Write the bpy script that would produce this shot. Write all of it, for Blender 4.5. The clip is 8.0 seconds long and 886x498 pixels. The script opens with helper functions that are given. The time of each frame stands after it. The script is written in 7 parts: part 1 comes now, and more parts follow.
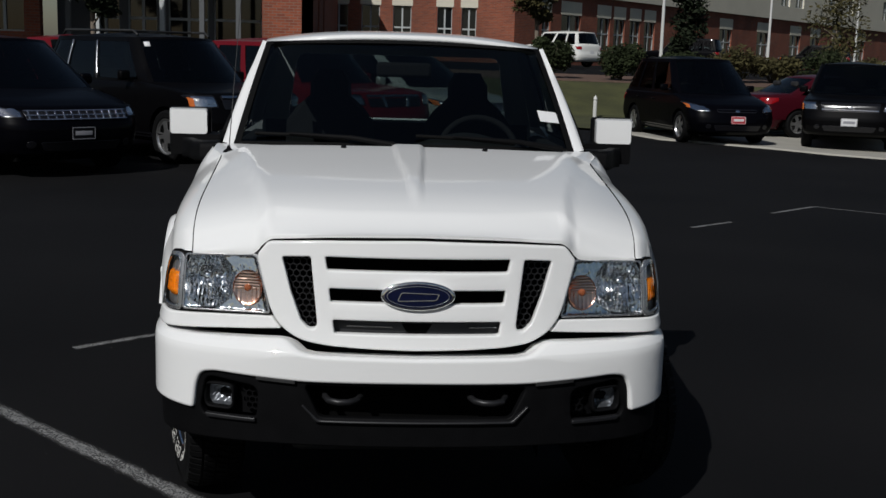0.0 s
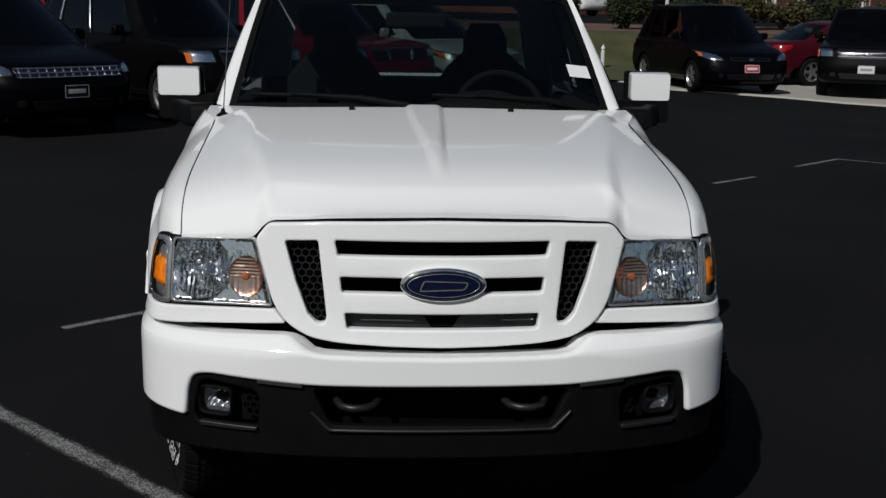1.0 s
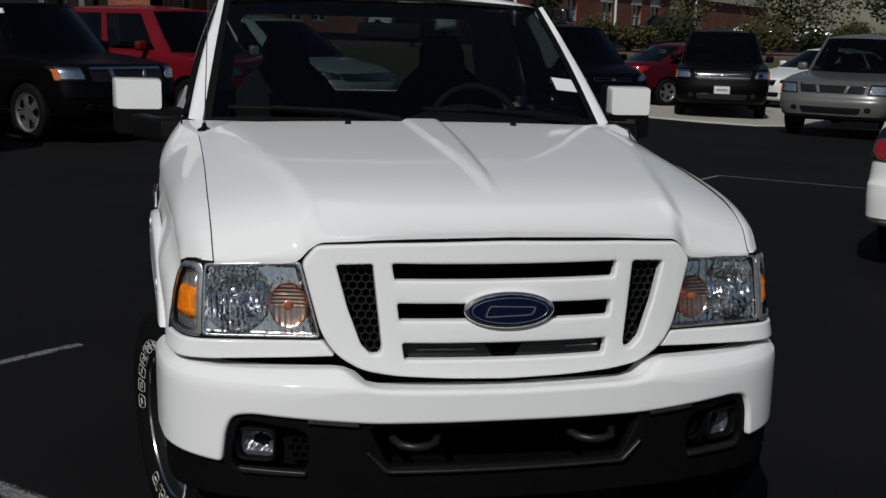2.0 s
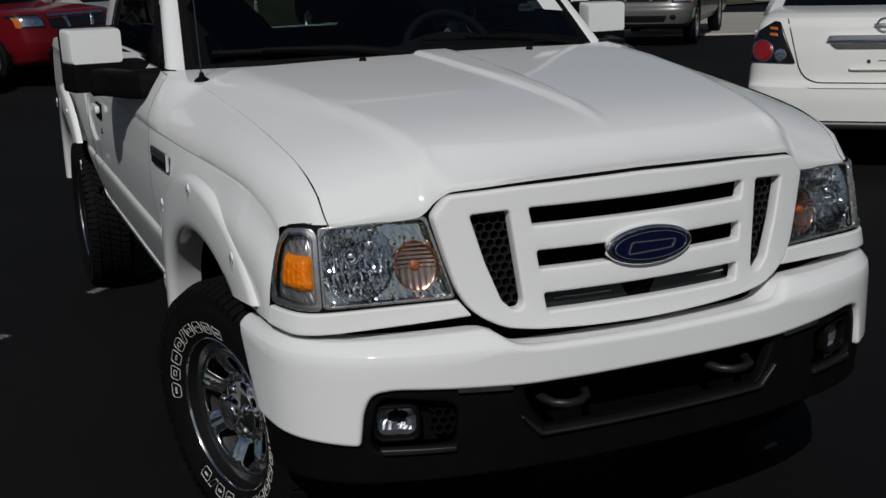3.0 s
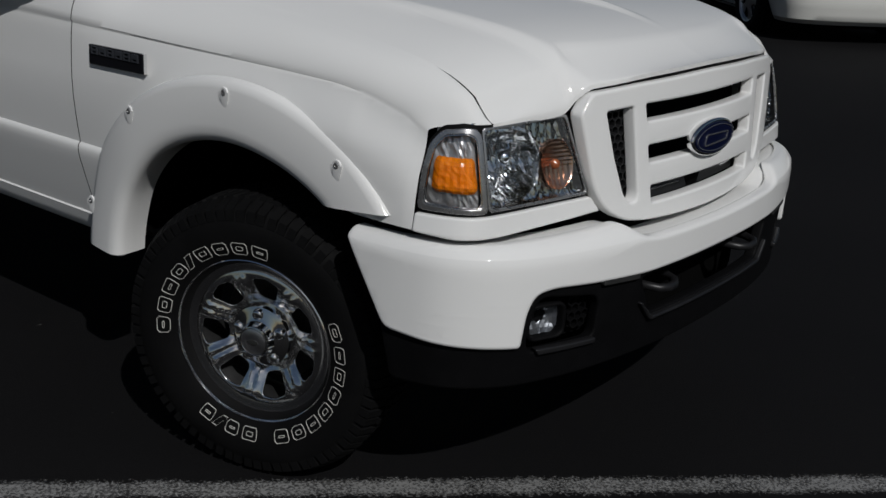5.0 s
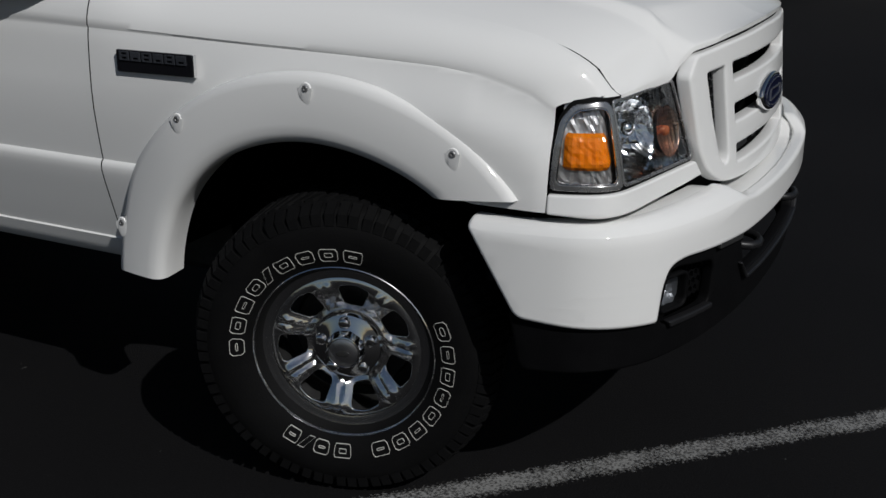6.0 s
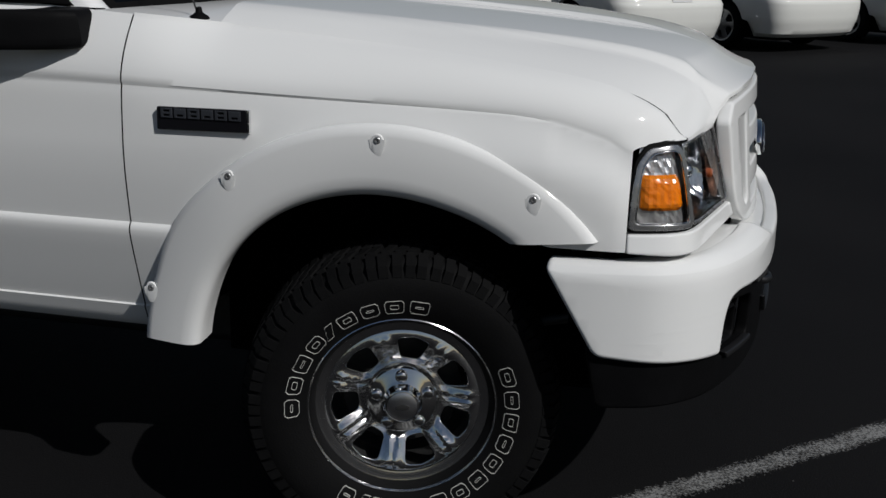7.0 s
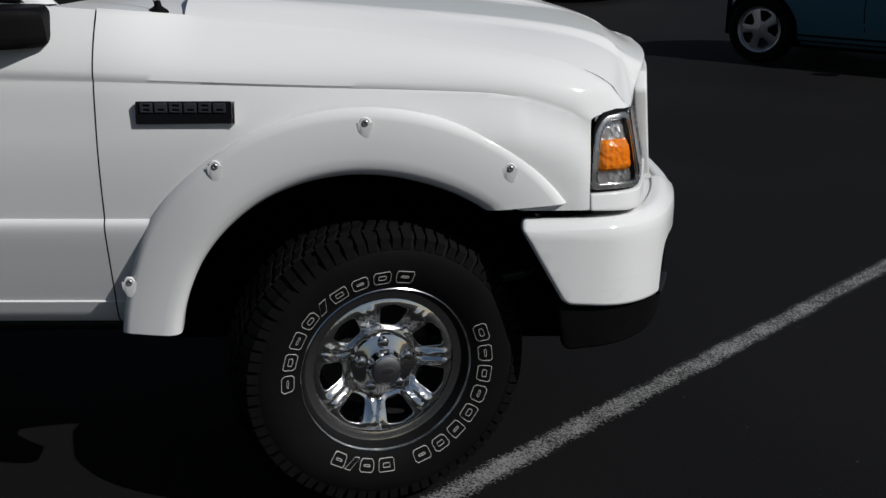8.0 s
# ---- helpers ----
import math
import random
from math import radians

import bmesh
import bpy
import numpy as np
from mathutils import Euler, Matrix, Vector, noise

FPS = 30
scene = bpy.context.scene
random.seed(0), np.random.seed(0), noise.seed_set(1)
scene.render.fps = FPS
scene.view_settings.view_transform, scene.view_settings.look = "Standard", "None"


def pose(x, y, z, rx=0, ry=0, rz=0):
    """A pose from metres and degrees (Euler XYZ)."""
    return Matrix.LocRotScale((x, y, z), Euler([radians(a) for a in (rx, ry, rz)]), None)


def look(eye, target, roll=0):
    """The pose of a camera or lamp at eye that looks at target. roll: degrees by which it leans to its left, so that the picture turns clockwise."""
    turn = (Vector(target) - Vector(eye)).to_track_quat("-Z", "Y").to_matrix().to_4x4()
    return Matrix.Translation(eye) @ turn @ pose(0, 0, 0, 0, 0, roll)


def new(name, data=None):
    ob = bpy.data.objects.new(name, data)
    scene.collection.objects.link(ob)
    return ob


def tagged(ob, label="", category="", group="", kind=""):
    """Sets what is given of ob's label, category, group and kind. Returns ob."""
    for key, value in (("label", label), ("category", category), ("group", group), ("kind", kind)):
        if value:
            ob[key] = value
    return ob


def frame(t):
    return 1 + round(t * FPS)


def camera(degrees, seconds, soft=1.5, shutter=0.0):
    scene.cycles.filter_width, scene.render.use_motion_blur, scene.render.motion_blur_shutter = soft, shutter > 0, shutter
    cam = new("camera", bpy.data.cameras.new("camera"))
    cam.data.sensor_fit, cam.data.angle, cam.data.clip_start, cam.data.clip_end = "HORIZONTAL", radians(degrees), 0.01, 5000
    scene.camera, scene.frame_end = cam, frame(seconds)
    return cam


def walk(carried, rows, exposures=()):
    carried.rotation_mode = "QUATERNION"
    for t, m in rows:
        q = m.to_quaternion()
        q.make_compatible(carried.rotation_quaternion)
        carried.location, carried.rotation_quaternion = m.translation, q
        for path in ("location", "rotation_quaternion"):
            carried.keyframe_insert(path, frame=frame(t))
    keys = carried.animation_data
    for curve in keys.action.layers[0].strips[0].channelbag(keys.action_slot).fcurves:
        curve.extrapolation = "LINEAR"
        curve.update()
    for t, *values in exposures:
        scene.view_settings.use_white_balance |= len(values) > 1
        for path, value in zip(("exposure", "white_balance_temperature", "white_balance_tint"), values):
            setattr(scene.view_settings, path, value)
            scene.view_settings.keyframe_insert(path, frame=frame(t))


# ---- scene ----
cam = camera(43.2, 8.0)
EXPOSURES = [(0, -0.72), (1.2, -0.75), (2.5, -1.00), (3.5, -1.19), (4.0, -1.25), (5.5, -1.06), (7.0, -0.86), (7.5, -0.82), (8.0, -0.66)]
PATH = [
    (0, (-0.157, -3.265, 1.612), (-0.021, -1.299, 1.27), 1.7),
    (0.5, (-0.174, -3.085, 1.594), (-0.052, -1.125, 1.218), 1.1),
    (1, (-0.19, -2.783, 1.603), (-0.06, -0.833, 1.177), 1.0),
    (1.2, (-0.239, -2.71, 1.603), (-0.068, -0.756, 1.212), 1.9),
    (2.3, (-0.907, -2.346, 1.538), (-0.366, -0.466, 1.124), -1.9),
    (2.5, (-1.038, -2.213, 1.543), (-0.411, -0.383, 1.034), -4.0),
    (3, (-1.37, -2.025, 1.528), (-0.614, -0.243, 1.025), -1.9),
    (3.5, (-1.74, -1.881, 1.513), (-0.719, -0.266, 0.923), -0.5),
    (4, (-2.03, -1.551, 1.454), (-0.786, -0.124, 0.809), -3.3),
    (4.2, (-2.093, -1.436, 1.493), (-0.833, -0.037, 0.816), -2.2),
    (5.3, (-2.656, -0.941, 1.447), (-1.063, 0.09, 0.815), 0.7),
    (5.5, (-2.72, -0.771, 1.419), (-1.078, 0.166, 0.765), -1.9),
    (6, (-2.791, -0.484, 1.434), (-1.106, 0.366, 0.772), 0.1),
    (6.5, (-2.972, -0.203, 1.457), (-1.164, 0.406, 0.857), 2.2),
    (7, (-3.056, 0.097, 1.382), (-1.189, 0.578, 0.85), 1.0),
    (7.5, (-3.095, 0.459, 1.369), (-1.202, 0.665, 0.757), 0.7),
    (8, (-3.313, 0.723, 1.437), (-1.402, 0.65, 0.853), 0.7),
]
walk(cam, [(t, look(eye, target, roll)) for t, eye, target, roll in PATH], EXPOSURES)

# ---- world ----
# Sun from behind the start of the walk, to its left; about 41 degrees high.
SUN_FROM = Vector((-0.575, -0.98, 1.0)).normalized()
world = bpy.data.worlds.new("world")
scene.world = world
world.use_nodes = True
wn = world.node_tree.nodes
sky = wn.new("ShaderNodeTexSky")
sky.sky_type = "NISHITA"
sky.sun_disc = False
sky.sun_elevation = math.asin(SUN_FROM.z)
sky.sun_rotation = math.atan2(SUN_FROM.x, SUN_FROM.y)
wn["Background"].inputs[1].default_value = 0.05
world.node_tree.links.new(sky.outputs[0], wn["Background"].inputs[0])
sun = new("sun", bpy.data.lights.new("sun", "SUN"))
sun.data.energy, sun.data.angle, sun.data.color = 4.8, radians(0.5), (1.0, 0.995, 0.99)
sun.matrix_world = look(SUN_FROM * 60, (0, 0, 0))


# ---- materials ----
def ramp(nt, a, b, lo=0.3, hi=0.7):
    r = nt.nodes.new("ShaderNodeValToRGB")
    r.color_ramp.elements[0].position, r.color_ramp.elements[1].position = lo, hi
    r.color_ramp.elements[0].color = (*a, 1)
    r.color_ramp.elements[1].color = (*b, 1)
    return r


def surface(name, color, rough=0.5, metal=0.0, coat=0.0, spread=0.06, scale=6.0, fine=60.0, bump=0.0, bump_scale=80.0,
            per_piece=0.0, spec=0.5, rough_spread=0.08):
    """A procedural surface: base colour that wanders at two scales, uneven gloss, fine relief."""
    m = bpy.data.materials.new(name)
    m.use_nodes = True
    nt = m.node_tree
    p = nt.nodes["Principled BSDF"]
    tc = nt.nodes.new("ShaderNodeTexCoord")
    n1, n2 = nt.nodes.new("ShaderNodeTexNoise"), nt.nodes.new("ShaderNodeTexNoise")
    n1.inputs["Scale"].default_value, n2.inputs["Scale"].default_value = scale, fine
    n1.inputs["Detail"].default_value, n2.inputs["Detail"].default_value = 4, 3
    for n in (n1, n2):
        nt.links.new(tc.outputs["Object"], n.inputs["Vector"])
    mix = nt.nodes.new("ShaderNodeMath")
    mix.operation = "MULTIPLY_ADD"
    mix.inputs[1].default_value = 0.4
    nt.links.new(n2.outputs["Fac"], mix.inputs[0])
    sub = nt.nodes.new("ShaderNodeMath")
    sub.operation = "MULTIPLY"
    sub.inputs[1].default_value = 0.6
    nt.links.new(n1.outputs["Fac"], sub.inputs[0])
    nt.links.new(sub.outputs[0], mix.inputs[2])
    r = ramp(nt, [max(0, c * (1 - spread)) for c in color], [min(1, c * (1 + spread)) for c in color])
    nt.links.new(mix.outputs[0], r.inputs[0])
    out = r.outputs[0]
    if per_piece:
        info = nt.nodes.new("ShaderNodeObjectInfo")
        hsv = nt.nodes.new("ShaderNodeHueSaturation")
        mp = nt.nodes.new("ShaderNodeMapRange")
        mp.inputs["To Min"].default_value, mp.inputs["To Max"].default_value = 1 - per_piece, 1 + per_piece
        nt.links.new(info.outputs["Random"], mp.inputs["Value"])
        nt.links.new(mp.outputs[0], hsv.inputs["Value"])
        nt.links.new(out, hsv.inputs["Color"])
        out = hsv.outputs[0]
    nt.links.new(out, p.inputs["Base Color"])
    rr = nt.nodes.new("ShaderNodeMapRange")
    rr.inputs["To Min"].default_value, rr.inputs["To Max"].default_value = max(0.0, rough - rough_spread), min(1.0, rough + rough_spread)
    nt.links.new(mix.outputs[0], rr.inputs["Value"])
    nt.links.new(rr.outputs[0], p.inputs["Roughness"])
    p.inputs["Metallic"].default_value = metal
    p.inputs["Specular IOR Level"].default_value = spec
    p.inputs["Coat Weight"].default_value = coat
    p.inputs["Coat Roughness"].default_value = 0.06
    if bump:
        b = nt.nodes.new("ShaderNodeBump")
        b.inputs["Strength"].default_value = bump
        b.inputs["Distance"].default_value = 0.004
        n3 = nt.nodes.new("ShaderNodeTexNoise")
        n3.inputs["Scale"].default_value, n3.inputs["Detail"].default_value = bump_scale, 5
        nt.links.new(tc.outputs["Object"], n3.inputs["Vector"])
        nt.links.new(n3.outputs["Fac"], b.inputs["Height"])
        nt.links.new(b.outputs[0], p.inputs["Normal"])
    return m


def glass(name, tint, rough=0.0, ior=1.45):
    """Clear sheet: mirror reflection by the angle over tinted see-through."""
    m = bpy.data.materials.new(name)
    m.use_nodes = True
    nt = m.node_tree
    nt.nodes.remove(nt.nodes["Principled BSDF"])
    tr, gl, mx, fr = (nt.nodes.new(k) for k in ("ShaderNodeBsdfTransparent", "ShaderNodeBsdfGlossy", "ShaderNodeMixShader", "ShaderNodeFresnel"))
    tr.inputs[0].default_value = (*tint, 1)
    gl.inputs["Roughness"].default_value = rough
    fr.inputs[0].default_value = ior
    nt.links.new(fr.outputs[0], mx.inputs[0])
    nt.links.new(tr.outputs[0], mx.inputs[1])
    nt.links.new(gl.outputs[0], mx.inputs[2])
    nt.links.new(mx.outputs[0], nt.nodes["Material Output"].inputs[0])
    return m


WHITE = surface("white_paint", (0.82, 0.82, 0.805), rough=0.55, coat=0.8, spec=0.15, spread=0.012, scale=1.5, fine=300, rough_spread=0.04)
PLASTICLIP = surface("plastic_lip", (0.011, 0.011, 0.012), rough=0.42, spec=0.4, spread=0.2, scale=20, fine=300)
BLACKPL = surface("black_plastic", (0.0036, 0.0036, 0.0040), rough=0.62, spec=0.08, spread=0.25, scale=20, fine=400, bump=0.12, bump_scale=500)
GLOSSBLACK = surface("gloss_black", (0.008, 0.008, 0.010), rough=0.2, spread=0.1)
# near-black for hollows and gaps: their shade is put into the colour
DARK = surface("shade_black", (0.0025, 0.0025, 0.0025), rough=0.95, spec=0.05, spread=0.3)
RUBBER = surface("tyre_rubber", (0.0038, 0.0038, 0.0040), rough=0.75, spec=0.12, spread=0.3, scale=14, fine=220, bump=0.2, bump_scale=260)
SEAL = surface("rubber_seal", (0.004, 0.004, 0.004), rough=0.7, spec=0.1, spread=0.2)
CHROME = surface("chrome", (0.80, 0.80, 0.80), rough=0.07, metal=1.0, spread=0.03, scale=9, fine=120, rough_spread=0.03)
CAPCHROME = surface("brushed_cap", (0.62, 0.62, 0.64), rough=0.30, metal=1.0, spread=0.1, scale=30, fine=200)
WORNCHROME = surface("chrome_wheel", (0.92, 0.92, 0.92), rough=0.13, metal=1.0, spread=0.08, scale=14, fine=160, rough_spread=0.06)
REFLECTOR = surface("lamp_reflector", (0.90, 0.92, 0.94), rough=0.09, metal=1.0, spread=0.05, scale=30, fine=90, rough_spread=0.05)
AMBERBOWL = surface("amber_bowl", (0.80, 0.54, 0.42), rough=0.20, metal=1.0, spread=0.2, scale=60, fine=150, rough_spread=0.06)
LAMPRIM = surface("lamp_rim", (0.46, 0.46, 0.465), rough=0.27, metal=0.85, coat=0.2, spread=0.15, scale=20)
FOGREF = surface("fog_reflector", (0.24, 0.25, 0.27), rough=0.34, metal=0.8, spread=0.12, scale=40, fine=120)
SCREW = surface("screw_zinc", (0.34, 0.34, 0.34), rough=0.35, metal=0.7, spread=0.1)
CELLREF = surface("corner_reflector", (0.72, 0.70, 0.70), rough=0.32, metal=0.9, spread=0.1, scale=50, fine=140)
STEEL = surface("dark_steel", (0.05, 0.05, 0.05), rough=0.5, metal=0.6, spread=0.3, scale=12)
GREYBAR = surface("radiator_bar", (0.028, 0.029, 0.031), rough=0.45, metal=0.3, spread=0.15, scale=18)
AMBER = surface("amber_lens", (0.86, 0.215, 0.004), rough=0.16, coat=0.8, spread=0.28, scale=45, fine=150, bump=0.35, bump_scale=55)
AMBERDIM = surface("amber_lamp_end", (0.50, 0.12, 0.02), rough=0.2, coat=0.5, spread=0.2, scale=40)
BULB = surface("amber_bulb", (0.30, 0.09, 0.035), rough=0.15, coat=0.6, spread=0.2, scale=30)
BLUE = surface("badge_blue", (0.003, 0.005, 0.024), rough=0.3, spec=0.2, coat=0.25, spread=0.1)
SILVER = surface("badge_silver", (0.62, 0.63, 0.65), rough=0.2, metal=0.9, spread=0.05)
OUTLINE = surface("sidewall_white", (0.60, 0.59, 0.55), rough=0.7, spread=0.12, scale=60, fine=300)
NAMEBAR = surface("nameplate_bar", (0.035, 0.038, 0.045), rough=0.35, spread=0.15)
LENS = glass("clear_lens", (0.93, 0.95, 0.96))
PANE = glass("car_glass", (0.19, 0.225, 0.22), ior=1.5)
REARPANE = glass("rear_glass", (0.62, 0.70, 0.68), ior=1.3)
INTERIOR = surface("interior_cloth", (0.012, 0.012, 0.013), rough=0.9, spread=0.3, scale=30)
DASH = surface("dash_plastic", (0.03, 0.032, 0.034), rough=0.6, spread=0.2, scale=20)
PAPER = surface("paper_sticker", (0.75, 0.75, 0.74), rough=0.7, spread=0.03)
INK = surface("ink_grey", (0.25, 0.25, 0.27), rough=0.7, spread=0.1)
MIRRORGLASS = surface("mirror_glass", (0.9, 0.9, 0.9), rough=0.02, metal=1.0, spread=0.01, rough_spread=0.01)



# ---- mesh helpers ----
def mesh_object(name, verts, faces, mat, parent=None, label="", smooth=True, bevel=0.0, solid=0.0, angle=38):
    me = bpy.data.meshes.new(name)
    me.from_pydata([tuple(v) for v in verts], [], faces)
    me.materials.append(mat)
    me.update()
    ob = new(name, me)
    finish(ob, smooth, angle)
    if solid:
        md = ob.modifiers.new("thickness", "SOLIDIFY")
        md.thickness, md.offset = solid, -1.0
    if bevel:
        md = ob.modifiers.new("edges", "BEVEL")
        md.width, md.segments, md.limit_method, md.angle_limit = bevel, 2, "ANGLE", radians(35)
    if parent:
        ob.parent = parent
    if label:
        ob["label"] = label
    return ob


def finish(ob, smooth=True, angle=38):
    me = ob.data
    if smooth:
        me.polygons.foreach_set("use_smooth", [True] * len(me.polygons))
        bm = bmesh.new()
        bm.from_mesh(me)
        for e in bm.edges:
            if len(e.link_faces) == 2 and e.calc_face_angle(0) > radians(angle):
                e.smooth = False
        bm.to_mesh(me)
        bm.free()
    me.update()


def part(name, bm, material, parent, label="", smooth=True, angle=38, bevel=0.0, solid=0.0):
    me = bpy.data.meshes.new(name)
    bmesh.ops.recalc_face_normals(bm, faces=bm.faces)
    bm.to_mesh(me)
    bm.free()
    me.materials.append(material)
    ob = new(name, me)
    finish(ob, smooth, angle)
    if solid:
        md = ob.modifiers.new("thickness", "SOLIDIFY")
        md.thickness = solid
    if bevel:
        md = ob.modifiers.new("edges", "BEVEL")
        md.width, md.segments, md.limit_method, md.angle_limit = bevel, 2, "ANGLE", radians(35)
    if parent:
        ob.parent = parent
    if label:
        ob["label"] = label
    return ob


def thing(name, label, category, m=None, group="", kind=""):
    ob = new(name)
    ob.empty_display_size = 0.1
    if m is not None:
        ob.matrix_world = m
    return tagged(ob, label, category, group, kind)


def sheet(name, grid, mat, parent, label="", solid=0.0, flip=False, smooth=True, angle=38, close=False, bevel=0.0):
    """A skin over rows of points (all rows alike in length)."""
    nr, nc = len(grid), len(grid[0])
    verts = [p for row in grid for p in row]
    faces = []
    for i in range(nr if close else nr - 1):
        for j in range(nc - 1):
            k = (i + 1) % nr
            f = (i * nc + j, i * nc + j + 1, k * nc + j + 1, k * nc + j)
            faces.append(f[::-1] if flip else f)
    return mesh_object(name, verts, faces, mat, parent, label, smooth, bevel, solid, angle)


def lathe(name, profile, mat, parent, m=None, seg=48, label="", angle=30):
    """Turns (radius, height) round the z axis of m."""
    m = m or Matrix()
    rows = []
    for i in range(seg):
        a = 2 * math.pi * i / seg
        rows.append([m @ Vector((r * math.cos(a), r * math.sin(a), h)) for r, h in profile])
    return sheet(name, rows, mat, parent, label, close=True, angle=angle)


def box_bm(bm, lo, hi, m=None):
    r = bmesh.ops.create_cube(bm, size=1.0)
    c = [(a + b) / 2 for a, b in zip(lo, hi)]
    s = [abs(b - a) for a, b in zip(lo, hi)]
    for v in r["verts"]:
        v.co = Vector((c[0] + v.co.x * s[0], c[1] + v.co.y * s[1], c[2] + v.co.z * s[2]))
        if m is not None:
            v.co = m @ v.co
    return r["verts"]


def block(name, lo, hi, mat, parent, label="", bevel=0.006, m=None):
    bm = bmesh.new()
    box_bm(bm, lo, hi, m)
    return part(name, bm, mat, parent, label, bevel=bevel)


def rounded(points, radius, seg=4):
    """A closed polygon with its corners rounded; radius may be a list."""
    out, n = [], len(points)
    for i in range(n):
        p, a, b = (Vector(points[j % n]) for j in (i, i - 1, i + 1))
        r = radius[i] if isinstance(radius, (list, tuple)) else radius
        da, db = (a - p), (b - p)
        r = min(r, da.length * 0.45, db.length * 0.45)
        if r < 1e-4:
            out.append(tuple(p))
            continue
        s, e = p + da.normalized() * r, p + db.normalized() * r
        for k in range(seg + 1):
            t = k / seg
            out.append(tuple(s * (1 - t) ** 2 + p * 2 * t * (1 - t) + e * t * t))
    return out


def ellipse(cx, cy, rx, ry, n=48):
    return [(cx + rx * math.cos(2 * math.pi * i / n), cy + ry * math.sin(2 * math.pi * i / n)) for i in range(n)]


def plate(name, outline, mat, parent, shape, depth=0.01, bevel=0.002, holes=(), cut=0.0, label="", angle=40, res=2):
    """A flat piece with holes, its edges rounded, laid onto a surface: shape((a, b, height)) gives the place."""
    cu = bpy.data.curves.new(name, "CURVE")
    cu.dimensions, cu.fill_mode = "2D", "BOTH"
    cu.extrude, cu.bevel_depth, cu.bevel_resolution, cu.offset = max(depth / 2 - bevel, 0.0), bevel, res, -bevel
    for loop in (outline, *holes):
        sp = cu.splines.new("POLY")
        sp.points.add(len(loop) - 1)
        for q, (a, b) in zip(sp.points, loop):
            q.co = (a, b, 0, 1)
        sp.use_cyclic_u = True
    tmp = new(name, cu)
    me = bpy.data.meshes.new_from_object(tmp)
    bpy.data.objects.remove(tmp)
    bm = bmesh.new()
    bm.from_mesh(me)
    bpy.data.meshes.remove(me)
    bmesh.ops.remove_doubles(bm, verts=bm.verts, dist=1e-5)
    if cut:
        for ax in (0, 1):
            lo, hi = min(v.co[ax] for v in bm.verts), max(v.co[ax] for v in bm.verts)
            k = math.floor(lo / cut) + 1
            while k * cut < hi - 1e-5:
                no = Vector((1, 0, 0)) if ax == 0 else Vector((0, 1, 0))
                bmesh.ops.bisect_plane(bm, geom=bm.verts[:] + bm.edges[:] + bm.faces[:], plane_co=no * (k * cut), plane_no=no, dist=1e-5)
                k += 1
    for v in bm.verts:
        v.co = Vector(shape((v.co.x, v.co.y, v.co.z)))
    return part(name, bm, mat, parent, label, angle=angle)


def face_front(ob):
    """Turn every face of a single sheet towards the front of the truck."""
    bm = bmesh.new()
    bm.from_mesh(ob.data)
    for f in bm.faces:
        if f.normal.y > 0:
            f.normal_flip()
    bm.to_mesh(ob.data)
    bm.free()
    return ob


def tube(name, points, radius, mat, parent, label="", seg=10, cyclic=False):
    """A round bar along points."""
    rows, n = [], len(points)
    pts = [Vector(p) for p in points]
    up = Vector((0.123, 0.37, 1)).normalized()
    for i, p in enumerate(pts):
        d = (pts[(i + 1) % n] - pts[i - 1]) if cyclic else (pts[min(i + 1, n - 1)] - pts[max(i - 1, 0)])
        d.normalize()
        a = d.cross(up).normalized()
        b = d.cross(a)
        r = radius[i] if isinstance(radius, (list, tuple)) else radius
        rows.append([p + a * r * math.cos(t) + b * r * math.sin(t) for t in [2 * math.pi * k / seg for k in range(seg + 1)]])
    if not cyclic:
        rows = [[pts[0]] * (seg + 1)] + rows + [[pts[-1]] * (seg + 1)]
    ob = sheet(name, rows, mat, parent, label, close=cyclic)
    bm = bmesh.new()
    bm.from_mesh(ob.data)
    bmesh.ops.remove_doubles(bm, verts=bm.verts, dist=1e-6)
    bmesh.ops.recalc_face_normals(bm, faces=bm.faces)
    bm.to_mesh(ob.data)
    bm.free()
    return ob


def lerp_table(table, t):
    if t <= table[0][0]:
        return table[0][1]
    for (a, va), (b, vb) in zip(table, table[1:]):
        if t <= b:
            return va + (vb - va) * (t - a) / (b - a)
    return table[-1][1]


def curve_table(table, t):
    """Smooth (Catmull-Rom) reading of a table of pairs."""
    if t <= table[0][0]:
        return table[0][1]
    if t >= table[-1][0]:
        return table[-1][1]
    i = max(k for k in range(len(table) - 1) if table[k][0] <= t)
    (x0, y0), (x1, y1) = table[i], table[i + 1]
    def slope(k):
        a, b = table[max(k - 1, 0)], table[min(k + 1, len(table) - 1)]
        return (b[1] - a[1]) / (b[0] - a[0])
    h, s = x1 - x0, (t - x0) / (x1 - x0)
    return ((2 * s**3 - 3 * s**2 + 1) * y0 + (s**3 - 2 * s**2 + s) * h * slope(i) + (-2 * s**3 + 3 * s**2) * y1 + (s**3 - s**2) * h * slope(i + 1))


def smooth01(t):
    t = min(1.0, max(0.0, t))
    return t * t * (3 - 2 * t)


def steps(a, b, n):
    return [a + (b - a) * i / n for i in range(n + 1)]


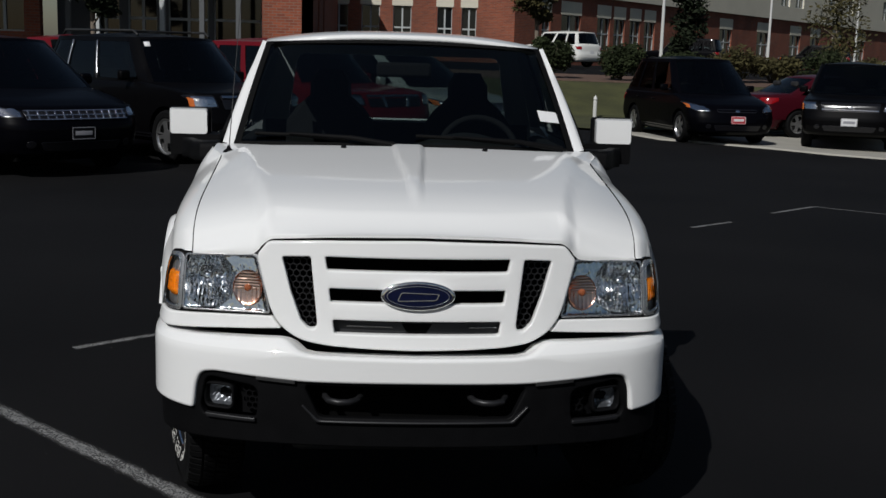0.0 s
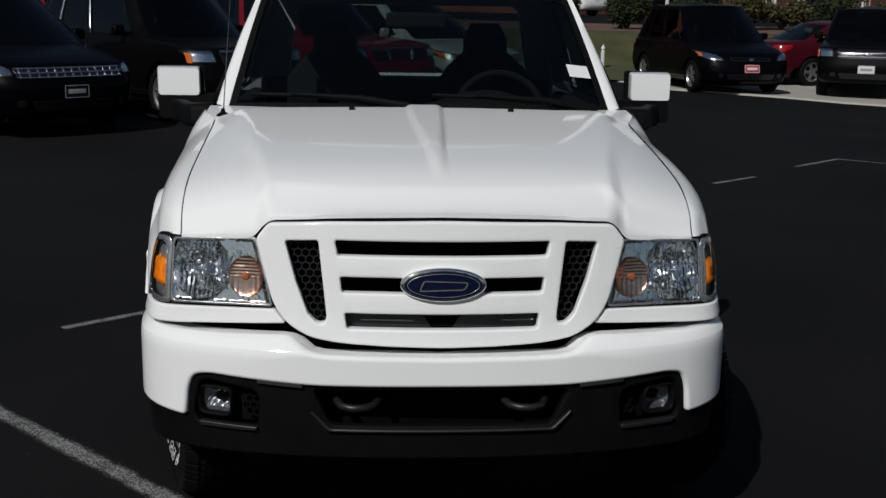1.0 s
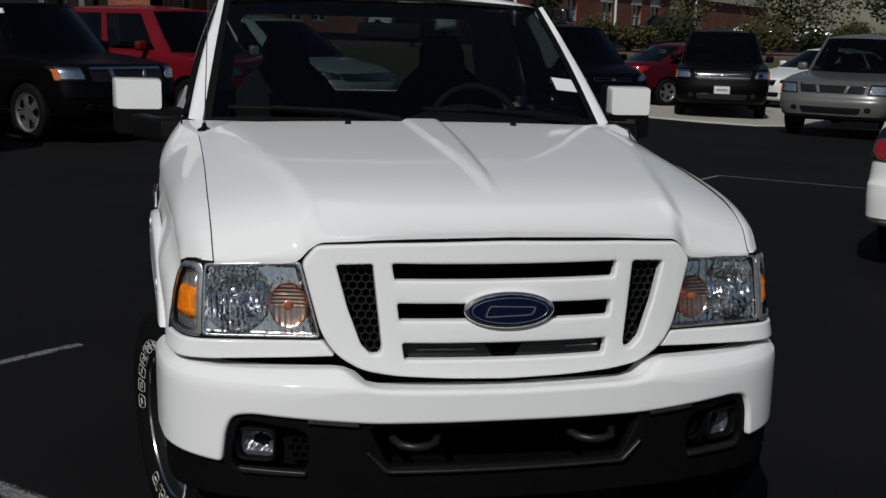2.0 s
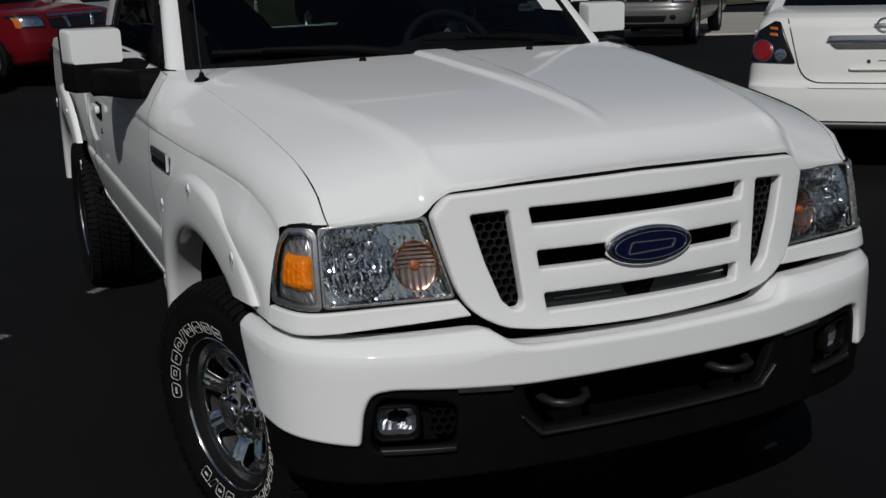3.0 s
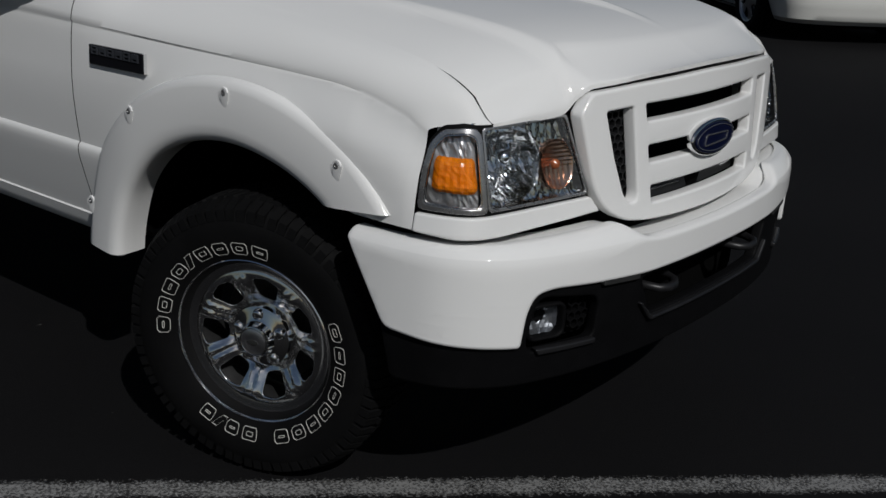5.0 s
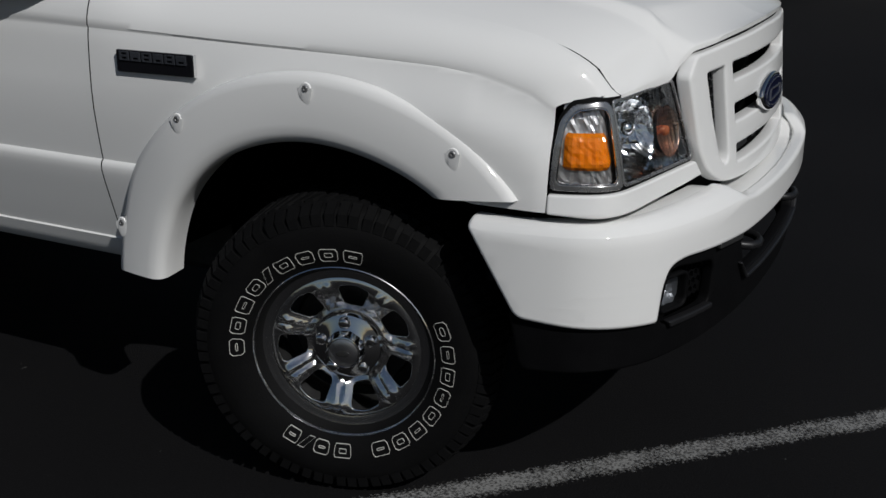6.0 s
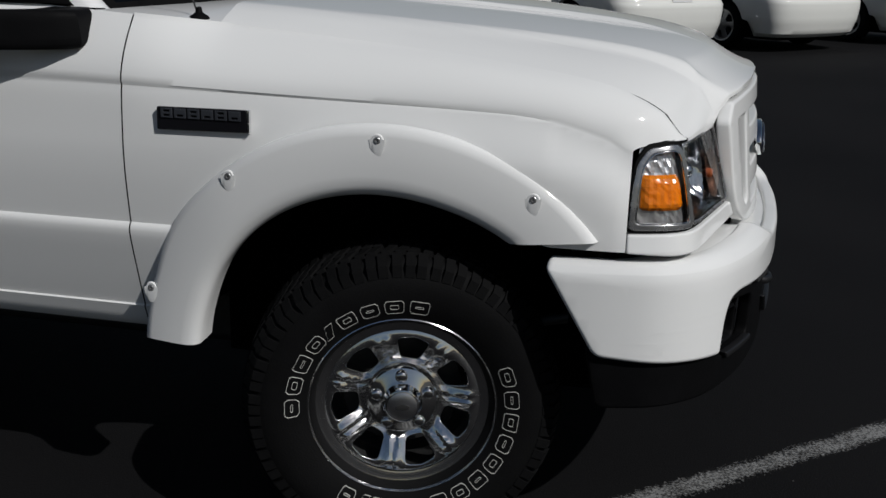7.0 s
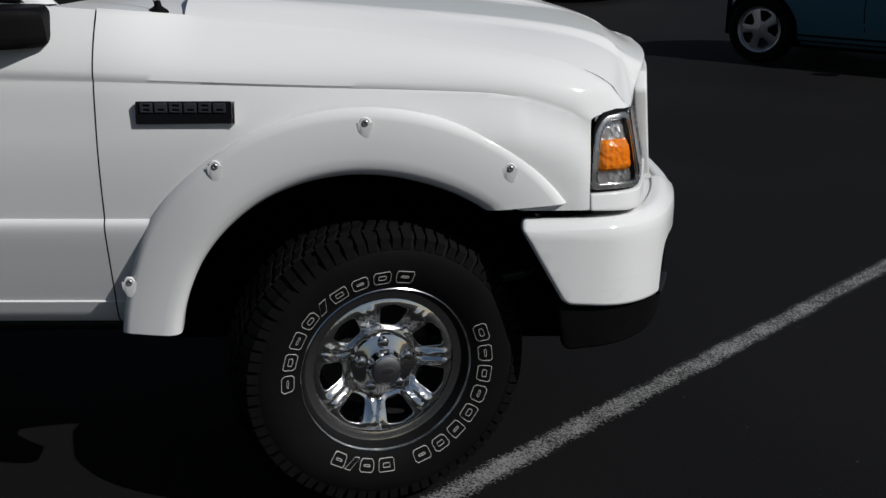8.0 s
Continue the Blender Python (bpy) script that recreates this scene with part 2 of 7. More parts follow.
# ---- the white pickup ----
XSIDE = [(0.24, 0.764), (0.288, 0.776), (0.32, 0.798), (0.36, 0.814), (0.50, 0.831), (0.80, 0.851), (1.20, 0.862), (1.40, 0.866), (2.60, 0.868), (3.0, 0.868), (4.72, 0.856)]
XBELT = [(0.24, 0.764), (0.288, 0.774), (0.34, 0.781), (0.40, 0.789), (0.50, 0.799), (0.60, 0.808), (0.80, 0.824), (1.00, 0.840), (1.20, 0.854), (1.40, 0.866), (2.60, 0.868), (3.0, 0.868), (4.72, 0.856)]
ZSEAM = [(0.183, 0.991), (0.21, 1.023), (0.25, 1.054), (0.30, 1.078), (0.38, 1.101), (0.50, 1.122), (0.70, 1.148), (0.95, 1.172), (1.15, 1.190), (1.205, 1.196), (1.33, 1.209), (1.42, 1.216), (1.70, 1.230), (3.0, 1.234)]
XSEAM = [(0.183, 0.696), (0.25, 0.701), (0.38, 0.707), (0.50, 0.711), (0.70, 0.716), (0.95, 0.725), (1.15, 0.734), (1.205, 0.740), (1.33, 0.784), (1.42, 0.797), (1.70, 0.785), (3.0, 0.778)]
ZBELT = [(0.288, 0.972), (0.32, 0.990), (0.36, 1.006), (0.44, 1.030), (0.55, 1.045), (1.0, 1.060), (1.6, 1.080), (3.0, 1.105), (4.8, 1.12)]
ZCENTRE = [(0.05, 1.073), (0.10, 1.100), (0.17, 1.130), (0.25, 1.154), (0.36, 1.174), (0.6, 1.200), (1.0, 1.230), (1.2, 1.242), (1.45, 1.250)]
SILL = 0.487
PANEL = [(2.0, 0.0), (1.2, 0.0), (1.0, 0.006), (0.93, 0.008), (0.88, 0.0065), (0.82, 0.001), (0.757, -0.007), (0.752, -0.002), (0.744, 0.001), (0.733, 0.001),
         (0.715, -0.0025), (0.69, -0.009), (0.60, -0.034), (0.548, -0.050), (0.5445, -0.0465), (0.50, -0.063), (0.487, -0.077)]


# where the rounded corner beside the lamps ends, by height
XCORNER = [(0.74, 0.824), (0.77, 0.822), (0.81, 0.813), (0.86, 0.810), (0.904, 0.804), (0.94, 0.796), (0.966, 0.7885), (1.0, 0.776)]


def fascia(x, z):
    """How far back the front of the truck lies, at a place of the grille and lamps."""
    a = abs(x)
    plan = 0.26 * a * a if a < 0.45 else 0.05265 + 0.22 * (a - 0.45)
    corner = (0.125 - 0.10 * max(0.0, z - 0.816)) * min(1.0, a / lerp_table(XCORNER, z)) ** 30
    return 0.0256 + 0.085 * (z - 0.777) + plan + corner


def front_map(off=0.0):
    return lambda q: (q[0], fascia(q[0], q[1]) + off - q[2], q[1])


ARC0 = 0.72


def arc_steps():
    """Length along the rounded corner against the share of its width."""
    out, run, last = [(0.0, 0.0)], 0.0, (0.72, 0.125 * (0.72 / 0.80) ** 30)
    for k in range(1, 201):
        h = 1 - (1 - k / 200) ** 2
        x = 0.72 + 0.08 * h
        y = 0.22 * (x - 0.72) + 0.125 * (x / 0.80) ** 30
        run += math.hypot(x - last[0], y - last[1])
        out.append((run, h))
        last = (x, y)
    return out


ARC = arc_steps()
ARC_END = ARC0 + ARC[-1][0]


def arc_map(off=0.0, lean=None):
    """Like front_map, but measured along the rounded corner and set in square to it."""
    def base(u, z):
        a = abs(u)
        x = a if a < ARC0 else ARC0 + (lerp_table(XCORNER, z) - ARC0) * lerp_table(ARC, a - ARC0)
        return x, fascia(x, z) + (lean(x, z) if lean else 0.0)

    def f(q):
        x, y = base(q[0], q[1])
        x1, y1 = base(abs(q[0]) - 0.004, q[1])
        d = math.hypot(x - x1, y - y1)
        k = off - q[2]
        return (math.copysign(x - (y - y1) / d * k, q[0]), y + (x - x1) / d * k, q[1])
    return f


def mirror_pts(pts):
    return [(-a, b) for a, b in reversed(pts)]


def panel_out(z):
    t = sorted(PANEL)
    return lerp_table(t, z)


def clean(ob):
    bm = bmesh.new()
    bm.from_mesh(ob.data)
    bmesh.ops.remove_doubles(bm, verts=bm.verts, dist=1e-5)
    bmesh.ops.dissolve_degenerate(bm, edges=bm.edges, dist=1e-5)
    bm.to_mesh(ob.data)
    bm.free()
    finish(ob)
    return ob


def side_skin(name, y0, y1, n, side, parent, low, top_extra=None, label="", shoulder=True, front_slant=None, mat=None):
    """A body side panel from the shoulder down to low(y). side: -1 or 1."""
    zs = [1.065, 1.055, 1.045, 1.035, 1.025, 1.015, 1.005, 0.99, 0.975, 0.96, 0.945, 0.93, 0.91, 0.88, 0.84, 0.80, 0.775, 0.757, 0.752, 0.748, 0.744, 0.739, 0.733, 0.724, 0.715, 0.69, 0.64, 0.60, 0.565, 0.548, 0.5445, 0.54, 0.52, 0.50, 0.487]
    grid = []
    for i in range(n + 1):
        t = i / n
        col = []
        if shoulder:
            for k in range(11):
                s = k / 10
                ys = y0 if not front_slant else front_slant + (y0 - front_slant) * smooth01(s)
                y = ys + (y1 - ys) * t
                a = s * math.pi / 2
                if top_extra:
                    xs, zt = top_extra(y)
                else:
                    xs, zt = curve_table(XSEAM, y), curve_table(ZSEAM, y)
                xb, zb = curve_table(XBELT, y), curve_table(ZBELT, y)
                px_, pz_ = 1.25 + 0.85 * smooth01((y - 0.55) / 0.75), 1.18
                x, z = xs + (xb - xs) * math.sin(a) ** px_, zb + (zt - zb) * max(0.0, math.cos(a)) ** pz_
                # the shoulder tucks in just above the belt crease
                x += 0.0012 * smooth01((s - 0.70) / 0.3) * smooth01((y - 0.42) / 0.45)
                if front_slant:
                    hold = 1 - min(1.0, max(0.0, y - ys) / 0.045) ** 0.6
                    z += ((0.992 - 0.021 * s ** 2.2) - z) * hold
                    z += 0.0035 * smooth01((y - 0.26) / 0.10) * (1 - smooth01(s * 6))
                col.append((side * x, y, z))
        y = y0 + (y1 - y0) * t
        xb, zb = curve_table(XBELT, y), curve_table(ZBELT, y)
        lo, wall = low(y), curve_table(XSIDE, y) - xb
        if front_slant:
            zb = min(zb, col[-1][2])
        col.append((side * (xb - 0.002 * smooth01((y - 0.42) / 0.45)), y, max(zb - 0.006, lo)))
        for z in zs:
            zz = min(max(z, lo), zb - 0.008)
            tuck = 0.0045 * math.exp(-(zb - zz) / 0.014) * smooth01((y - 0.42) / 0.45)
            fade = 1 - math.exp(-(zb - zz) / 0.05) if zz > 0.80 else 1.0
            x = xb + wall * smooth01((zb - zz) / 0.12) ** 0.8 + panel_out(zz) * fade - tuck
            if front_slant and y < 0.45:
                # the nose of the fender tucks in with height beside the lamp
                k = ((y - y0) / (0.45 - y0)) ** 0.55
                nose = lerp_table([(0.77, 0.812), (0.816, 0.8045), (0.86, 0.801), (0.904, 0.7955), (0.94, 0.788), (0.972, 0.776)], zz)
                x = nose + (curve_table(XSIDE, 0.45) + panel_out(zz) * fade - nose) * k
                x = xb + (x - xb) * smooth01((zb - zz) / 0.12) ** 0.8
            col.append((side * x, y, zz))
        grid.append(col)
    ob = sheet(name, grid, mat or WHITE, parent, label, flip=side > 0)
    return clean(ob)


def arch_low(cy, cz, r, front_min=SILL):
    def low(y):
        d = r * r - (y - cy) ** 2
        base = front_min if y < cy else SILL
        return max(base, cz + math.sqrt(d)) if d > 0 else base
    return low


FLARE_OUT = [(11.7, 0.578), (26, 0.597), (39, 0.623), (53, 0.631), (71, 0.641), (90, 0.645), (107.5, 0.643), (124.6, 0.640), (138, 0.628)]
FLARE_IN = [(14.8, 0.443), (28.7, 0.458), (40.7, 0.473), (62.7, 0.489), (84, 0.491), (105, 0.487), (124, 0.488)]


def flare(parent, side, cy, cz, out, flip=False, label=""):
    """A wheel-arch flare: raised edge, flat face and a lip that turns in. out(y): how far its face stands from the middle."""
    grid = []
    for i in range(49):
        t = i / 48
        ao, ai = 11.7 + (138 - 11.7) * t, 14.8 + (124 - 14.8) * t
        ro, ri = curve_table(FLARE_OUT, ao), curve_table(FLARE_IN, ai)
        po = Vector((math.cos(radians(ao)) * ro, math.sin(radians(ao)) * ro))
        pi_ = Vector((math.cos(radians(ai)) * ri, math.sin(radians(ai)) * ri))
        row = []
        for f, dx in ((0.0, -0.024), (0.012, -0.014), (0.05, -0.003), (0.16, 0.0), (0.42, 0.001), (0.70, 0.0), (0.84, -0.003), (0.94, -0.011), (0.985, -0.021), (1.0, -0.032), (0.985, -0.060), (0.95, -0.10)):
            p = po + (pi_ - po) * f
            y = cy + (-p.x if flip else p.x)
            row.append((side * (out(y) + dx), y, cz + p.y))
        grid.append(row)
    return sheet("fender_flare", grid, WHITE, parent, label, flip=(side > 0) != flip, angle=60)


def bolt(parent, x, y, z, side):
    """A screw in its dished pad."""
    m = Matrix.Translation((side * x, y, z)) @ Matrix.Rotation(radians(90 * side), 4, "Y")
    pad = lathe("flare_bolt", [(0.0, 0.0006), (0.0085, 0.0006), (0.0105, 0.0012), (0.0125, 0.0006), (0.014, -0.003)], WHITE, parent, m, 20)
    lathe("bolt_head", [(0.0, 0.0014), (0.0022, 0.0014), (0.0030, 0.0030), (0.0060, 0.0030), (0.0076, 0.0016), (0.0082, -0.002)], SCREW, pad, m, 14, "small grey screw head")
    g = []
    for k in range(9):
        a = math.pi * (1 + k / 8)
        g.append([(side * (x + 0.0012), y + 0.014 * math.cos(a) * 1.25, z + 0.002), (side * (x + 0.0012), y + 0.014 * math.cos(a) * 1.1, z - 0.012 + 0.012 * math.sin(a)), (side * (x - 0.001), y + 0.012 * math.cos(a), z - 0.020 + 0.016 * math.sin(a))])
    sheet("bolt_pad", g, WHITE, pad, flip=side > 0)


# plan of the bumper: from the middle to the wheel arch
BPLAN = [(0.0, -0.020), (0.1, -0.0185), (0.2, -0.014), (0.35, 0.001), (0.5, 0.030), (0.63, 0.074), (0.70, 0.110), (0.757, 0.160), (0.796, 0.222), (0.815, 0.30), (0.824, 0.375), (0.832, 0.51)]
BARC = [0.0]
for (xa, ya), (xb_, yb_) in zip(BPLAN, BPLAN[1:]):
    BARC.append(BARC[-1] + math.hypot(xb_ - xa, yb_ - ya))


def bumper_point(s, z, h):
    a, sg = abs(s), (1 if s >= 0 else -1)
    px = lambda q: curve_table(list(zip(BARC, [p[0] for p in BPLAN])), q)
    py = lambda q: curve_table(list(zip(BARC, [p[1] for p in BPLAN])), q)
    x, y = px(a), py(a)
    d = Vector((px(min(a + 0.01, BARC[-1])) - px(max(a - 0.01, 0.0)), py(min(a + 0.01, BARC[-1])) - py(max(a - 0.01, 0.0))))
    d.normalize()
    n = Vector((d.y, -d.x))
    return (sg * (x + n.x * h), y + n.y * h, z)


def bumper_map(off, tilt_top=0.0, tilt_low=0.0):
    def f(q):
        s, z, c = q
        h = c + off - tilt_top * max(0.0, z - 0.715) ** 1.5 - tilt_low * max(0.0, 0.60 - z) ** 1.3
        return bumper_point(s, z, h)
    return f


def hex_mesh(name, outline_test, x0, x1, z0, z1, shape, parent, size=0.013, wall=0.0022, mat=None):
    """Honeycomb walls over the cells that outline_test accepts."""
    bm = bmesh.new()
    w, hgt = size * math.sqrt(3), size * 1.5
    seen = set()
    j = 0
    z = z0
    while z < z1:
        x = x0 + (w / 2 if j % 2 else 0)
        while x < x1:
            if outline_test(x, z):
                c = [(x + size * math.sin(radians(60 * k)), z + size * math.cos(radians(60 * k))) for k in range(6)]
                for k in range(6):
                    a, b = c[k], c[(k + 1) % 6]
                    key = tuple(sorted(((round(a[0], 4), round(a[1], 4)), (round(b[0], 4), round(b[1], 4)))))
                    if key in seen:
                        continue
                    seen.add(key)
                    d = Vector((b[0] - a[0], b[1] - a[1])).normalized()
                    n = Vector((-d.y, d.x)) * wall / 2
                    vs = []
                    for dep in (0.006, -0.006):
                        for (p, sg) in ((a, 1), (b, 1), (b, -1), (a, -1)):
                            vs.append(bm.verts.new(shape((p[0] + n.x * sg, p[1] + n.y * sg, dep))))
                    for f in ((0, 1, 2, 3), (0, 1, 5, 4), (2, 3, 7, 6)):
                        bm.faces.new([vs[q] for q in f])
            x += w
        z += hgt
        j += 1
    return part(name, bm, mat or BLACKPL, parent, smooth=False)


def tyre_letters(parent, place, radius0, radius1):
    """Raised outlined blocks round the sidewall, of the size of the lettering, none of it legible."""
    # (angle seen from outside, 0 = ahead, counter-clockwise; width in degrees)
    spots = []
    for a0, widths in ((185.0, (12.2, 12, 12, 12)), (134.0, (6.5,)), (125.5, (12, 11.5, 12, 12))):
        a = a0
        for w in widths:
            spots.append((a - w / 2, w - 2.2))
            a -= w + 0.8
    for a0, widths in ((25.5, (13, 12, 12, 12, 12, 11, 11.5, 12)), (-85.5, (11.5, 10.5)), (-109.0, (5.5, 10.5))):
        a = a0
        for w in widths:
            spots.append((a - w / 2, w - 2.2))
            a -= w + 0.8
    def frame_of(loop, wa, wr):
        """A thin raised outline along a closed loop of (degrees, radius)."""
        ca, cr_ = sum(p[0] for p in loop) / len(loop), sum(p[1] for p in loop) / len(loop)
        sa, sr = max(abs(p[0] - ca) for p in loop), max(abs(p[1] - cr_) for p in loop)
        inner = [(ca + (a - ca) * (1 - wa / sa), cr_ + (r - cr_) * (1 - wr / sr)) for a, r in loop]
        n = len(loop)
        verts = [place(a, r, -0.001) for a, r in loop] + [place(a, r, 0.0008) for a, r in loop] + [place(a, r, 0.0008) for a, r in inner] + [place(a, r, -0.001) for a, r in inner]
        faces = [(b * n + i, b * n + (i + 1) % n, (b + 1) * n + (i + 1) % n, (b + 1) * n + i) for b in range(3) for i in range(n)]
        mesh_object("sidewall_mark", verts, faces, OUTLINE, parent, smooth=False)

    r0, r1 = radius0, radius1
    h = r1 - r0
    for k, (a, w) in enumerate(spots):
        hw = w / 2
        if w < 5:      # slanting stroke
            loop = [(a - hw + 2.2, r0), (a + hw + 2.2, r0), (a + hw - 2.2, r1), (a - hw - 2.2, r1)]
        else:          # rounded block
            c = 0.70 + 0.08 * (k % 3)
            loop = [(a + c * hw, r0), (a + hw, r0 + 0.2 * h), (a + hw, r0 + 0.8 * h), (a + c * hw, r1), (a - c * hw, r1), (a - hw, r0 + 0.8 * h), (a - hw, r0 + 0.2 * h), (a - c * hw, r0)]
        frame_of(loop, 0.21, 0.0010)
        if w >= 5:
            frame_of([(a + (p - a) * 0.45, (r0 + r1) / 2 + (r - (r0 + r1) / 2) * (0.16 + 0.18 * (k % 2))) for p, r in loop], 0.18, 0.0008)


def road_wheel(m, letters=True, detail=True):
    """A wheel in the plane of m's x (ahead) and y (up), outer face along +z. Returns the wheel's empty."""
    w = new("wheel")
    w.matrix_world = m
    R = 0.366
    tyre = lathe("tyre", [(0.198, 0.062), (0.2055, 0.078), (0.216, 0.087), (0.24, 0.098), (0.262, 0.1045), (0.285, 0.107), (0.305, 0.106), (0.322, 0.101), (0.336, 0.094),
                          (0.346, 0.086), (0.352, 0.076), (0.355, 0.05), (0.356, 0.0), (0.355, -0.05), (0.352, -0.078), (0.336, -0.095), (0.29, -0.105), (0.24, -0.09), (0.205, -0.062)],
                 RUBBER, w, None, 72, "black all-terrain tyre with outlined white sidewall marks")
    # tread blocks: two shoulder rows and two middle rows
    if detail:
        bm = bmesh.new()
        n = 74
        for k in range(n):
            for row, (zc, zw, r0, r1, tw) in enumerate(((0.080, 0.040, 0.338, R - 0.003, 0.78), (0.034, 0.040, 0.353, R, 0.70), (-0.012, 0.042, 0.353, R, 0.70), (-0.058, 0.042, 0.350, R - 0.002, 0.74))):
                a = 2 * math.pi * (k + 0.5 * (row % 2) + 0.07 * math.sin(k * 2.3)) / n
                da = math.pi / n * tw
                sk = 0.05 if row in (1, 2) else 0.0
                vs = []
                for rr, sh in ((r0, 1.0), (r1, 0.88)):
                    for sa, sz in ((-1, -1), (1, -1), (1, 1), (-1, 1)):
                        ang = a + sa * da * sh + sz * sk * 0.5
                        zz = zc + sz * zw / 2 * sh
                        if row == 0 and sz > 0:
                            rq = rr - (0.018 if rr == r1 else 0.02)
                            zz += 0.004
                        else:
                            rq = rr
                        vs.append(bm.verts.new((rq * math.cos(ang), rq * math.sin(ang), zz)))
                for f in ((4, 5, 6, 7), (0, 1, 5, 4), (1, 2, 6, 5), (2, 3, 7, 6), (3, 0, 4, 7)):
                    bm.faces.new([vs[q] for q in f])
        part("tread", bm, RUBBER, w, smooth=False)["kind"] = "stuff"
    if letters:
        def place(a, r, h):
            zz = lerp_table([(0.222, 0.088), (0.24, 0.098), (0.262, 0.1045), (0.285, 0.107), (0.305, 0.106)], r)
            return (r * math.cos(radians(a)), r * math.sin(radians(a)), zz + 0.0012 + h)
        tyre_letters(w, place, 0.232, 0.265)
    # rim: rolled lip, well, pressed disc with seven windows
    lathe("rim", [(0.160, 0.0500), (0.164, 0.0555), (0.168, 0.0575), (0.180, 0.0600), (0.192, 0.0625), (0.1975, 0.0650), (0.2005, 0.0720), (0.2020, 0.0835), (0.2045, 0.0885), (0.2070, 0.0865), (0.2075, 0.080), (0.203, 0.06), (0.198, 0.02)], WORNCHROME, w, None, 72, "chromed steel rim with a rolled lip")
    lathe("rim_barrel", [(0.185, 0.048), (0.176, 0.03), (0.172, -0.05), (0.19, -0.09)], STEEL, w, None, 48)
    def disc(q):
        x, y, h = q
        r = math.hypot(x, y)
        # dished: the spokes climb outwards from the hub
        base = curve_table([(0.0, 0.017), (0.070, 0.017), (0.085, 0.0215), (0.105, 0.0335), (0.130, 0.0480), (0.150, 0.0565), (0.162, 0.0570), (0.176, 0.0520)], r)
        # each spoke is a raised flat with two pressed ribs and a groove between
        ang = (math.degrees(math.atan2(y, x)) - (-22 + 25.7)) % (360 / 7)
        d = (ang if ang < 180 / 7 else ang - 360 / 7) * math.pi / 180 * r
        along = smooth01((r - 0.080) / 0.018) * smooth01((0.164 - r) / 0.022)
        rib = (0.0060 * math.exp(-((abs(d) - 0.0095) / 0.0050) ** 2) + 0.0035 * smooth01((0.026 - abs(d)) / 0.010)) * along
        return (x, y, base + rib + h)
    holes = []
    for k in range(7):
        a = -22 + k * 360 / 7
        pts = []
        for rr, ha in ((0.098, 11.5), (0.151, 13.6)):
            for s in ((-1, 1) if rr < 0.12 else (1, -1)):
                pts.append((rr * math.cos(radians(a + s * ha)), rr * math.sin(radians(a + s * ha))))
        pts.insert(3, (0.1575 * math.cos(radians(a)), 0.1575 * math.sin(radians(a))))
        holes.append(rounded(pts, 0.011, 4))
    plate("wheel_disc", ellipse(0, 0, 0.176, 0.176, 84), WORNCHROME, w, disc, depth=0.007, bevel=0.0025, holes=holes, cut=0.007, label="chromed steel disc with seven windows")
    lathe("brake_drum", [(0.0, -0.03), (0.14, -0.03), (0.15, -0.05), (0.15, -0.08)], STEEL, w, None, 32)
    # centre cap with lug bumps
    cap = lathe("centre_cap", [(0.081, 0.016), (0.0800, 0.038), (0.076, 0.046), (0.066, 0.0505), (0.052, 0.055), (0.0445, 0.059), (0.0415, 0.068), (0.0395, 0.0765), (0.0375, 0.0800), (0.0350, 0.0810), (0.0335, 0.0795), (0.024, 0.0822), (0.012, 0.0845), (0.0, 0.0855)], CHROME, w, None, 56, "chrome centre cap")
    for k in range(5):
        a = radians(20 + 72 * k)
        mm = Matrix.Translation((0.059 * math.cos(a), 0.059 * math.sin(a), 0.046))
        lathe("lug_bump", [(0.0150, 0.0), (0.0140, 0.009), (0.0115, 0.0140), (0.007, 0.0160), (0.0, 0.0165)], CHROME, w, mm, 18, angle=50)
    lathe("cap_face", [(0.0345, 0.0815), (0.030, 0.0835), (0.018, 0.0858), (0.0, 0.0868)], CAPCHROME, cap, None, 40, "brushed cap face")
    plate("cap_badge", ellipse(0, 0, 0.016, 0.0075, 24), STEEL, w, lambda q: (q[0], q[1], 0.0864 + q[2]), depth=0.0016, bevel=0.0004)
    # sixteen-inch rim
    for ob in w.children:
        if ob.name.split(".")[0] in ("rim", "rim_barrel", "wheel_disc", "centre_cap", "lug_bump"):
            for v in ob.data.vertices:
                v.co.x, v.co.y = v.co.x * 1.045, v.co.y * 1.045
    return w


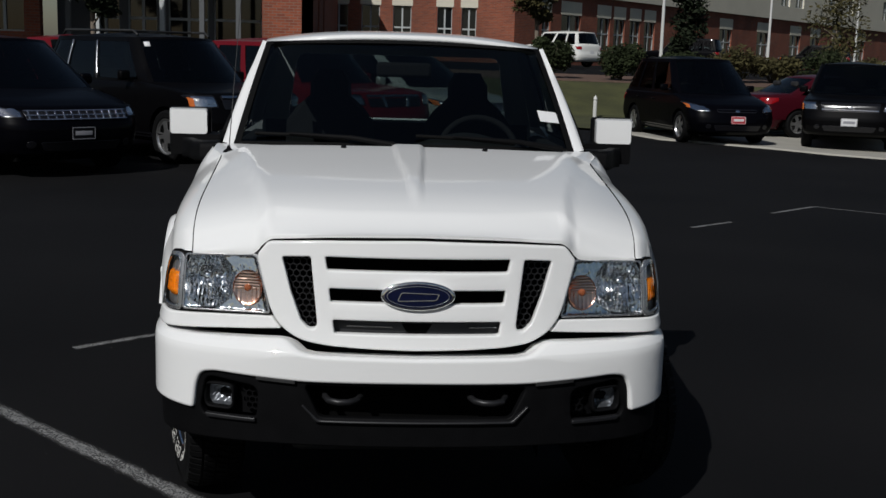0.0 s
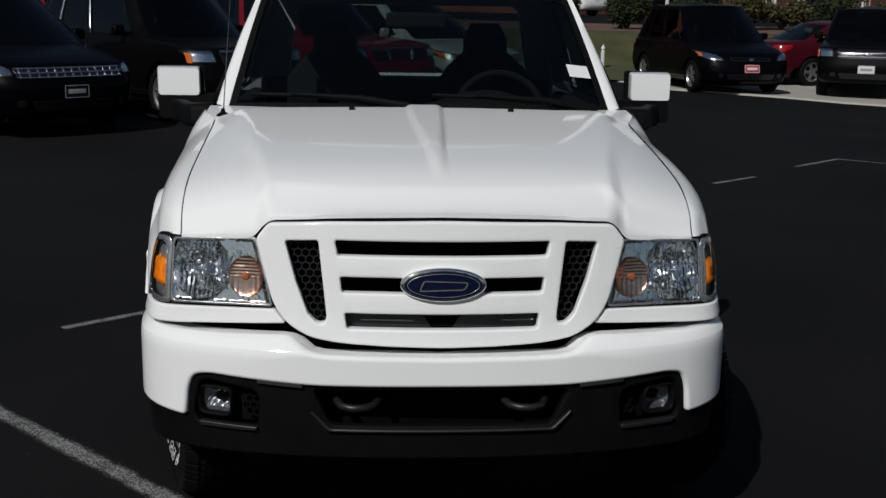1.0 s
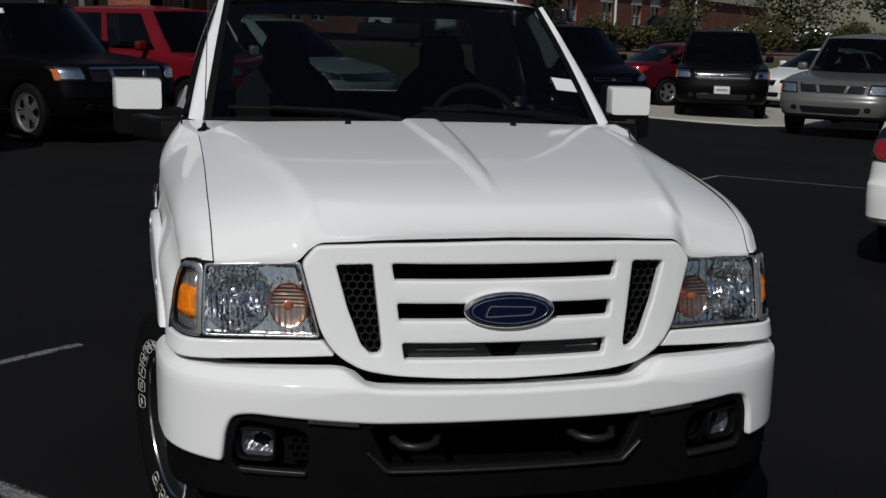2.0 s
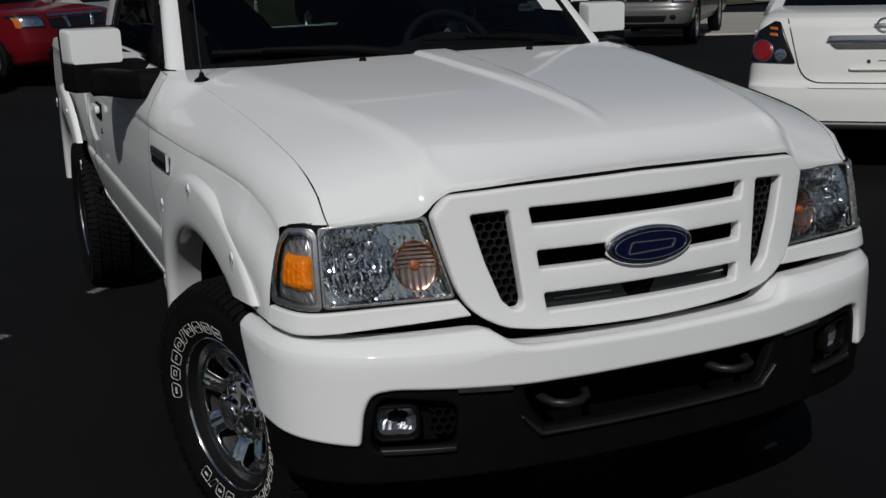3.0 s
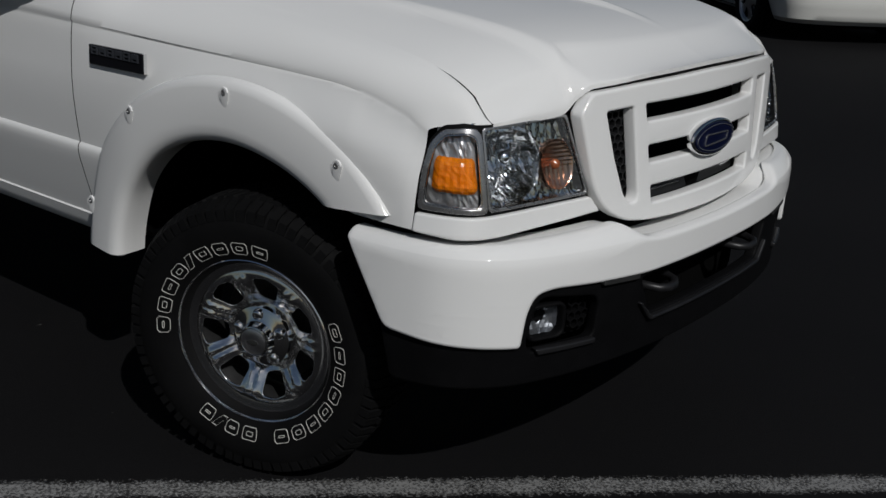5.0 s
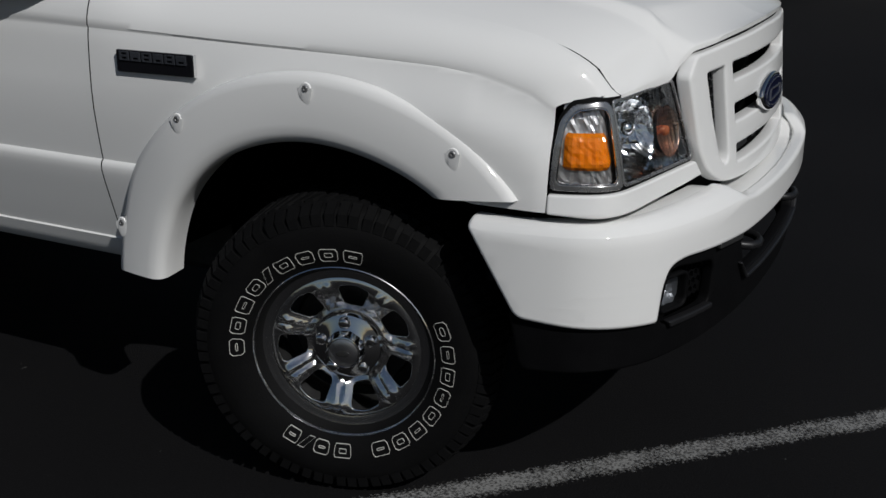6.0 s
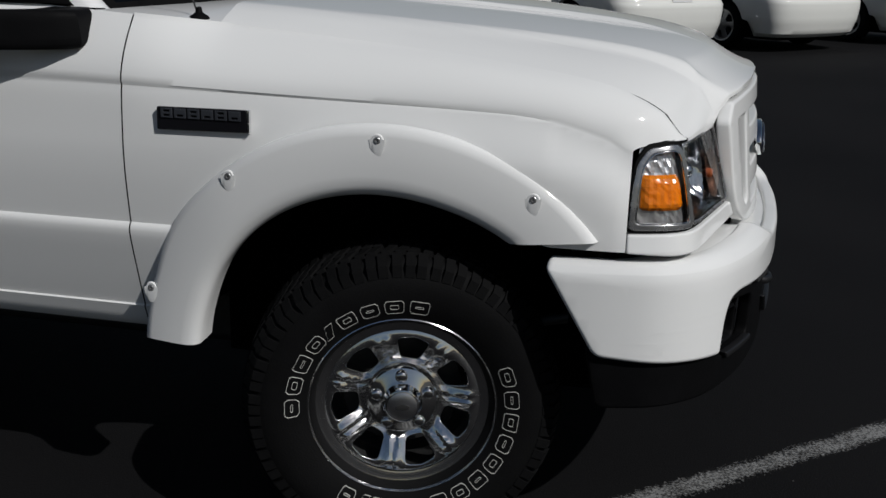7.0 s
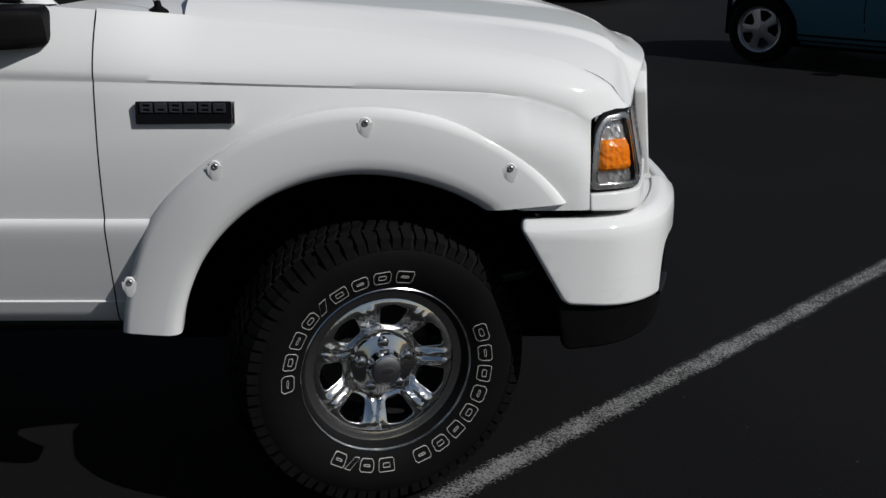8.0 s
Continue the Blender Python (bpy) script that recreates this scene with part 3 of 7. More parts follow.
def build_truck():
    t = thing("pickup_truck", "white compact pickup with painted grille, fender flares and chrome wheels", "pickup truck")

    # ---- hood ----
    def hood_front(x):
        a = abs(x)
        y = curve_table([(0.0, 0.050), (0.2, 0.061), (0.35, 0.083), (0.43, 0.104), (0.458, 0.115), (0.484, 0.131), (0.55, 0.148), (0.69, 0.183)], a)
        z = curve_table([(0.0, 1.077), (0.25, 1.071), (0.40, 1.061), (0.444, 1.056), (0.468, 1.039), (0.492, 1.011), (0.515, 1.002), (0.60, 0.998), (0.69, 0.993)], a)
        return y, z

    def hood_z(x, y):
        a = abs(x)
        zc, zs, xs = curve_table(ZCENTRE, y), curve_table(ZSEAM, y), curve_table(XSEAM, y)
        # a broad raised middle whose flanks run back from the corners of the grille, then a rounded shoulder
        xr = 0.472 + 0.165 * smooth01((y - 0.10) / 1.05)
        w = 1 - 0.14 * min(1.0, a / xr) ** 2 - 0.17 * smooth01((a - xr + 0.018) / 0.048) - 0.69 * max(0.0, (a - xr) / (xs - xr)) ** 1.35
        z = zs + (zc - zs) * w
        # narrow raised spine that tapers towards the nose
        half = 0.050 * min(1.0, max(0.0, (y - 0.17) / 0.98))
        if half > 0.001:
            z += 0.0100 * smooth01((y - 0.17) / 0.26) * (1 - smooth01((a - half) / 0.017))
        return z

    xs_list = sorted(set([round(v, 4) for v in steps(-1, 1, 44)] + [s * v for s in (-1, 1) for v in (0.012, 0.028, 0.05, 0.06, 0.075, 0.088, 0.10, 0.63, 0.645, 0.66, 0.675, 0.69, 0.705, 0.72, 0.74, 0.78)]))
    grid = []
    for i in range(57):
        v = (i / 56) ** 1.7
        row = []
        for u in xs_list:
            yf, zf = hood_front(u * 0.689)
            y = yf + (1.212 + 0.025 * (1 - u * u) - yf) * v
            x = u * (curve_table(XSEAM, max(y, 0.183)) - 0.0032)
            d = y - yf
            h = hood_z(x, max(y, 0.183) if abs(x) > 0.5 else y)
            k = min(1.0, d / (0.11 - 0.065 * smooth01((abs(x) - 0.43) / 0.07))) ** 0.65
            row.append((x, y, zf + (h - zf) * k))
        grid.append(row)
    # the front lip rolls under
    lip = [(x, y + 0.0005, z - 0.010) for x, y, z in grid[0]]
    hood = sheet("hood", [lip] + grid, WHITE, t, "white hood with a narrow central ridge", angle=50)
    for s in (-1, 1):
        seam = lambda y: 0.990 + (curve_table(ZSEAM, y) - 0.990) * min(1.0, (y - 0.183) / 0.04) ** 0.55
        sheet("hood_gap", [[(s * (curve_table(XSEAM, y) - 0.02), y, seam(y) - 0.013), (s * (curve_table(XSEAM, y) + 0.006), y, seam(y) - 0.011)] for y in [0.195, 0.205, 0.22, 0.24, 0.27] + steps(0.30, 1.33, 30)], SEAL, hood)
    sheet("hood_gap", [[(x, y + 0.006, z - 0.002), (x, y + 0.012, z - 0.05)] for x, y, z in [(u * 0.47, *hood_front(u * 0.47)) for u in steps(-1, 1, 40)]], SEAL, hood)
    for nx_ in (-0.255, 0.305):
        lathe("washer_nozzle", [(0.0, 0.012), (0.008, 0.011), (0.011, 0.004), (0.012, -0.004)], BLACKPL, hood, Matrix.Translation((nx_, 1.168, hood_z(nx_, 1.168))), 12)

    # ---- grille ----
    half = [(0.0, 0.724), (0.15, 0.727), (0.27, 0.733), (0.350, 0.745), (0.410, 0.780), (0.445, 0.830), (0.468, 0.915), (0.489, 0.998), (0.455, 1.041), (0.30, 1.050), (0.0, 1.057)]
    soft = [0.03, 0.03, 0.03, 0.03, 0.03, 0.03, 0.03, 0.012, 0.014, 0.03, 0.03]
    outline = rounded(half + mirror_pts(half[1:-1]), soft + soft[-2:0:-1], 4)
    vent = [(0.411, 0.997), (0.325, 1.001), (0.303, 0.80), (0.308, 0.785), (0.328, 0.783), (0.352, 0.807), (0.384, 0.895)]
    holes = [rounded(vent, 0.008), rounded(mirror_pts(vent), 0.008)]
    for z1, z0, x1, x0 in ((1.003, 0.963, 0.281, 0.274), (0.908, 0.867, 0.268, 0.263), (0.813, 0.772, 0.256, 0.250)):
        holes.append(rounded([(-x1, z1), (x1, z1), (x0, z0), (-x0, z0)], 0.007))
    grille = plate("grille", outline, WHITE, t, front_map(0.012), depth=0.034, bevel=0.0062, holes=holes, cut=0.03, label="white painted grille with three slots and two side vents", angle=30, res=3)
    for s in (-1, 1):
        inside = lambda x, z: 0.778 < z < 1.005 and (0.292 + 0.12 * (z - 0.785) ** 1.0 * 0.9 - 0.02) < abs(x) < 0.325 + 0.42 * (z - 0.775) ** 1.0
        x0, x1 = (-0.42, -0.28) if s < 0 else (0.28, 0.42)
        hex_mesh("vent_mesh", inside, x0, x1, 0.785, 1.0, front_map(0.031), grille, size=0.0118, wall=0.0026, mat=PLASTICLIP)
    # near-black plate in place of the shaded hollow behind the slots
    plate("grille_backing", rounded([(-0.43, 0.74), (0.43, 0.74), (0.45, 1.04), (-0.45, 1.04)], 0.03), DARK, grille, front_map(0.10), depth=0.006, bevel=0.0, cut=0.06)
    plate("radiator_bar", rounded([(-0.26, 0.765), (0.26, 0.765), (0.26, 0.803), (-0.26, 0.803)], 0.008), GREYBAR, grille, front_map(0.045), depth=0.012, bevel=0.003, cut=0.05, label="grey crossbar behind the lower slot")
    for s, x0, x1 in ((-1, -0.215, -0.075), (1, 0.16, 0.245)):
        plate("bar_clip", [(x0, 0.786), (x1, 0.786), (x1, 0.7895), (x0, 0.7895)], SILVER, grille, front_map(0.036), depth=0.004, bevel=0.0)
    badge = plate("badge", ellipse(0, 0.895, 0.1125, 0.0445, 64), CHROME, t, front_map(-0.010), depth=0.020, bevel=0.006, cut=0.03, label="blue oval badge with a chrome rim", res=3)
    plate("badge_field", ellipse(0, 0.895, 0.1015, 0.0365, 64), BLUE, badge, front_map(-0.0215), depth=0.003, bevel=0.001, cut=0.03)
    # a plain silver bar in place of lettering
    plate("badge_bar", rounded([(-0.064, 0.879), (0.056, 0.883), (0.066, 0.904), (-0.052, 0.908)], 0.008), SILVER, badge, front_map(-0.0242), depth=0.002, bevel=0.0, cut=0.03,
          holes=[rounded([(-0.0595, 0.8822), (0.0530, 0.8860), (0.0615, 0.9015), (-0.0490, 0.9050)], 0.006)])
    plate("badge_line", ellipse(0, 0.895, 0.0945, 0.0315, 56), SILVER, badge, front_map(-0.0238), depth=0.0014, bevel=0.0004, cut=0.03, holes=[ellipse(0, 0.895, 0.0925, 0.0297, 56)])

    # ---- lamps ----
    for s in (-1, 1):
        E = ARC_END
        lens_o = [(0.7215, 0.984), (0.494, 0.994), (0.4505, 0.819), (0.7265, 0.8165)]
        amb_o = [(0.737, 0.958), (0.745, 0.970), (0.775, 0.976), (E - 0.045, 0.970), (E - 0.022, 0.945), (E - 0.017, 0.900), (E - 0.014, 0.826), (0.741, 0.824)]
        cell_o = [(0.7240, 0.970), (0.735, 0.984), (0.775, 0.986), (E - 0.035, 0.979), (E - 0.009, 0.952), (E - 0.004, 0.900), (E - 0.002, 0.8125), (0.7290, 0.8120)]
        seal_o = [(0.719, 0.990), (0.488, 1.001), (0.4445, 0.8135), (0.7290, 0.8085), (E, 0.8060), (E, 0.900), (E - 0.003, 0.957), (E - 0.030, 0.986), (0.780, 0.993)][::-1]
        sg = lambda pts: [(s * a, b) for a, b in pts] if s > 0 else [(s * a, b) for a, b in reversed(pts)]

        def lean(x, z):
            """The lamp's face leans back towards the hood."""
            return 0.020 * max(0.0, (z - 0.82) / 0.175) * (1 - smooth01((abs(x) - 0.72) / 0.06))

        lamp_map = lambda off: arc_map(off, lean)
        lamp = plate("headlamp", rounded(sg(seal_o), 0.012), SEAL, t, lamp_map(0.019), depth=0.010, bevel=0.001, cut=0.008,
                     holes=[rounded(sg(lens_o), 0.010), rounded(sg(amb_o), 0.016)], label="clear headlamp with chrome reflector and amber corner lens")
        inset = lambda pts, d: [(a + (-d if a > 0.6 else d), b + (-d if b > 0.9 else d)) for a, b in pts]
        plate("lens_rim", rounded(sg(inset(lens_o, -0.0012)), 0.010), LAMPRIM, lamp, lamp_map(0.013), depth=0.005, bevel=0.0012, cut=0.008, holes=[rounded(sg(inset(lens_o, 0.0042)), 0.012)])
        # reflector: a deep main bowl with upright flutes, a plain upper panel, and a smaller signal bowl
        grid = []
        rnd = random.Random(7 + s)
        nx, nz = 96, 40
        BX, BZ, SX, SZ = 0.643, 0.906, 0.520, 0.890
        for i in range(nx + 1):
            row = []
            for j in range(nz + 1):
                fx, fz = i / nx, j / nz
                z = 0.812 + 0.182 * fz
                x0 = 0.445 + 0.046 * fz
                x = s * (x0 + (0.729 - x0) * fx)
                a1 = math.hypot((abs(x) - BX) / 0.082, (z - BZ) / 0.084)
                a2 = math.hypot((abs(x) - SX) / 0.050, (z - SZ) / 0.058)
                dep = 0.014 + 0.062 * max(0.0, 1 - a1 * a1) ** 0.8
                edge = min(fx, 1 - fx, fz, 1 - fz)
                dep *= smooth01(edge * 14) * 0.7 + 0.3
                inside = 1.0 - smooth01((a1 - 0.80) / 0.25)
                low = smooth01((0.93 - z) / 0.02)
                flute = (0.0023 * math.sin(abs(x) * 2 * math.pi / 0.0125) * (0.35 + 0.65 * low) * inside
                         + 0.0003 * math.sin(abs(x) * 2 * math.pi / 0.021) * (1 - inside)) * smooth01(edge * 14)
                step = 0.0045 * (math.floor((z - 0.815) / 0.030) % 2) * inside + (0.006 if abs(abs(x) - 0.601) < 0.006 and z > 0.86 else 0.0)
                row.append((x, fascia(x, z) + lean(x, z) + 0.016 + dep + flute + step + rnd.uniform(-1, 1) * (0.0007 if a1 < 1 else 0.0009 if z < 0.955 else 0.0004), z))
            grid.append(row)
        sheet("reflector", grid, REFLECTOR, lamp, "fluted chrome reflector", flip=s > 0, smooth=True, angle=24)
        # round shield before the main bulb
        y = fascia(0.6455, 0.915) + 0.052
        mb = Matrix.Translation((s * 0.6455, y, 0.915)) @ Matrix.Rotation(radians(90), 4, "X")
        shield = lathe("bulb_shield", [(0.0, 0.016), (0.008, 0.015), (0.014, 0.011), (0.0185, 0.004), (0.0195, -0.004), (0.018, -0.006)], REFLECTOR, lamp, mb, 28)
        tube("shield_stay", [(s * 0.6455, y + 0.004, 0.898), (s * 0.647, y + 0.008, 0.872), (s * 0.648, y + 0.012, 0.848)], 0.0035, LAMPRIM, shield, seg=6)
        # amber signal bulb in its fluted amber-tinted bowl
        y2 = fascia(SX, SZ) + lean(SX, SZ)
        g = []
        for i in range(33):
            f = i / 32 * 2 - 1
            row = []
            for j in range(45):
                e = j / 44 * 2 - 1
                q = 1 / max(1.0, math.hypot(f, e))
                k = math.sqrt(max(0.0, 1 - min(1.0, math.hypot(f, e)) ** 2))
                x, z = SX + 0.046 * f * q, SZ + 0.054 * e * q
                row.append((s * x, fascia(x, z) + lean(x, z) + 0.020 + 0.007 * k + (0.0006 * math.sin(e * q * 38) * smooth01(e * 3 + 0.8) + 0.0007 * math.sin(f * q * 21) * smooth01(0.6 - e * 3)) * smooth01(k * 2), z))
            g.append(row)
        sheet("signal_reflector", g, AMBERBOWL, lamp, "amber-tinted signal bowl", flip=s > 0, angle=30)
        lathe("signal_bulb", [(0.0, 0.009), (0.007, 0.008), (0.011, 0.003), (0.011, -0.004), (0.007, -0.01)], BULB, lamp, Matrix.Translation((s * SX, y2 + 0.026, SZ)) @ Matrix.Rotation(radians(90), 4, "X"), 16)
        face_front(plate("lens", rounded(sg(lens_o), 0.010), LENS, lamp, lamp_map(0.0135), depth=0.0, bevel=0.0, cut=0.02))
        # amber corner lens: chrome bowl, amber block, clear cover
        deep = lamp_map(0.0)
        g = []
        for i in range(17):
            g.append([deep((s * (0.735 + (E - 0.012 - 0.735) * i / 16), b, -0.026 - rnd.uniform(-0.0014, 0.0014) - 0.006 * math.sin(math.pi * i / 16))) for b in steps(0.815, 0.984, 15)])
        sheet("corner_reflector", g, CELLREF, lamp, smooth=False, flip=s > 0)
        g = []
        for i in range(15):
            col = []
            for j in range(11):
                b = 0.851 + 0.073 * j / 10
                u = 0.742 + (E - 0.024 - 0.742) * i / 14
                rim_ = 0.008 * (1 - smooth01(min(i, 14 - i) / 1.5)) + 0.008 * (1 - smooth01(min(j, 10 - j) / 1.5))
                col.append(deep((s * u, b, -(0.0165 + rim_ + rnd.uniform(-0.0010, 0.0010) + 0.0012 * (i % 2)))))
            g.append(col)
        sheet("amber_lens", g, AMBER, lamp, "amber turn-signal block", smooth=False, flip=s > 0, solid=0.004)
        face_front(plate("lens", rounded(sg(amb_o), 0.016), LENS, lamp, lamp_map(0.0130), depth=0.0, bevel=0.0, cut=0.006))
        plate("cell_rim", rounded(sg(cell_o), 0.014), LAMPRIM, lamp, lamp_map(0.0130), depth=0.006, bevel=0.002, cut=0.006, holes=[rounded(sg(amb_o), 0.014)], label="grey satin rim of the corner lens")
        plate("rim_line", rounded(sg(amb_o), 0.014), CHROME, lamp, lamp_map(0.0112), depth=0.004, bevel=0.0010, cut=0.006,
              holes=[rounded(sg([(a + (0.0028 if a < 0.76 else -0.0028 if a > 0.79 else 0.0), b + (-0.0028 if b > 0.9 else 0.0028)) for a, b in amb_o]), 0.013)])
        # painted filler below the lamp
        fill = [(E, 0.8045), (0.735, 0.8065), (0.444, 0.8115), (0.416, 0.776), (0.50, 0.771), (0.70, 0.762), (0.80, 0.760), (E, 0.766)]
        plate("lamp_filler", rounded(sg(fill), 0.006), WHITE, t, arc_map(0.021), depth=0.03, bevel=0.004, cut=0.008)
        # near-black sheet stands in for the shaded gap behind the bumper's top edge
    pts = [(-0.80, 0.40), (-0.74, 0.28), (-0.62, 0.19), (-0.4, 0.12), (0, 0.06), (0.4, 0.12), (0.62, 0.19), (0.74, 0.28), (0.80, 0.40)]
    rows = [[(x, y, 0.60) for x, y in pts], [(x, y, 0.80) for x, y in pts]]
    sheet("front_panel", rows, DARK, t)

    # ---- bumper ----
    w_half = [(0.0, 0.634), (0.34, 0.633), (0.48, 0.641), (0.615, 0.648), (0.662, 0.640), (0.680, 0.600), (0.690, 0.521), (0.86, 0.528), (0.990, 0.541), (1.098, 0.727), (1.091, 0.746),
              (0.86, 0.746), (0.56, 0.752), (0.405, 0.757), (0.345, 0.722), (0.30, 0.716), (0.0, 0.712)]
    rad = [0.0, 0.05, 0.05, 0.02, 0.025, 0.02, 0.012, 0.06, 0.02, 0.012, 0.012, 0.1, 0.05, 0.02, 0.02, 0.02, 0.0]
    full = w_half + [(-a, b) for a, b in reversed(w_half[1:-1])]
    radii = rad + list(reversed(rad[1:-1]))
    bumper = plate("bumper", rounded(full, radii, 5), WHITE, t, bumper_map(0.0, tilt_top=4.2), depth=0.036, bevel=0.010, cut=0.025, label="white painted front bumper", angle=35, res=4)
    # its top shelf
    shelf = []
    for sarc in steps(-1.05, 1.05, 72):
        a = abs(sarc)
        zt = 0.712 if a < 0.30 else (0.712 + (0.757 - 0.716) * smooth01((a - 0.335) / 0.065) if a < 0.42 else lerp_table([(0.42, 0.756), (0.86, 0.746), (1.08, 0.746)], a))
        lean = 4.2 * max(0.0, zt - 0.715) ** 1.5
        p = bumper_point(sarc, zt - 0.009, -lean - 0.004)
        mid = bumper_point(sarc, zt - 0.006, -lean - 0.020)
        q = bumper_point(sarc, zt - 0.010, -0.095)
        shelf.append([p, mid, q])
    sheet("bumper_top", shelf, WHITE, bumper, angle=50)
    v_half = [(0.0, 0.430), (0.45, 0.430), (0.80, 0.424), (0.982, 0.418), (1.010, 0.560), (0.84, 0.548), (0.696, 0.548), (0.688, 0.610), (0.672, 0.648), (0.62, 0.656), (0.48, 0.650), (0.34, 0.642), (0.0, 0.642)]
    v_full = v_half + [(-a, b) for a, b in reversed(v_half[1:-1])]
    opening = rounded([(-0.338, 0.622), (0.338, 0.622), (0.292, 0.523), (-0.292, 0.523)], 0.018)
    pocket = [(0.480, 0.608), (0.650, 0.630), (0.672, 0.528), (0.660, 0.504), (0.486, 0.509)]
    valance = plate("valance", rounded(v_full, 0.02), BLACKPL, t, bumper_map(-0.010, tilt_low=0.08), depth=0.030, bevel=0.006, cut=0.03, label="black plastic lower bumper",
                    holes=[opening, rounded(pocket, [0.03, 0.03, 0.02, 0.02, 0.02]), rounded(mirror_pts(pocket), [0.02, 0.02, 0.02, 0.03, 0.03])])
    plate("opening_lip", rounded([(-0.30, 0.508), (0.30, 0.508), (0.345, 0.560), (0.338, 0.563), (0.291, 0.518), (-0.291, 0.518), (-0.338, 0.563), (-0.345, 0.560)], 0.008), PLASTICLIP, valance, bumper_map(0.004), depth=0.022, bevel=0.005, cut=0.04)
    # near-black sheet gives the lower opening its shade
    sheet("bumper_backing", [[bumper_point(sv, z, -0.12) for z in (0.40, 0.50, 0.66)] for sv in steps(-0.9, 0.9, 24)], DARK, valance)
    for s in (-1, 1):
        plate("top_tab", rounded([(s * 0.362, 0.640), (s * 0.482, 0.646), (s * 0.482, 0.634), (s * 0.362, 0.627)][::(1 if s < 0 else -1)], 0.003), STEEL, valance, bumper_map(0.012), depth=0.012, bevel=0.002, cut=0.03, label="dark grey bumper tab")
        # fog lamp
        c = s * 0.614
        fog = plate("fog_lamp", rounded([(c - 0.052, 0.521), (c + 0.052, 0.521), (c + 0.052, 0.606), (c - 0.052, 0.606)], 0.026, 6), BLACKPL, t, bumper_map(-0.022), depth=0.03, bevel=0.006, cut=0.03,
                    holes=[rounded([(c - 0.043, 0.531), (c + 0.043, 0.531), (c + 0.043, 0.597), (c - 0.043, 0.597)], 0.02, 6)], label="rounded fog lamp in a black pocket")
        g = []
        rnd = random.Random(3)
        for i in range(15):
            g.append([bumper_point(c + 0.045 * (i / 7 - 1), 0.530 + 0.068 * j / 10, -0.026 - 0.030 * max(0.0, 1 - (i / 7 - 1) ** 2) ** 0.5 * max(0.0, 1 - (j / 5 - 1) ** 2) ** 0.5 + rnd.uniform(-0.002, 0.002)) for j in range(11)])
        sheet("fog_reflector", g, FOGREF, fog, smooth=False)
        face_front(plate("fog_lens", rounded([(c - 0.044, 0.530), (c + 0.044, 0.530), (c + 0.044, 0.598), (c - 0.044, 0.598)], 0.02, 6), LENS, fog, bumper_map(-0.016), depth=0.0, bevel=0.0, cut=0.02))
        plate("pocket_floor", rounded([(s * 0.465, 0.505), (s * 0.665, 0.505), (s * 0.665, 0.64), (s * 0.465, 0.64)][::(-1 if s > 0 else 1)], 0.02), BLACKPL, valance, bumper_map(-0.055), depth=0.006, bevel=0.0, cut=0.04)
        hex_mesh("pocket_mesh", lambda x, z: 0.486 < abs(x) < 0.535 and 0.532 < z < 0.60, -0.54 if s < 0 else 0.488, -0.486 if s < 0 else 0.54, 0.538, 0.60, bumper_map(-0.035), valance, size=0.012, wall=0.004)
        plate("pocket_sill", rounded([(s * 0.486, 0.498), (s * 0.645, 0.498), (s * 0.652, 0.513), (s * 0.486, 0.511)][::(-1 if s > 0 else 1)], 0.004), PLASTICLIP, valance, bumper_map(0.002), depth=0.02, bevel=0.004, cut=0.04)
        # tow hook
        tube("tow_hook", [(s * 0.275, 0.10, 0.585), (s * 0.275, 0.02, 0.580), (s * 0.262, -0.012, 0.577), (s * 0.235, -0.024, 0.575), (s * 0.205, -0.022, 0.575), (s * 0.180, -0.008, 0.577), (s * 0.168, 0.02, 0.580), (s * 0.168, 0.10, 0.585)], 0.0105, PLASTICLIP, t, "dark steel tow hook")

    # ---- front fenders, doors, cab, bed sides ----
    for s in (-1, 1):
        side_skin("fender", 0.288, 1.3905, 72, s, t, arch_low(0.808, 0.367, 0.535, 0.768), front_slant=0.184)
        def door_top(y):
            return curve_table(XSEAM, y), curve_table(ZSEAM, y) + 0.012 * smooth01((y - 1.6) / 0.5)
        door = side_skin("door", 1.394, 2.730, 30, s, t, lambda y: SILL, top_extra=door_top, label="white cab door")
        side_skin("cab_corner", 2.737, 2.975, 8, s, t, lambda y: SILL, top_extra=door_top)
        bed_low = arch_low(3.66, 0.36, 0.535, SILL)
        def bed_top(y):
            return 0.845, 1.165
        side_skin("bed_side", 2.995, 4.72, 60, s, t, bed_low, top_extra=bed_top, label="white bed side")
        sheet("bed_wall", [[(s * 0.843, y, 1.166), (s * 0.765, y, 1.166), (s * 0.760, y, 0.66), (s * 0.0, y, 0.66)] for y in steps(3.0, 4.72, 6)], WHITE, t)
        # flares and their screws
        flare(t, s, 0.808, 0.367, lambda y: curve_table([(0.28, 0.826), (0.48, 0.842), (0.81, 0.870), (1.14, 0.887), (1.35, 0.866), (1.42, 0.862)], y))
        for x, y, z in ((0.888, 1.136, 0.885), (0.871, 0.805, 0.980), (0.843, 0.478, 0.872), (0.867, 1.346, 0.608)):
            bolt(t, x, y, z, s)
        flare(t, s, 3.64, 0.36, lambda y: curve_table([(3.1, 0.915), (3.6, 0.93), (4.2, 0.905)], y))
        for x, y, z in ((0.918, 3.13, 0.70), (0.93, 3.4, 0.90), (0.93, 3.9, 0.90)):
            bolt(t, x, y, z, s)
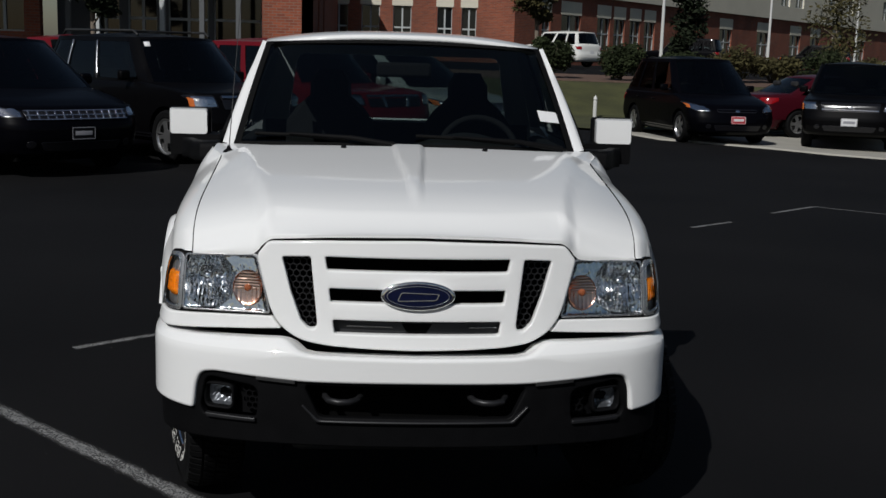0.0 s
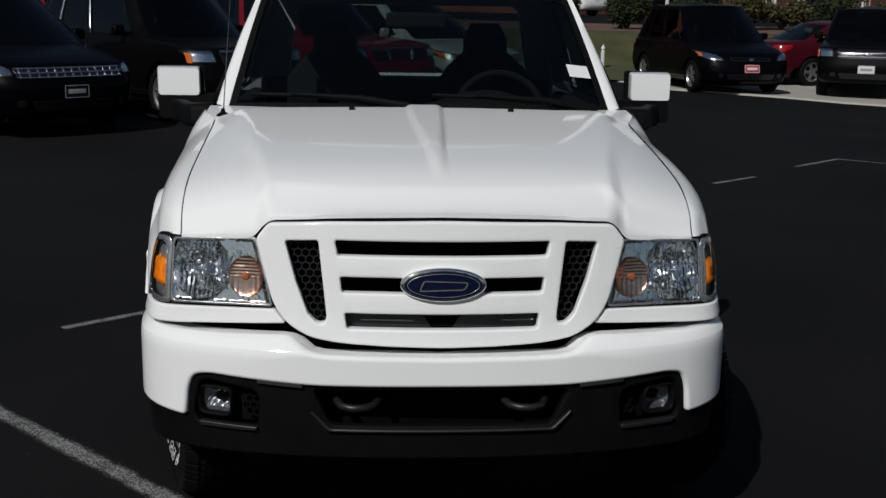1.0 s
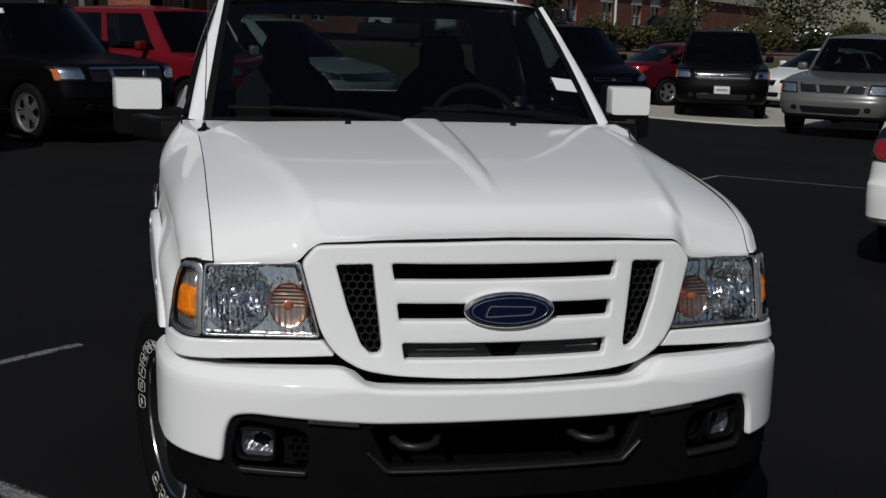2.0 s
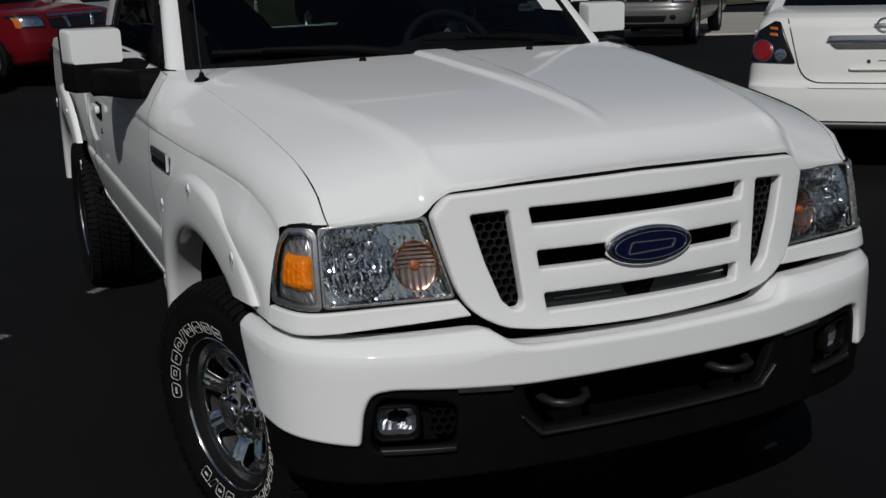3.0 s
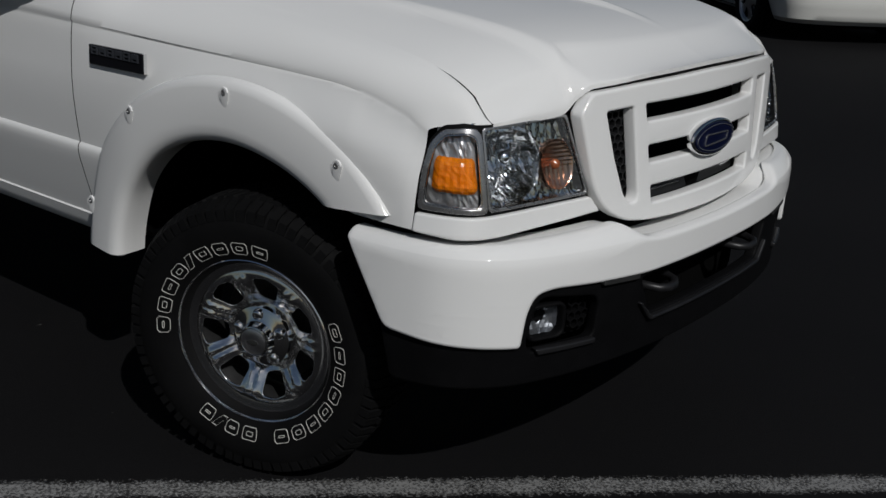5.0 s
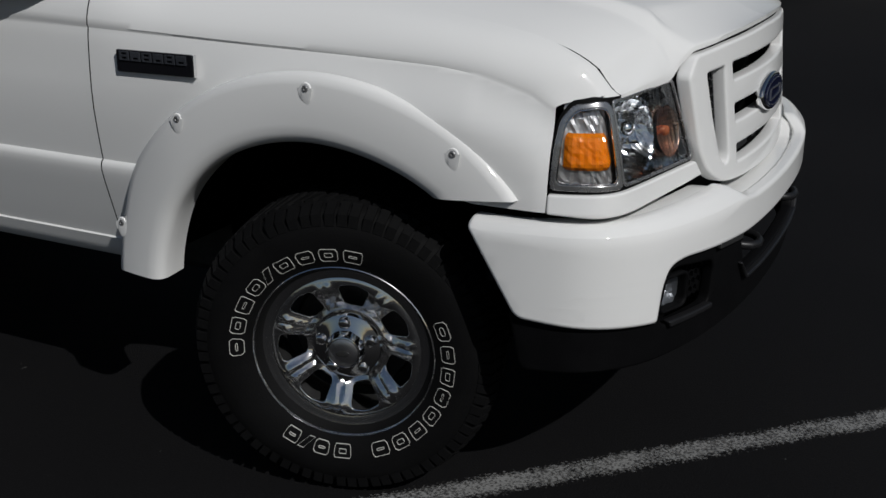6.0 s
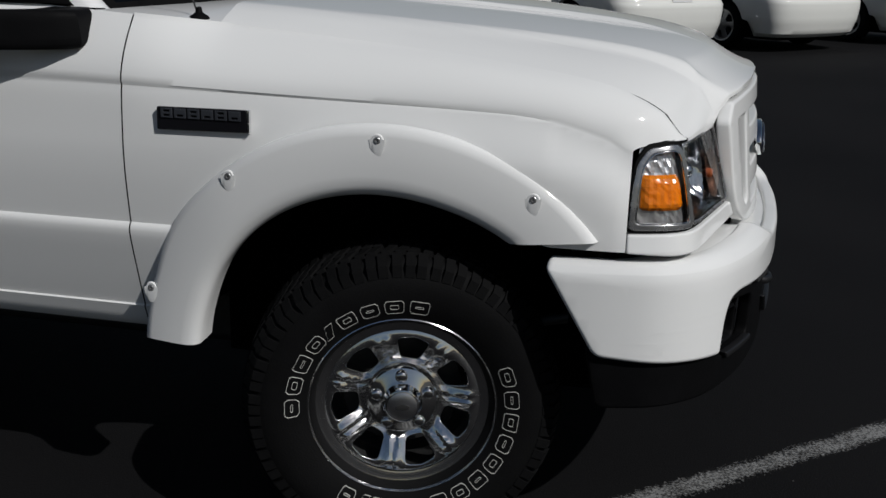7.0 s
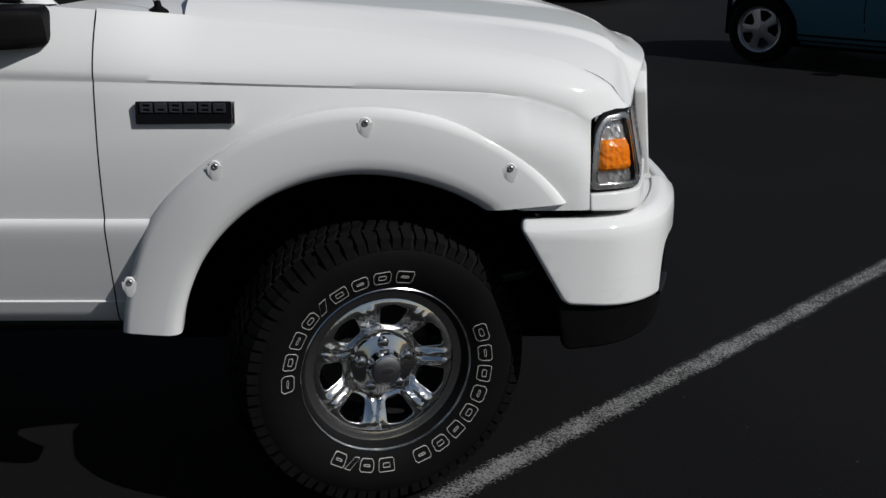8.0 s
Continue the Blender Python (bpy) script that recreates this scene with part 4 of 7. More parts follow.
        # wheel wells and inner walls, their shade put into a near-black colour
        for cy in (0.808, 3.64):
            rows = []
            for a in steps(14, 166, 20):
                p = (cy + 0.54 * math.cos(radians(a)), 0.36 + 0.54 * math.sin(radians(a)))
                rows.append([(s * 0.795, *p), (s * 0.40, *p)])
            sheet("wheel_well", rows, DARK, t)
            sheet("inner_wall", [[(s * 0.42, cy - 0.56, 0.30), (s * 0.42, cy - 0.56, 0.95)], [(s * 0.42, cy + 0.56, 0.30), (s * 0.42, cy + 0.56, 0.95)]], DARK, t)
        # fender plate with raised letter-size bars
        pl = [(1.096, 0.978), (1.304, 0.976), (1.303, 1.026), (1.095, 1.027)]
        smap = lambda q: (s * (curve_table(XSIDE, q[0]) + 0.010 + q[2]), q[0], q[1])
        nameplate = plate("nameplate", rounded(pl, 0.004), GLOSSBLACK, t, smap, depth=0.009, bevel=0.002, cut=0.05, label="black fender nameplate with raised bars")
        for k in range(6):
            y0 = 1.108 + k * 0.0315
            o = [(y0, 1.003), (y0 + 0.027, 1.003), (y0 + 0.027, 1.0235), (y0, 1.0235)]
            h = [[(y0 + 0.006, 1.006), (y0 + 0.021, 1.006), (y0 + 0.021, 1.011), (y0 + 0.006, 1.011)], [(y0 + 0.006, 1.0155), (y0 + 0.021, 1.0155), (y0 + 0.021, 1.0205), (y0 + 0.006, 1.0205)]]
            plate("name_bar", o, NAMEBAR, nameplate, lambda q: (s * (curve_table(XSIDE, q[0]) + 0.0158 + q[2]), q[0], q[1]), depth=0.003, bevel=0.0006, holes=h if k % 2 else h[:1])
        plate("nameplate_edge", [(1.0895, 0.978), (1.095, 0.978), (1.094, 1.027), (1.0885, 1.027)], CHROME, nameplate, smap, depth=0.010, bevel=0.001)
        # door handle
        hm = lambda q: (s * (0.875 + q[2]), q[0], q[1])
        handle = plate("door_handle", rounded([(2.49, 0.955), (2.655, 0.955), (2.655, 1.02), (2.49, 1.02)], 0.02), BLACKPL, door, hm, depth=0.008, bevel=0.002)
        plate("handle_pull", rounded([(2.50, 0.985), (2.645, 0.985), (2.645, 1.014), (2.50, 1.014)], 0.01), WHITE, door, lambda q: (s * (0.888 + q[2]), q[0], q[1]), depth=0.018, bevel=0.005)
        lathe("door_lock", [(0.0, 0.004), (0.010, 0.004), (0.013, 0.0)], CHROME, door, Matrix.Translation((s * 0.876, 2.52, 0.915)) @ Matrix.Rotation(radians(90 * s), 4, "Y"), 14)
        # sill trim and seam shadows
        sheet("seam_backing", [[(s * (curve_table(XSIDE, y) - 0.012 + min(0.0, panel_out(z))), y, z) for z in steps(SILL + 0.01, 1.04, 12)] + [(s * 0.845, y, 1.13), (s * 0.78, y, 1.185)] for y in (1.37, 1.41)], SEAL, t)
        sheet("seam_backing", [[(s * (0.862 + min(0.0, panel_out(z))), y, z) for z in steps(SILL + 0.01, 1.05, 12)] + [(s * 0.78, y, 1.13)] for y in (2.71, 2.76)], SEAL, t)
        # A-pillar, window, frame
        base_in, top_in = Vector((s * 0.738, 1.610, 1.196)), Vector((s * 0.648, 2.190, 1.648))
        base_out, top_out = Vector((s * 0.792, 1.650, 1.212)), Vector((s * 0.668, 2.235, 1.640))
        rows = []
        for i in range(13):
            u = i / 12
            a, b = base_in.lerp(top_in, u), base_out.lerp(top_out, u)
            a = a + Vector((0, 0, 0.012 * math.sin(u * math.pi)))
            b = b + Vector((s * 0.010, 0, 0.012)) * math.sin(u * math.pi)
            w_ = 0.05 * (1 - 0.25 * u)
            rows.append([a + Vector((0, 0.02, -0.02)), a, a.lerp(b, 0.35) + Vector((s * 0.016, -0.006, 0.010)), a.lerp(b, 0.75) + Vector((s * 0.010, 0, 0.004)), b, b + Vector((0, w_, 0)), b + Vector((-s * 0.03, w_, 0))])
        sheet("pillar", rows, WHITE, t, flip=s < 0, angle=60)
        gl = []
        for i in range(9):
            u = i / 8
            y0 = 1.70 + (2.285 - 1.70) * u
            y1 = 2.70 - 0.03 * u
            x = 0.794 + (0.660 - 0.794) * u + 0.014 * math.sin(u * math.pi)
            z = 1.222 + (1.628 - 1.222) * u
            gl.append([(s * x, y0 + (y1 - y0) * k / 6, z) for k in range(7)])
        sheet("side_window", gl, PANE, t, "tinted side window", flip=s > 0)
        for nm, pts in (("window_seal", [gl[0][k] for k in range(7)]), ("window_seal", [r[0] for r in gl]), ("window_seal", [r[-1] for r in gl])):
            tube(nm, [(p[0] + s * 0.004, p[1], p[2]) for p in pts], 0.010, SEAL, t)
        # B-pillar and cab rear quarter
        rows = []
        for i in range(9):
            u = i / 8
            x = 0.800 + (0.668 - 0.800) * u + 0.016 * math.sin(u * math.pi)
            z = 1.228 + (1.640 - 1.228) * u
            rows.append([(s * x, 2.69 - 0.03 * u, z), (s * (x + 0.002), 2.78, z), (s * (x - 0.01), 2.91, z), (s * (x - 0.06), 2.955, z)])
        sheet("rear_pillar", rows, WHITE, t, flip=s > 0)

    # inner dark shell, so that gaps look into shade
    under = bmesh.new()
    box_bm(under, (-0.40, 0.30, 0.30), (0.40, 4.40, 0.47))
    part("chassis", under, STEEL, t, "dark chassis and engine underside", bevel=0.03)
    block("engine", (-0.40, 0.25, 0.45), (0.40, 1.30, 0.98), DARK, t)
    for s in (-1, 1):
        block("rocker", (s * 0.55, 1.52, 0.475), (s * 0.76, 2.98, 0.52), DARK, t)
        tube("stabiliser", [(s * 0.655, 0.56, 0.50), (s * 0.65, 0.49, 0.545), (s * 0.645, 0.42, 0.56), (s * 0.60, 0.39, 0.565), (s * 0.40, 0.38, 0.565)], 0.013, STEEL, t)

    # ---- windshield, cowl, roof ----
    def ws(u, v):
        xb, xt = 0.734, 0.644
        yb, yt = 1.500 + 0.115 * u * u, 2.110 + 0.085 * u * u
        zb, zt = 1.212 - 0.012 * u * u, 1.668 - 0.020 * u * u
        x = u * (xb + (xt - xb) * v)
        return (x, yb + (yt - yb) * v - 0.012 * math.sin(v * math.pi), zb + (zt - zb) * v + 0.010 * math.sin(v * math.pi))
    us, vs = steps(-1, 1, 20), steps(0, 1, 10)
    glass_ob = sheet("windshield", [[ws(u, v) for u in us] for v in vs], PANE, t, "tinted windshield with a paper sticker")
    band = [(0, 0.035), (0.965, 1.0)]
    for v0, v1 in band:
        sheet("windshield_band", [[(p[0], p[1] - 0.004, p[2] + 0.003) for p in [ws(u, v) for u in us]] for v in steps(v0, v1, 2)], SEAL, glass_ob)
    for s in (-1, 1):
        sheet("windshield_band", [[(p[0], p[1] - 0.004, p[2] + 0.003) for p in [ws(s * u, v) for u in (0.972, 0.99, 1.012)]] for v in vs], SEAL, glass_ob)
    st = lambda q: tuple(Vector(ws(0.908 + q[0], 0.300 + q[1])) + Vector((0, -0.006, 0.004)))
    stick = plate("window_sticker", [(-0.062, -0.040), (0.062, -0.052), (0.060, 0.045), (-0.064, 0.058)], PAPER, glass_ob, lambda q: st(q), depth=0.0, bevel=0.0)
    for k, (a0, a1) in enumerate(((-0.045, 0.045), (-0.048, 0.04), (-0.03, 0.05), (-0.03, 0.05))):
        z0 = 0.036 - 0.020 * k
        plate("sticker_bar", [(a0, z0 - 0.004), (a1, z0 - 0.008), (a1, z0), (a0, z0 + 0.005)], INK, stick, lambda q: tuple(Vector(st(q)) + Vector((0, -0.003, 0.002))), depth=0.0, bevel=0.0)
    # cowl strip with a grid of slots, and black cowl under the wipers
    cowl_rows = []
    for ye, yc, zc in ((1.217, 1.242, 1.241), (1.27, 1.275, 1.239), (1.36, 1.325, 1.232), (1.50, 1.395, 1.222)):
        xe, ze = curve_table(XSEAM, ye) - 0.003, curve_table(ZSEAM, ye) - 0.002
        cowl_rows.append([(u * xe, yc + (ye - yc) * u * u, zc + (ze - zc) * abs(u) ** 2.4) for u in us])
    sheet("cowl_panel", cowl_rows, WHITE, t, "white cowl strip below the windshield", angle=60)
    sheet("cowl_gap", [[(u * 0.72, 1.205 + 0.027 * (1 - u * u), 1.230 - 0.060 * u * u), (u * 0.72, 1.232 + 0.027 * (1 - u * u), 1.230 - 0.060 * u * u)] for u in us], SEAL, t)
    for s, x0, x1, zz in ((-1, -0.64, -0.05, 0.0), (1, 0.04, 0.665, 0.0)):
        p0 = Vector(ws(x1 / 0.716, 0.0)) + Vector((0, -0.025, 0.018))
        p1 = Vector(ws(x0 / 0.716, 0.085)) + Vector((0, -0.012, 0.012))
        wiper = tube("wiper", [p0, p0.lerp(p1, 0.3) + Vector((0, -0.012, 0.016)), p0.lerp(p1, 0.55) + Vector((0, -0.012, 0.014)), p0.lerp(p1, 0.75) + Vector((0, -0.008, 0.012))], [0.013, 0.011, 0.008, 0.006], BLACKPL, t, "black wiper arm and blade")
        q0, q1 = p0.lerp(p1, 0.33) + Vector((0, 0, 0.004)), p1
        tube("blade", [q0, q0.lerp(q1, 0.5) + Vector((0, 0.004, 0.006)), q1], 0.008, SEAL, wiper)
    roof = []
    for v in steps(0, 1, 16):
        row = []
        for u in steps(-1, 1, 24):
            yf = 2.105 + 0.085 * u * u
            y = yf + (2.955 - yf) * v
            crown = 0.052 * (1 - abs(u) ** 2.6)
            z = 1.648 + crown + 0.022 * math.sin(min(1.0, v * 1.6) * math.pi / 2) - 0.03 * max(0.0, v - 0.75) ** 1.0 * 0.6
            row.append((u * (0.640 + 0.022 * smooth01(v * 6) + 0.006 * math.sin(v * math.pi)), y, z - 0.01 * (1 - smooth01(v * 9))))
        roof.append(row)
    sheet("roof", roof, WHITE, t, "white cab roof", solid=0.02, angle=50)
    # cab back with its window
    bmap = lambda q: (q[0], 2.955 - 0.05 * (q[1] - 1.2) - q[2], q[1])
    plate("cab_back", rounded([(-0.74, 1.0), (0.74, 1.0), (0.74, 1.22), (0.635, 1.675), (-0.635, 1.675), (-0.74, 1.22)], 0.03), WHITE, t, bmap, depth=0.03, bevel=0.004, holes=[rounded([(-0.60, 1.25), (0.60, 1.25), (0.545, 1.60), (-0.545, 1.60)], 0.05)])
    plate("rear_window", rounded([(-0.61, 1.24), (0.61, 1.24), (0.555, 1.61), (-0.555, 1.61)], 0.05), REARPANE, t, bmap, depth=0.0, bevel=0.0, label="clear rear window")
    # bed front, tailgate
    block("bed_front", (-0.80, 2.99, 0.62), (0.80, 3.03, 1.17), WHITE, t, bevel=0.008)
    block("tailgate", (-0.78, 4.70, 0.62), (0.78, 4.745, 1.16), WHITE, t, bevel=0.01)
    block("rear_bumper", (-0.86, 4.76, 0.45), (0.86, 4.90, 0.60), CHROME, t, bevel=0.02)
    # antenna foot
    foot = lathe("antenna_foot", [(0.0, 0.040), (0.006, 0.038), (0.009, 0.026), (0.021, 0.018), (0.028, 0.008), (0.030, -0.006)], BLACKPL, t, Matrix.Translation((-0.735, 1.397, 1.180)), 18, "black antenna foot")
    tube("antenna_rod", [(-0.735, 1.397, 1.19), (-0.722, 1.50, 1.50), (-0.700, 1.62, 1.92)], [0.0022, 0.0016, 0.0012], STEEL, foot, seg=6)

    # ---- interior ----
    dash = []
    for u in us:
        dash.append([(u * 0.69, 1.56 + 0.08 * u * u, 1.165), (u * 0.69, 1.72, 1.185 + 0.075 * math.exp(-((u - 0.42) / 0.35) ** 2)), (u * 0.69, 1.93, 1.175 + 0.085 * math.exp(-((u - 0.42) / 0.33) ** 2)), (u * 0.69, 1.97, 1.05), (u * 0.69, 1.95, 0.75)])
    sheet("dashboard", dash, DASH, t, "dark grey dashboard")
    for s in (-1, 1):
        seat = []
        for v in steps(0, 1, 12):
            wv = 0.24 * (1 - 0.08 * v) if v < 0.72 else 0.24 * (0.94 - 0.50 * smooth01((v - 0.70) / 0.12))
            if v > 0.93:
                wv *= 1 - 0.35 * (v - 0.93) / 0.07
            z, y = 0.72 + 0.80 * v, 2.50 + 0.20 * v
            seat.append([(s * 0.36 - wv, y + 0.02, z), (s * 0.36 - wv * 0.85, y - 0.055, z), (s * 0.36, y - 0.045, z), (s * 0.36 + wv * 0.85, y - 0.055, z), (s * 0.36 + wv, y + 0.02, z), (s * 0.36 + wv * 0.6, y + 0.09, z), (s * 0.36 - wv * 0.6, y + 0.09, z), (s * 0.36 - wv, y + 0.02, z)])
        sheet("seat_back", seat, INTERIOR, t, "dark cloth high-back seat")
        block("seat_base", (s * 0.36 - 0.25, 2.05, 0.70), (s * 0.36 + 0.25, 2.55, 0.86), INTERIOR, t, bevel=0.04)
        block("door_trim", (s * 0.70, 1.75, 0.55), (s * 0.77, 2.72, 1.20), INTERIOR, t, bevel=0.02)
    wheel_m = Matrix.Translation((0.36, 2.03, 1.155)) @ Matrix.Rotation(radians(62), 4, "X")
    ring = [wheel_m @ Vector((0.185 * math.cos(a), 0.185 * math.sin(a), 0)) for a in [2 * math.pi * k / 36 for k in range(36)]]
    stw = tube("steering_wheel", ring, 0.015, INTERIOR, t, "black steering wheel", cyclic=True)
    for a in (0, 180, 270):
        tube("wheel_spoke", [wheel_m @ Vector((0, 0, 0)), wheel_m @ Vector((0.18 * math.cos(radians(a)), 0.18 * math.sin(radians(a)), 0))], 0.018, INTERIOR, stw)
    sheet("headliner", [[(u * 0.62, y, 1.648) for u in us] for y in (2.15, 2.95)], INTERIOR, t)
    sheet("cab_floor", [[(-0.8, y, 0.55), (0.8, y, 0.55)] for y in (1.47, 2.95)], INTERIOR, t)
    sheet("firewall", [[(-0.8, 1.5, z), (0.8, 1.5, z)] for z in (0.5, 1.16)], INTERIOR, t)
    sheet("rear_trim", [[(-0.72, 2.93, z), (0.72, 2.93, z)] for z in (0.55, 1.24)], INTERIOR, t)
    mir = block("inside_mirror", (-0.13, 2.08, 1.50), (0.13, 2.11, 1.57), INTERIOR, t, bevel=0.02)

    # ---- door mirrors ----
    for s in (-1, 1):
        mirror = new("door_mirror")
        mirror.parent = t
        mirror["label"] = "door mirror with a white cap and black base"
        mm = lambda a, b, c: (s * a, b, c)
        def shell(name, x0, x1, z0, z1, y0, y1, mat, tilt=0.0):
            g = []
            for k in range(9):
                v = k / 8
                r = math.sqrt(max(0.0, 1 - (1 - v) ** 2)) if v < 1 else 1.0
                y = y0 + (y1 - y0) * v
                sh = 0.93 + 0.07 * r
                cx, cz = (x0 + x1) / 2, (z0 + z1) / 2
                hx, hz = (x1 - x0) / 2 * sh, (z1 - z0) / 2 * sh
                loop = rounded([(cx - hx, cz - hz), (cx + hx, cz - hz), (cx + hx, cz + hz), (cx - hx, cz + hz)], 0.013, 4)
                g.append([(s * (a + tilt * (y - y1)), y, b) for a, b in loop] + [(s * (loop[0][0] + tilt * (y - y1)), y, loop[0][1])])
            g = [[(s * ((x0 + x1) / 2 + tilt * (y0 - y1)), y0, (z0 + z1) / 2)] * len(g[0])] + g
            ob = sheet(name, g, mat, mirror, flip=s < 0, angle=45)
            return clean(ob)
        shell("mirror_cap", 0.902, 1.077, 1.222, 1.338, 1.890, 1.990, WHITE, 0.15)
        shell("mirror_housing", 0.822, 1.080, 1.130, 1.228, 1.880, 2.010, BLACKPL, 0.15)
        shell("mirror_frame", 0.890, 1.080, 1.150, 1.341, 1.975, 2.030, BLACKPL, 0.15)
        plate("mirror_glass", rounded([(0.904, 1.165), (1.048, 1.165), (1.048, 1.322), (0.904, 1.322)], 0.02), MIRRORGLASS, mirror, lambda q: mm(q[0], 2.033 + q[2], q[1]), depth=0.002, bevel=0.0)
        rows = []
        for k in range(8):
            u = k / 7
            x = 0.80 + 0.20 * u
            y0, y1 = 1.608 + 0.24 * smooth01((x - 0.885) / 0.11), 1.76 + 0.22 * smooth01((x - 0.885) / 0.11)
            z0, z1 = 1.131 - 0.010 * u, 1.214 - 0.004 * u
            loop = rounded([(y0, z0), (y1, z0), (y1 - 0.01, z1), (y0 + 0.012, z1)], 0.025, 4)
            rows.append([(s * x, a, b) for a, b in loop] + [(s * x, *loop[0])])
        sheet("mirror_arm", rows, BLACKPL, mirror, flip=s > 0, angle=45)
        sheet("sail_panel", [[(s * 0.797, 1.68, 1.215), (s * 0.797, 1.93, 1.215)], [(s * 0.765, 1.80, 1.31), (s * 0.765, 1.93, 1.31)], [(s * 0.735, 1.925, 1.40), (s * 0.735, 1.935, 1.40)]], BLACKPL, mirror, solid=0.02)
    # the cab stands close behind the hood: draw its parts in towards the front
    cab = {"pillar", "side_window", "window_seal", "rear_pillar", "windshield", "wiper", "roof", "cab_back", "rear_window", "antenna_foot", "dashboard", "seat_back", "seat_base",
           "door_trim", "steering_wheel", "headliner", "cab_floor", "firewall", "rear_trim", "inside_mirror", "door_mirror"}
    pivot = Vector((0, -3.5, 1.63))
    todo = [o for o in t.children if o.name.split(".")[0] in cab]
    todo += [k for o in todo for k in o.children]
    for o in todo:
        if o.type != "MESH":
            continue
        for v in o.data.vertices:
            p = o.matrix_local @ v.co
            k = 1 - 0.025 * (1 - smooth01((p.y - 2.1) / 0.85))
            v.co = o.matrix_local.inverted() @ (pivot + (p - pivot) * k)
    for o in bpy.data.objects:
        if o.name.split(".")[0] in ("lens", "fog_lens", "windshield", "side_window", "rear_window"):
            o.visible_shadow = False
    return t


truck = build_truck()
# front wheels are steered 17 degrees to the truck's left, rear ones straight
for wx, wy, steer, letters in ((-0.752, 0.782, 17.0, True), (0.752, 0.775, 17.0, False), (-0.80, 3.60, 0.0, False), (0.80, 3.60, 0.0, False)):
    s = -1 if wx < 0 else 1
    # wheel axes: outer face along +z, first axis ahead (towards -y) on the right side
    outer = Vector((s, 0, 0))
    ahead = Vector((0, -1, 0)) if s < 0 else Vector((0, 1, 0))
    m = Matrix(((ahead.x, 0, outer.x), (ahead.y, 0, outer.y), (0, 1, 0))).to_4x4()
    turn = Matrix.Rotation(radians(steer), 4, "Z") @ Matrix.Rotation(radians(-2.0 if steer else 0.0), 4, "Y")
    w = road_wheel(Matrix.Translation((wx, wy, 0.376)) @ turn @ m @ Matrix.Scale(0.986, 4), letters, True)
    w.parent = truck


# ---- ground ----
def ground_z(x, y):
    """The lot is level round the truck, falls a little towards the kerb and rises over a bank to an upper lot."""
    return 0.015 - 0.012 * min(max(x - 1.3, 0.0), 9.0) * smooth01((y - 5) / 6) + (0.95 * smooth01((y - 27.5) / 6.0) + 0.30 * smooth01((y - 33.5) / 10.0)) * smooth01((x + 6) / 6)


def asphalt():
    m = bpy.data.materials.new("asphalt")
    m.use_nodes = True
    nt = m.node_tree
    p = nt.nodes["Principled BSDF"]
    tc = nt.nodes.new("ShaderNodeTexCoord")
    big, mid, fine, spot = (nt.nodes.new("ShaderNodeTexNoise") for _ in range(4))
    for n, sc, dt in ((big, 0.5, 4), (mid, 9.0, 5), (fine, 190.0, 2), (spot, 42.0, 1)):
        n.inputs["Scale"].default_value, n.inputs["Detail"].default_value = sc, dt
        nt.links.new(tc.outputs["Object"], n.inputs["Vector"])
    a = ramp(nt, (0.0043, 0.0043, 0.0048), (0.0074, 0.0072, 0.0077), 0.35, 0.68)
    nt.links.new(big.outputs["Fac"], a.inputs[0])
    b = ramp(nt, (0.70, 0.70, 0.70), (1.35, 1.33, 1.30), 0.3, 0.75)
    nt.links.new(fine.outputs["Fac"], b.inputs[0])
    mul = nt.nodes.new("ShaderNodeMix")
    mul.data_type, mul.blend_type = "RGBA", "MULTIPLY"
    mul.inputs["Factor"].default_value = 1.0
    nt.links.new(a.outputs[0], mul.inputs["A"])
    nt.links.new(b.outputs[0], mul.inputs["B"])
    # rare pale grains
    g = ramp(nt, (0, 0, 0), (0.08, 0.08, 0.075), 0.80, 0.85)
    nt.links.new(spot.outputs["Fac"], g.inputs[0])
    add = nt.nodes.new("ShaderNodeMix")
    add.data_type, add.blend_type = "RGBA", "ADD"
    add.inputs["Factor"].default_value = 1.0
    nt.links.new(mul.outputs["Result"], add.inputs["A"])
    nt.links.new(g.outputs[0], add.inputs["B"])
    nt.links.new(add.outputs["Result"], p.inputs["Base Color"])
    p.inputs["Roughness"].default_value = 0.86
    p.inputs["Specular IOR Level"].default_value = 0.12
    bp = nt.nodes.new("ShaderNodeBump")
    bp.inputs["Strength"].default_value, bp.inputs["Distance"].default_value = 0.5, 0.004
    nt.links.new(fine.outputs["Fac"], bp.inputs["Height"])
    nt.links.new(bp.outputs[0], p.inputs["Normal"])
    return m


